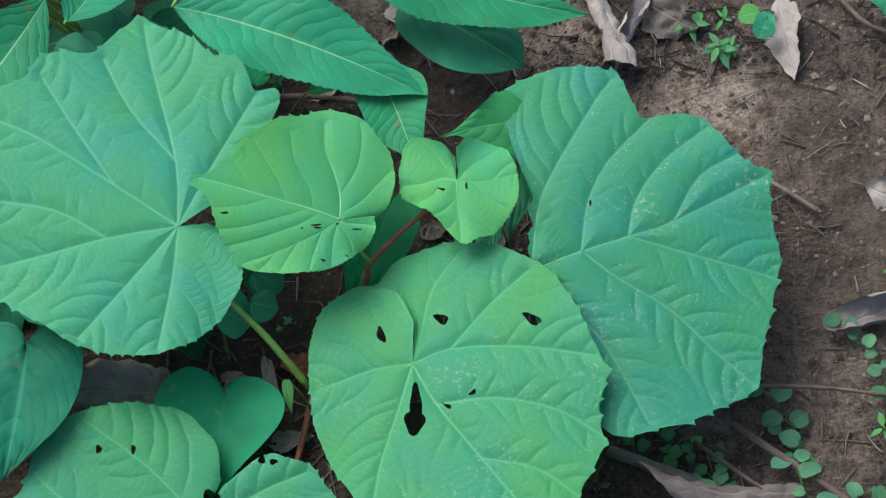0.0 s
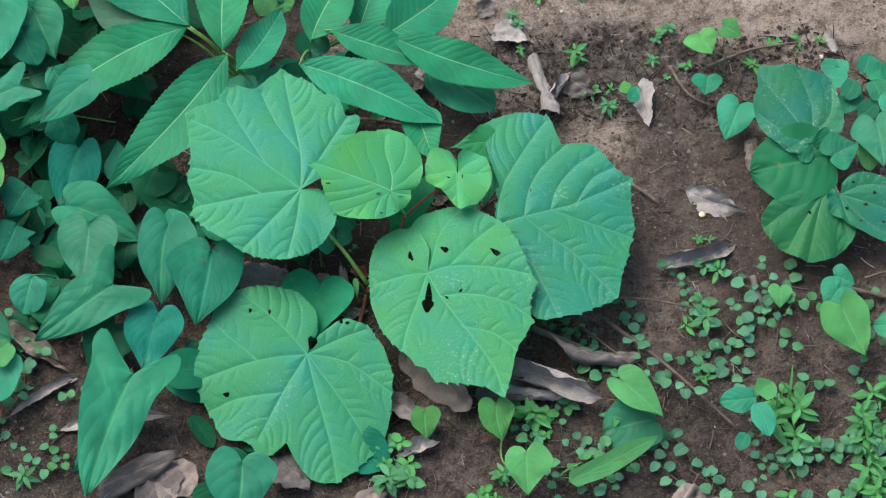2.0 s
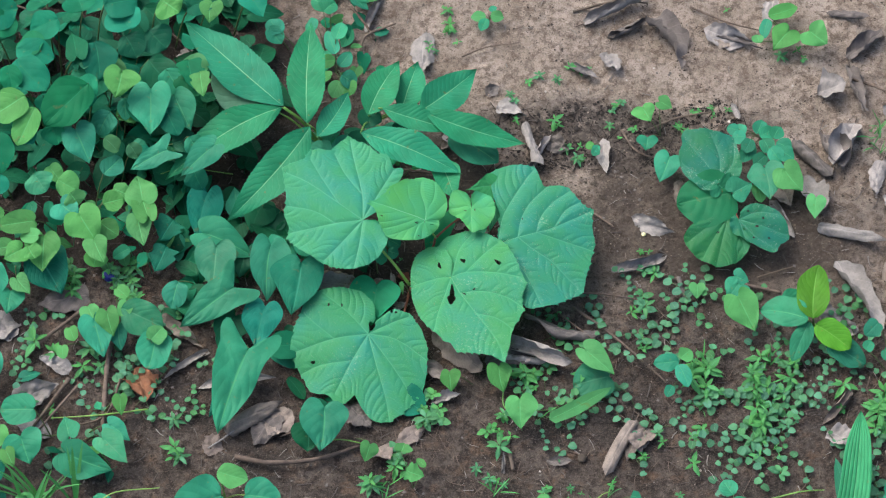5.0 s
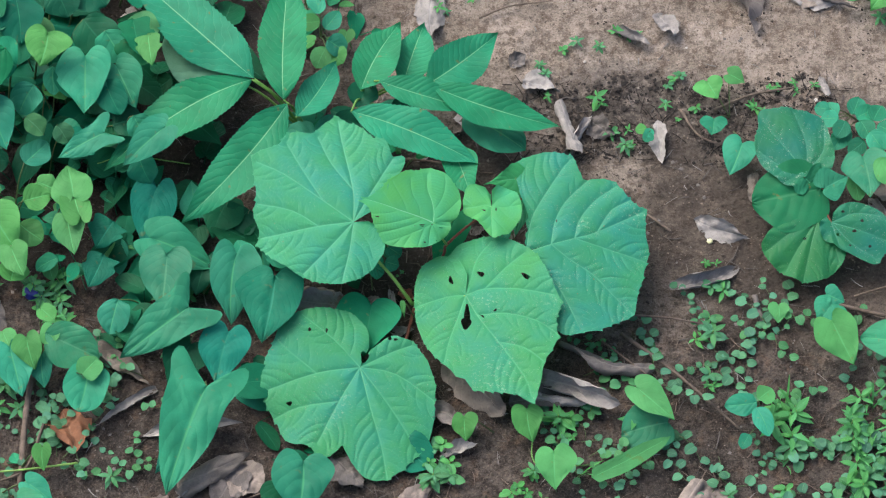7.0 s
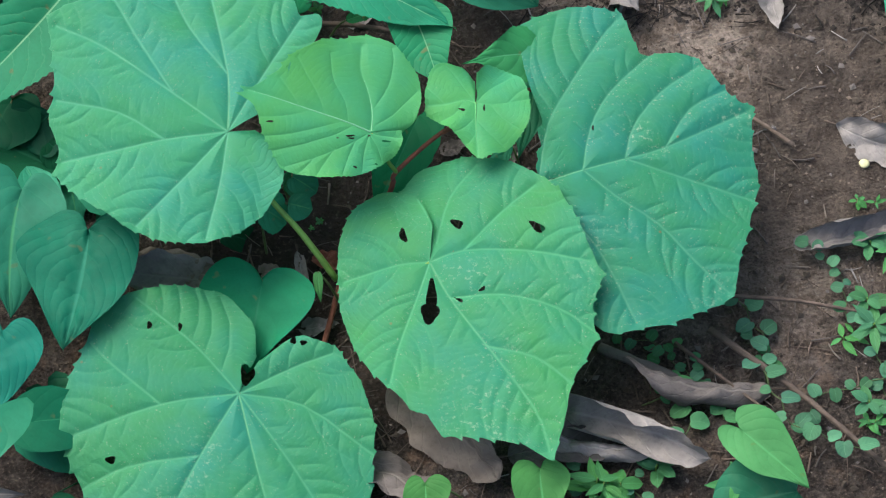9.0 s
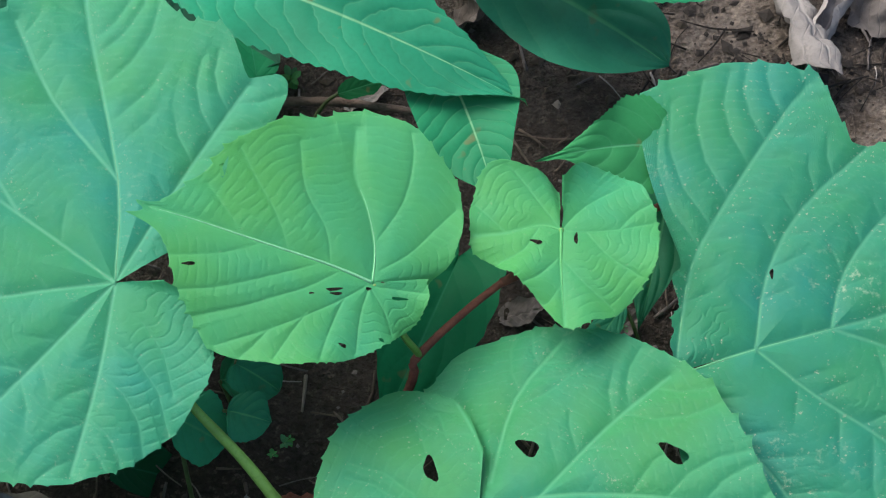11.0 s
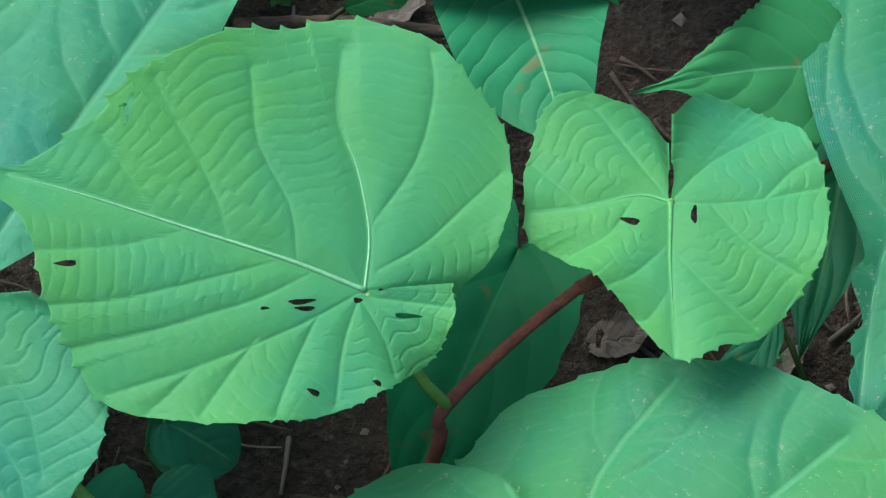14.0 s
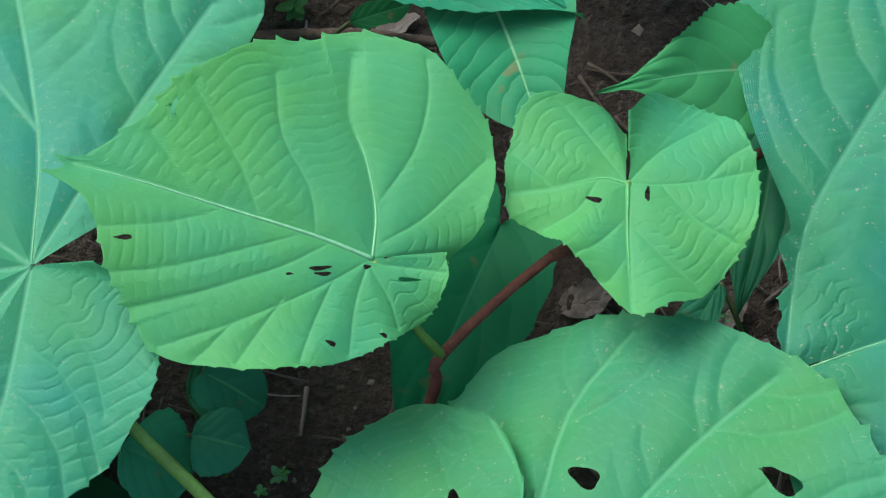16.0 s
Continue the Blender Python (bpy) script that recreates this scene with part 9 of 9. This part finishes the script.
undergrowth("undergrowth", "low tangle of small mixed green leaves", -0.245, -0.133, 0.322, 0.567, .005, .03, 34, ("mid", "lime", "shrub", "mid"), 76, (0.02, 0.04))
undergrowth("undergrowth", "low tangle of small mixed green leaves", -0.804, -0.524, -0.509, -0.188, .004, .02, 16, ("mid", "lime", "shrub", "mid"), 77, (0.02, 0.04))
undergrowth("undergrowth", "shade-darkened layer of green leaves under the shrub", -0.297, -0.150, -0.304, 0.030, .003, .012, 10, ("shrub", "dark", "mid", "dark"), 78, (0.04, 0.075))


# ---------------- crumbs, grit and shreds on the soil ----------------
def crumbs(name, label, material, x0, x1, y0, y1, count, small, large, seed, flat=0.7):
    rs = np.random.RandomState(seed)
    base = np.array([(1, 0, 0), (-1, 0, 0), (0, 1, 0), (0, -1, 0), (0, 0, 1), (0, 0, -1)], float)
    tri = ((0, 2, 4), (2, 1, 4), (1, 3, 4), (3, 0, 4), (2, 0, 5), (1, 2, 5), (3, 1, 5), (0, 3, 5))
    verts, faces = [], []
    for k in range(count):
        x, y = rs.uniform(x0, x1), rs.uniform(y0, y1)
        if noise.noise(Vector((x * 9, y * 9, seed))) < -0.12:
            continue
        if math.hypot((2 * x - x0 - x1) / (x1 - x0), (2 * y - y0 - y1) / (y1 - y0)) * (0.55 if count > 2500 else 1.0) + 0.5 * noise.noise(Vector((x * 14, y * 14, 2.0))) > 0.95:
            continue
        s = small + (large - small) * rs.rand() ** 3
        if math.hypot(x + 0.03, y) < 0.17:
            s = min(s, 0.0013)
        a = rs.uniform(0, 6.28)
        c, q = math.cos(a), math.sin(a)
        p = base * (1 + rs.uniform(-0.35, 0.35, (6, 1))) * (s * rs.uniform(0.7, 1.5), s, s * flat)
        z = ground_height(x, y) + s * 0.25
        n = len(verts)
        verts += [(x + c * u - q * v, y + q * u + c * v, z + w) for u, v, w in p]
        faces += [tuple(n + i for i in f) for f in tri]
    return tagged(mesh_object(name, verts, faces, material, smooth=False), label, "soil crumbs", kind="stuff")


crumbs("soil_crumbs", "dark crumbs of damp soil", "crumb", -0.95, 0.95, -0.6, 0.25, 14000, 0.0006, 0.0036, 1, 0.55)
crumbs("sand_grit", "sandy grit and crumbs on dry soil", "grit", 0.16, 0.95, 0.0, 0.66, 9000, 0.0004, 0.0016, 2, 0.5)
crumbs("litter_shreds", "shreds of rotted leaf and bark", "litter_dark", -0.95, 0.95, -0.6, 0.4, 1800, 0.0010, 0.0034, 3, 0.3)
crumbs("pale_crumbs", "dry pale crumbs on damp soil", "grit", -0.95, 0.95, -0.6, -0.15, 2400, 0.0005, 0.0016, 6, 0.5)
crumbs("sand_grit", "sandy grit beyond the saplings", "grit", -0.2, 0.16, 0.34, 0.66, 2400, 0.0005, 0.0022, 13, 0.5)
crumbs("dark_crumbs", "dark crumbs on dry sand", "crumb", 0.1, 0.95, 0.1, 0.66, 3000, 0.0006, 0.0026, 7)
crumbs("litter_shreds", "black rotted litter on the soil", "humus", 0.05, 0.56, 0.17, 0.33, 2200, 0.0008, 0.0042, 4, 0.35)
crumbs("straw_shreds", "pale straw shreds on the soil", "litter_tan", -0.95, 0.95, -0.6, 0.62, 600, 0.0008, 0.0024, 5, 0.3)


def rootlets(name, label, material, x0, x1, y0, y1, count, seed, long=0.03):
    """Fine twigs, rootlets and leaf stalks strewn over the soil."""
    rnd = random.Random(seed)
    verts, faces = [], []
    for _ in range(count):
        x, y, a, L = rnd.uniform(x0, x1), rnd.uniform(y0, y1), rnd.uniform(0, 6.28), rnd.uniform(0.3, 1.0) * long
        bend = rnd.uniform(-0.3, 0.3)
        pts = []
        for s in (-0.5, 0.0, 0.5):
            px, py = x + math.cos(a + bend * s) * L * s, y + math.sin(a + bend * s) * L * s
            pts.append((px, py, ground_height(px, py) + 0.0012 + rnd.uniform(0, 0.002)))
        r = rnd.uniform(0.0003, 0.0010)
        v, f = tube(pts, r, r * 0.6, 4, 0, 2)
        n = len(verts)
        verts += v
        faces += [tuple(i + n for i in q) for q in f]
    return tagged(mesh_object(name, verts, faces, material), label, "plant litter", kind="stuff")


rootlets("fine_litter", "fine dark rootlets and twig bits on soil", "litter_dark", -0.95, 0.95, -0.6, 0.3, 1100, 8)
rootlets("fine_litter", "pale straw and stalk bits on soil", "litter", -0.95, 0.95, -0.6, 0.62, 600, 9, 0.022)
rootlets("fine_litter", "brown rootlets and bark bits under broad leaves", "twig", -0.22, 0.30, -0.2, 0.16, 420, 14, 0.028)
rootlets("fine_litter", "pale leaf stalks under broad leaves", "litter_tan", -0.22, 0.30, -0.2, 0.16, 120, 15, 0.02)
rootlets("fine_litter", "black rotted stalks on dark soil", "humus", 0.05, 0.55, 0.18, 0.32, 260, 10)
rootlets("fine_litter", "tangled brown twig bits under weeds", "twig", -0.1, 0.75, -0.45, -0.05, 260, 12, 0.045)


# ---------------- single small things ----------------
def pebble(x, y, size, material, name="pebble", label="small pale pebble on soil", category="pebble"):
    bm = bmesh.new()
    bmesh.ops.create_icosphere(bm, subdivisions=2, radius=size)
    for v in bm.verts:
        v.co *= 1 + 0.22 * noise.noise(v.co * 180 + Vector((x * 50, y * 50, 0)))
        v.co.z *= 0.6
        v.co += Vector((x, y, ground_height(x, y) + size * 0.4))
    me = bpy.data.meshes.new(name)
    bm.to_mesh(me)
    bm.free()
    me.polygons.foreach_set("use_smooth", np.ones(len(me.polygons), dtype=bool))
    me.materials.append(M[material])
    return tagged(new(name, me), label, category)


pebble(0.332, 0.052, 0.0042, "seed", "seed", "pale yellow seed lying on soil", "seed")
pebble(0.045, -0.497, 0.006, "seed", "seed", "pale yellow seed lying on soil", "seed")
pebble(-0.696, -0.194, 0.006, "pebble")
pebble(-0.715, -0.177, 0.004, "pebble")
pebble(-0.682, -0.186, 0.006, "pebble")
pebble(0.415, 0.437, 0.003, "pebble")
pebble(0.311, 0.373, 0.002, "pebble")
pebble(0.166, 0.347, 0.0025, "pebble")
pebble(0.490, 0.284, 0.003, "pebble")
pebble(0.360, 0.398, 0.002, "pebble")
pebble(0.606, 0.360, 0.002, "pebble")
pebble(0.240, -0.258, 0.0025, "pebble")
pebble(0.533, -0.327, 0.003, "pebble")
pebble(-0.085, -0.484, 0.003, "pebble")
pebble(0.146, -0.406, 0.002, "pebble")
pebble(0.217, -0.383, 0.008, "crumb")
pebble(0.698, -0.440, 0.005, "crumb")


def bottle_cap(x, y):
    """A small blue plastic cap, half sunk: skirt with ridges, rounded rim."""
    n = 40
    rings = ((0.0118, -0.003), (0.0120, 0.006), (0.0114, 0.0082), (0.0100, 0.0090), (0.006, 0.0086), (0.0001, 0.0085))
    verts, faces = [], []
    for k, (r, z) in enumerate(rings):
        for i in range(n):
            a = 2 * math.pi * i / n
            q = r * (1 + (0.03 if i % 2 and k < 2 else 0))
            verts.append((q * math.cos(a), q * math.sin(a), z))
    for k in range(len(rings) - 1):
        for i in range(n):
            faces.append((k * n + i, k * n + (i + 1) % n, (k + 1) * n + (i + 1) % n, (k + 1) * n + i))
    ob = mesh_object("bottle_cap", verts, faces, "blue_cap")
    ob.matrix_basis = pose(x, y, ground_height(x, y) + 0.002, -14, 8, 0)
    return tagged(ob, "small blue plastic cap half hidden among weeds", "bottle cap")


bottle_cap(-0.589, -0.034)
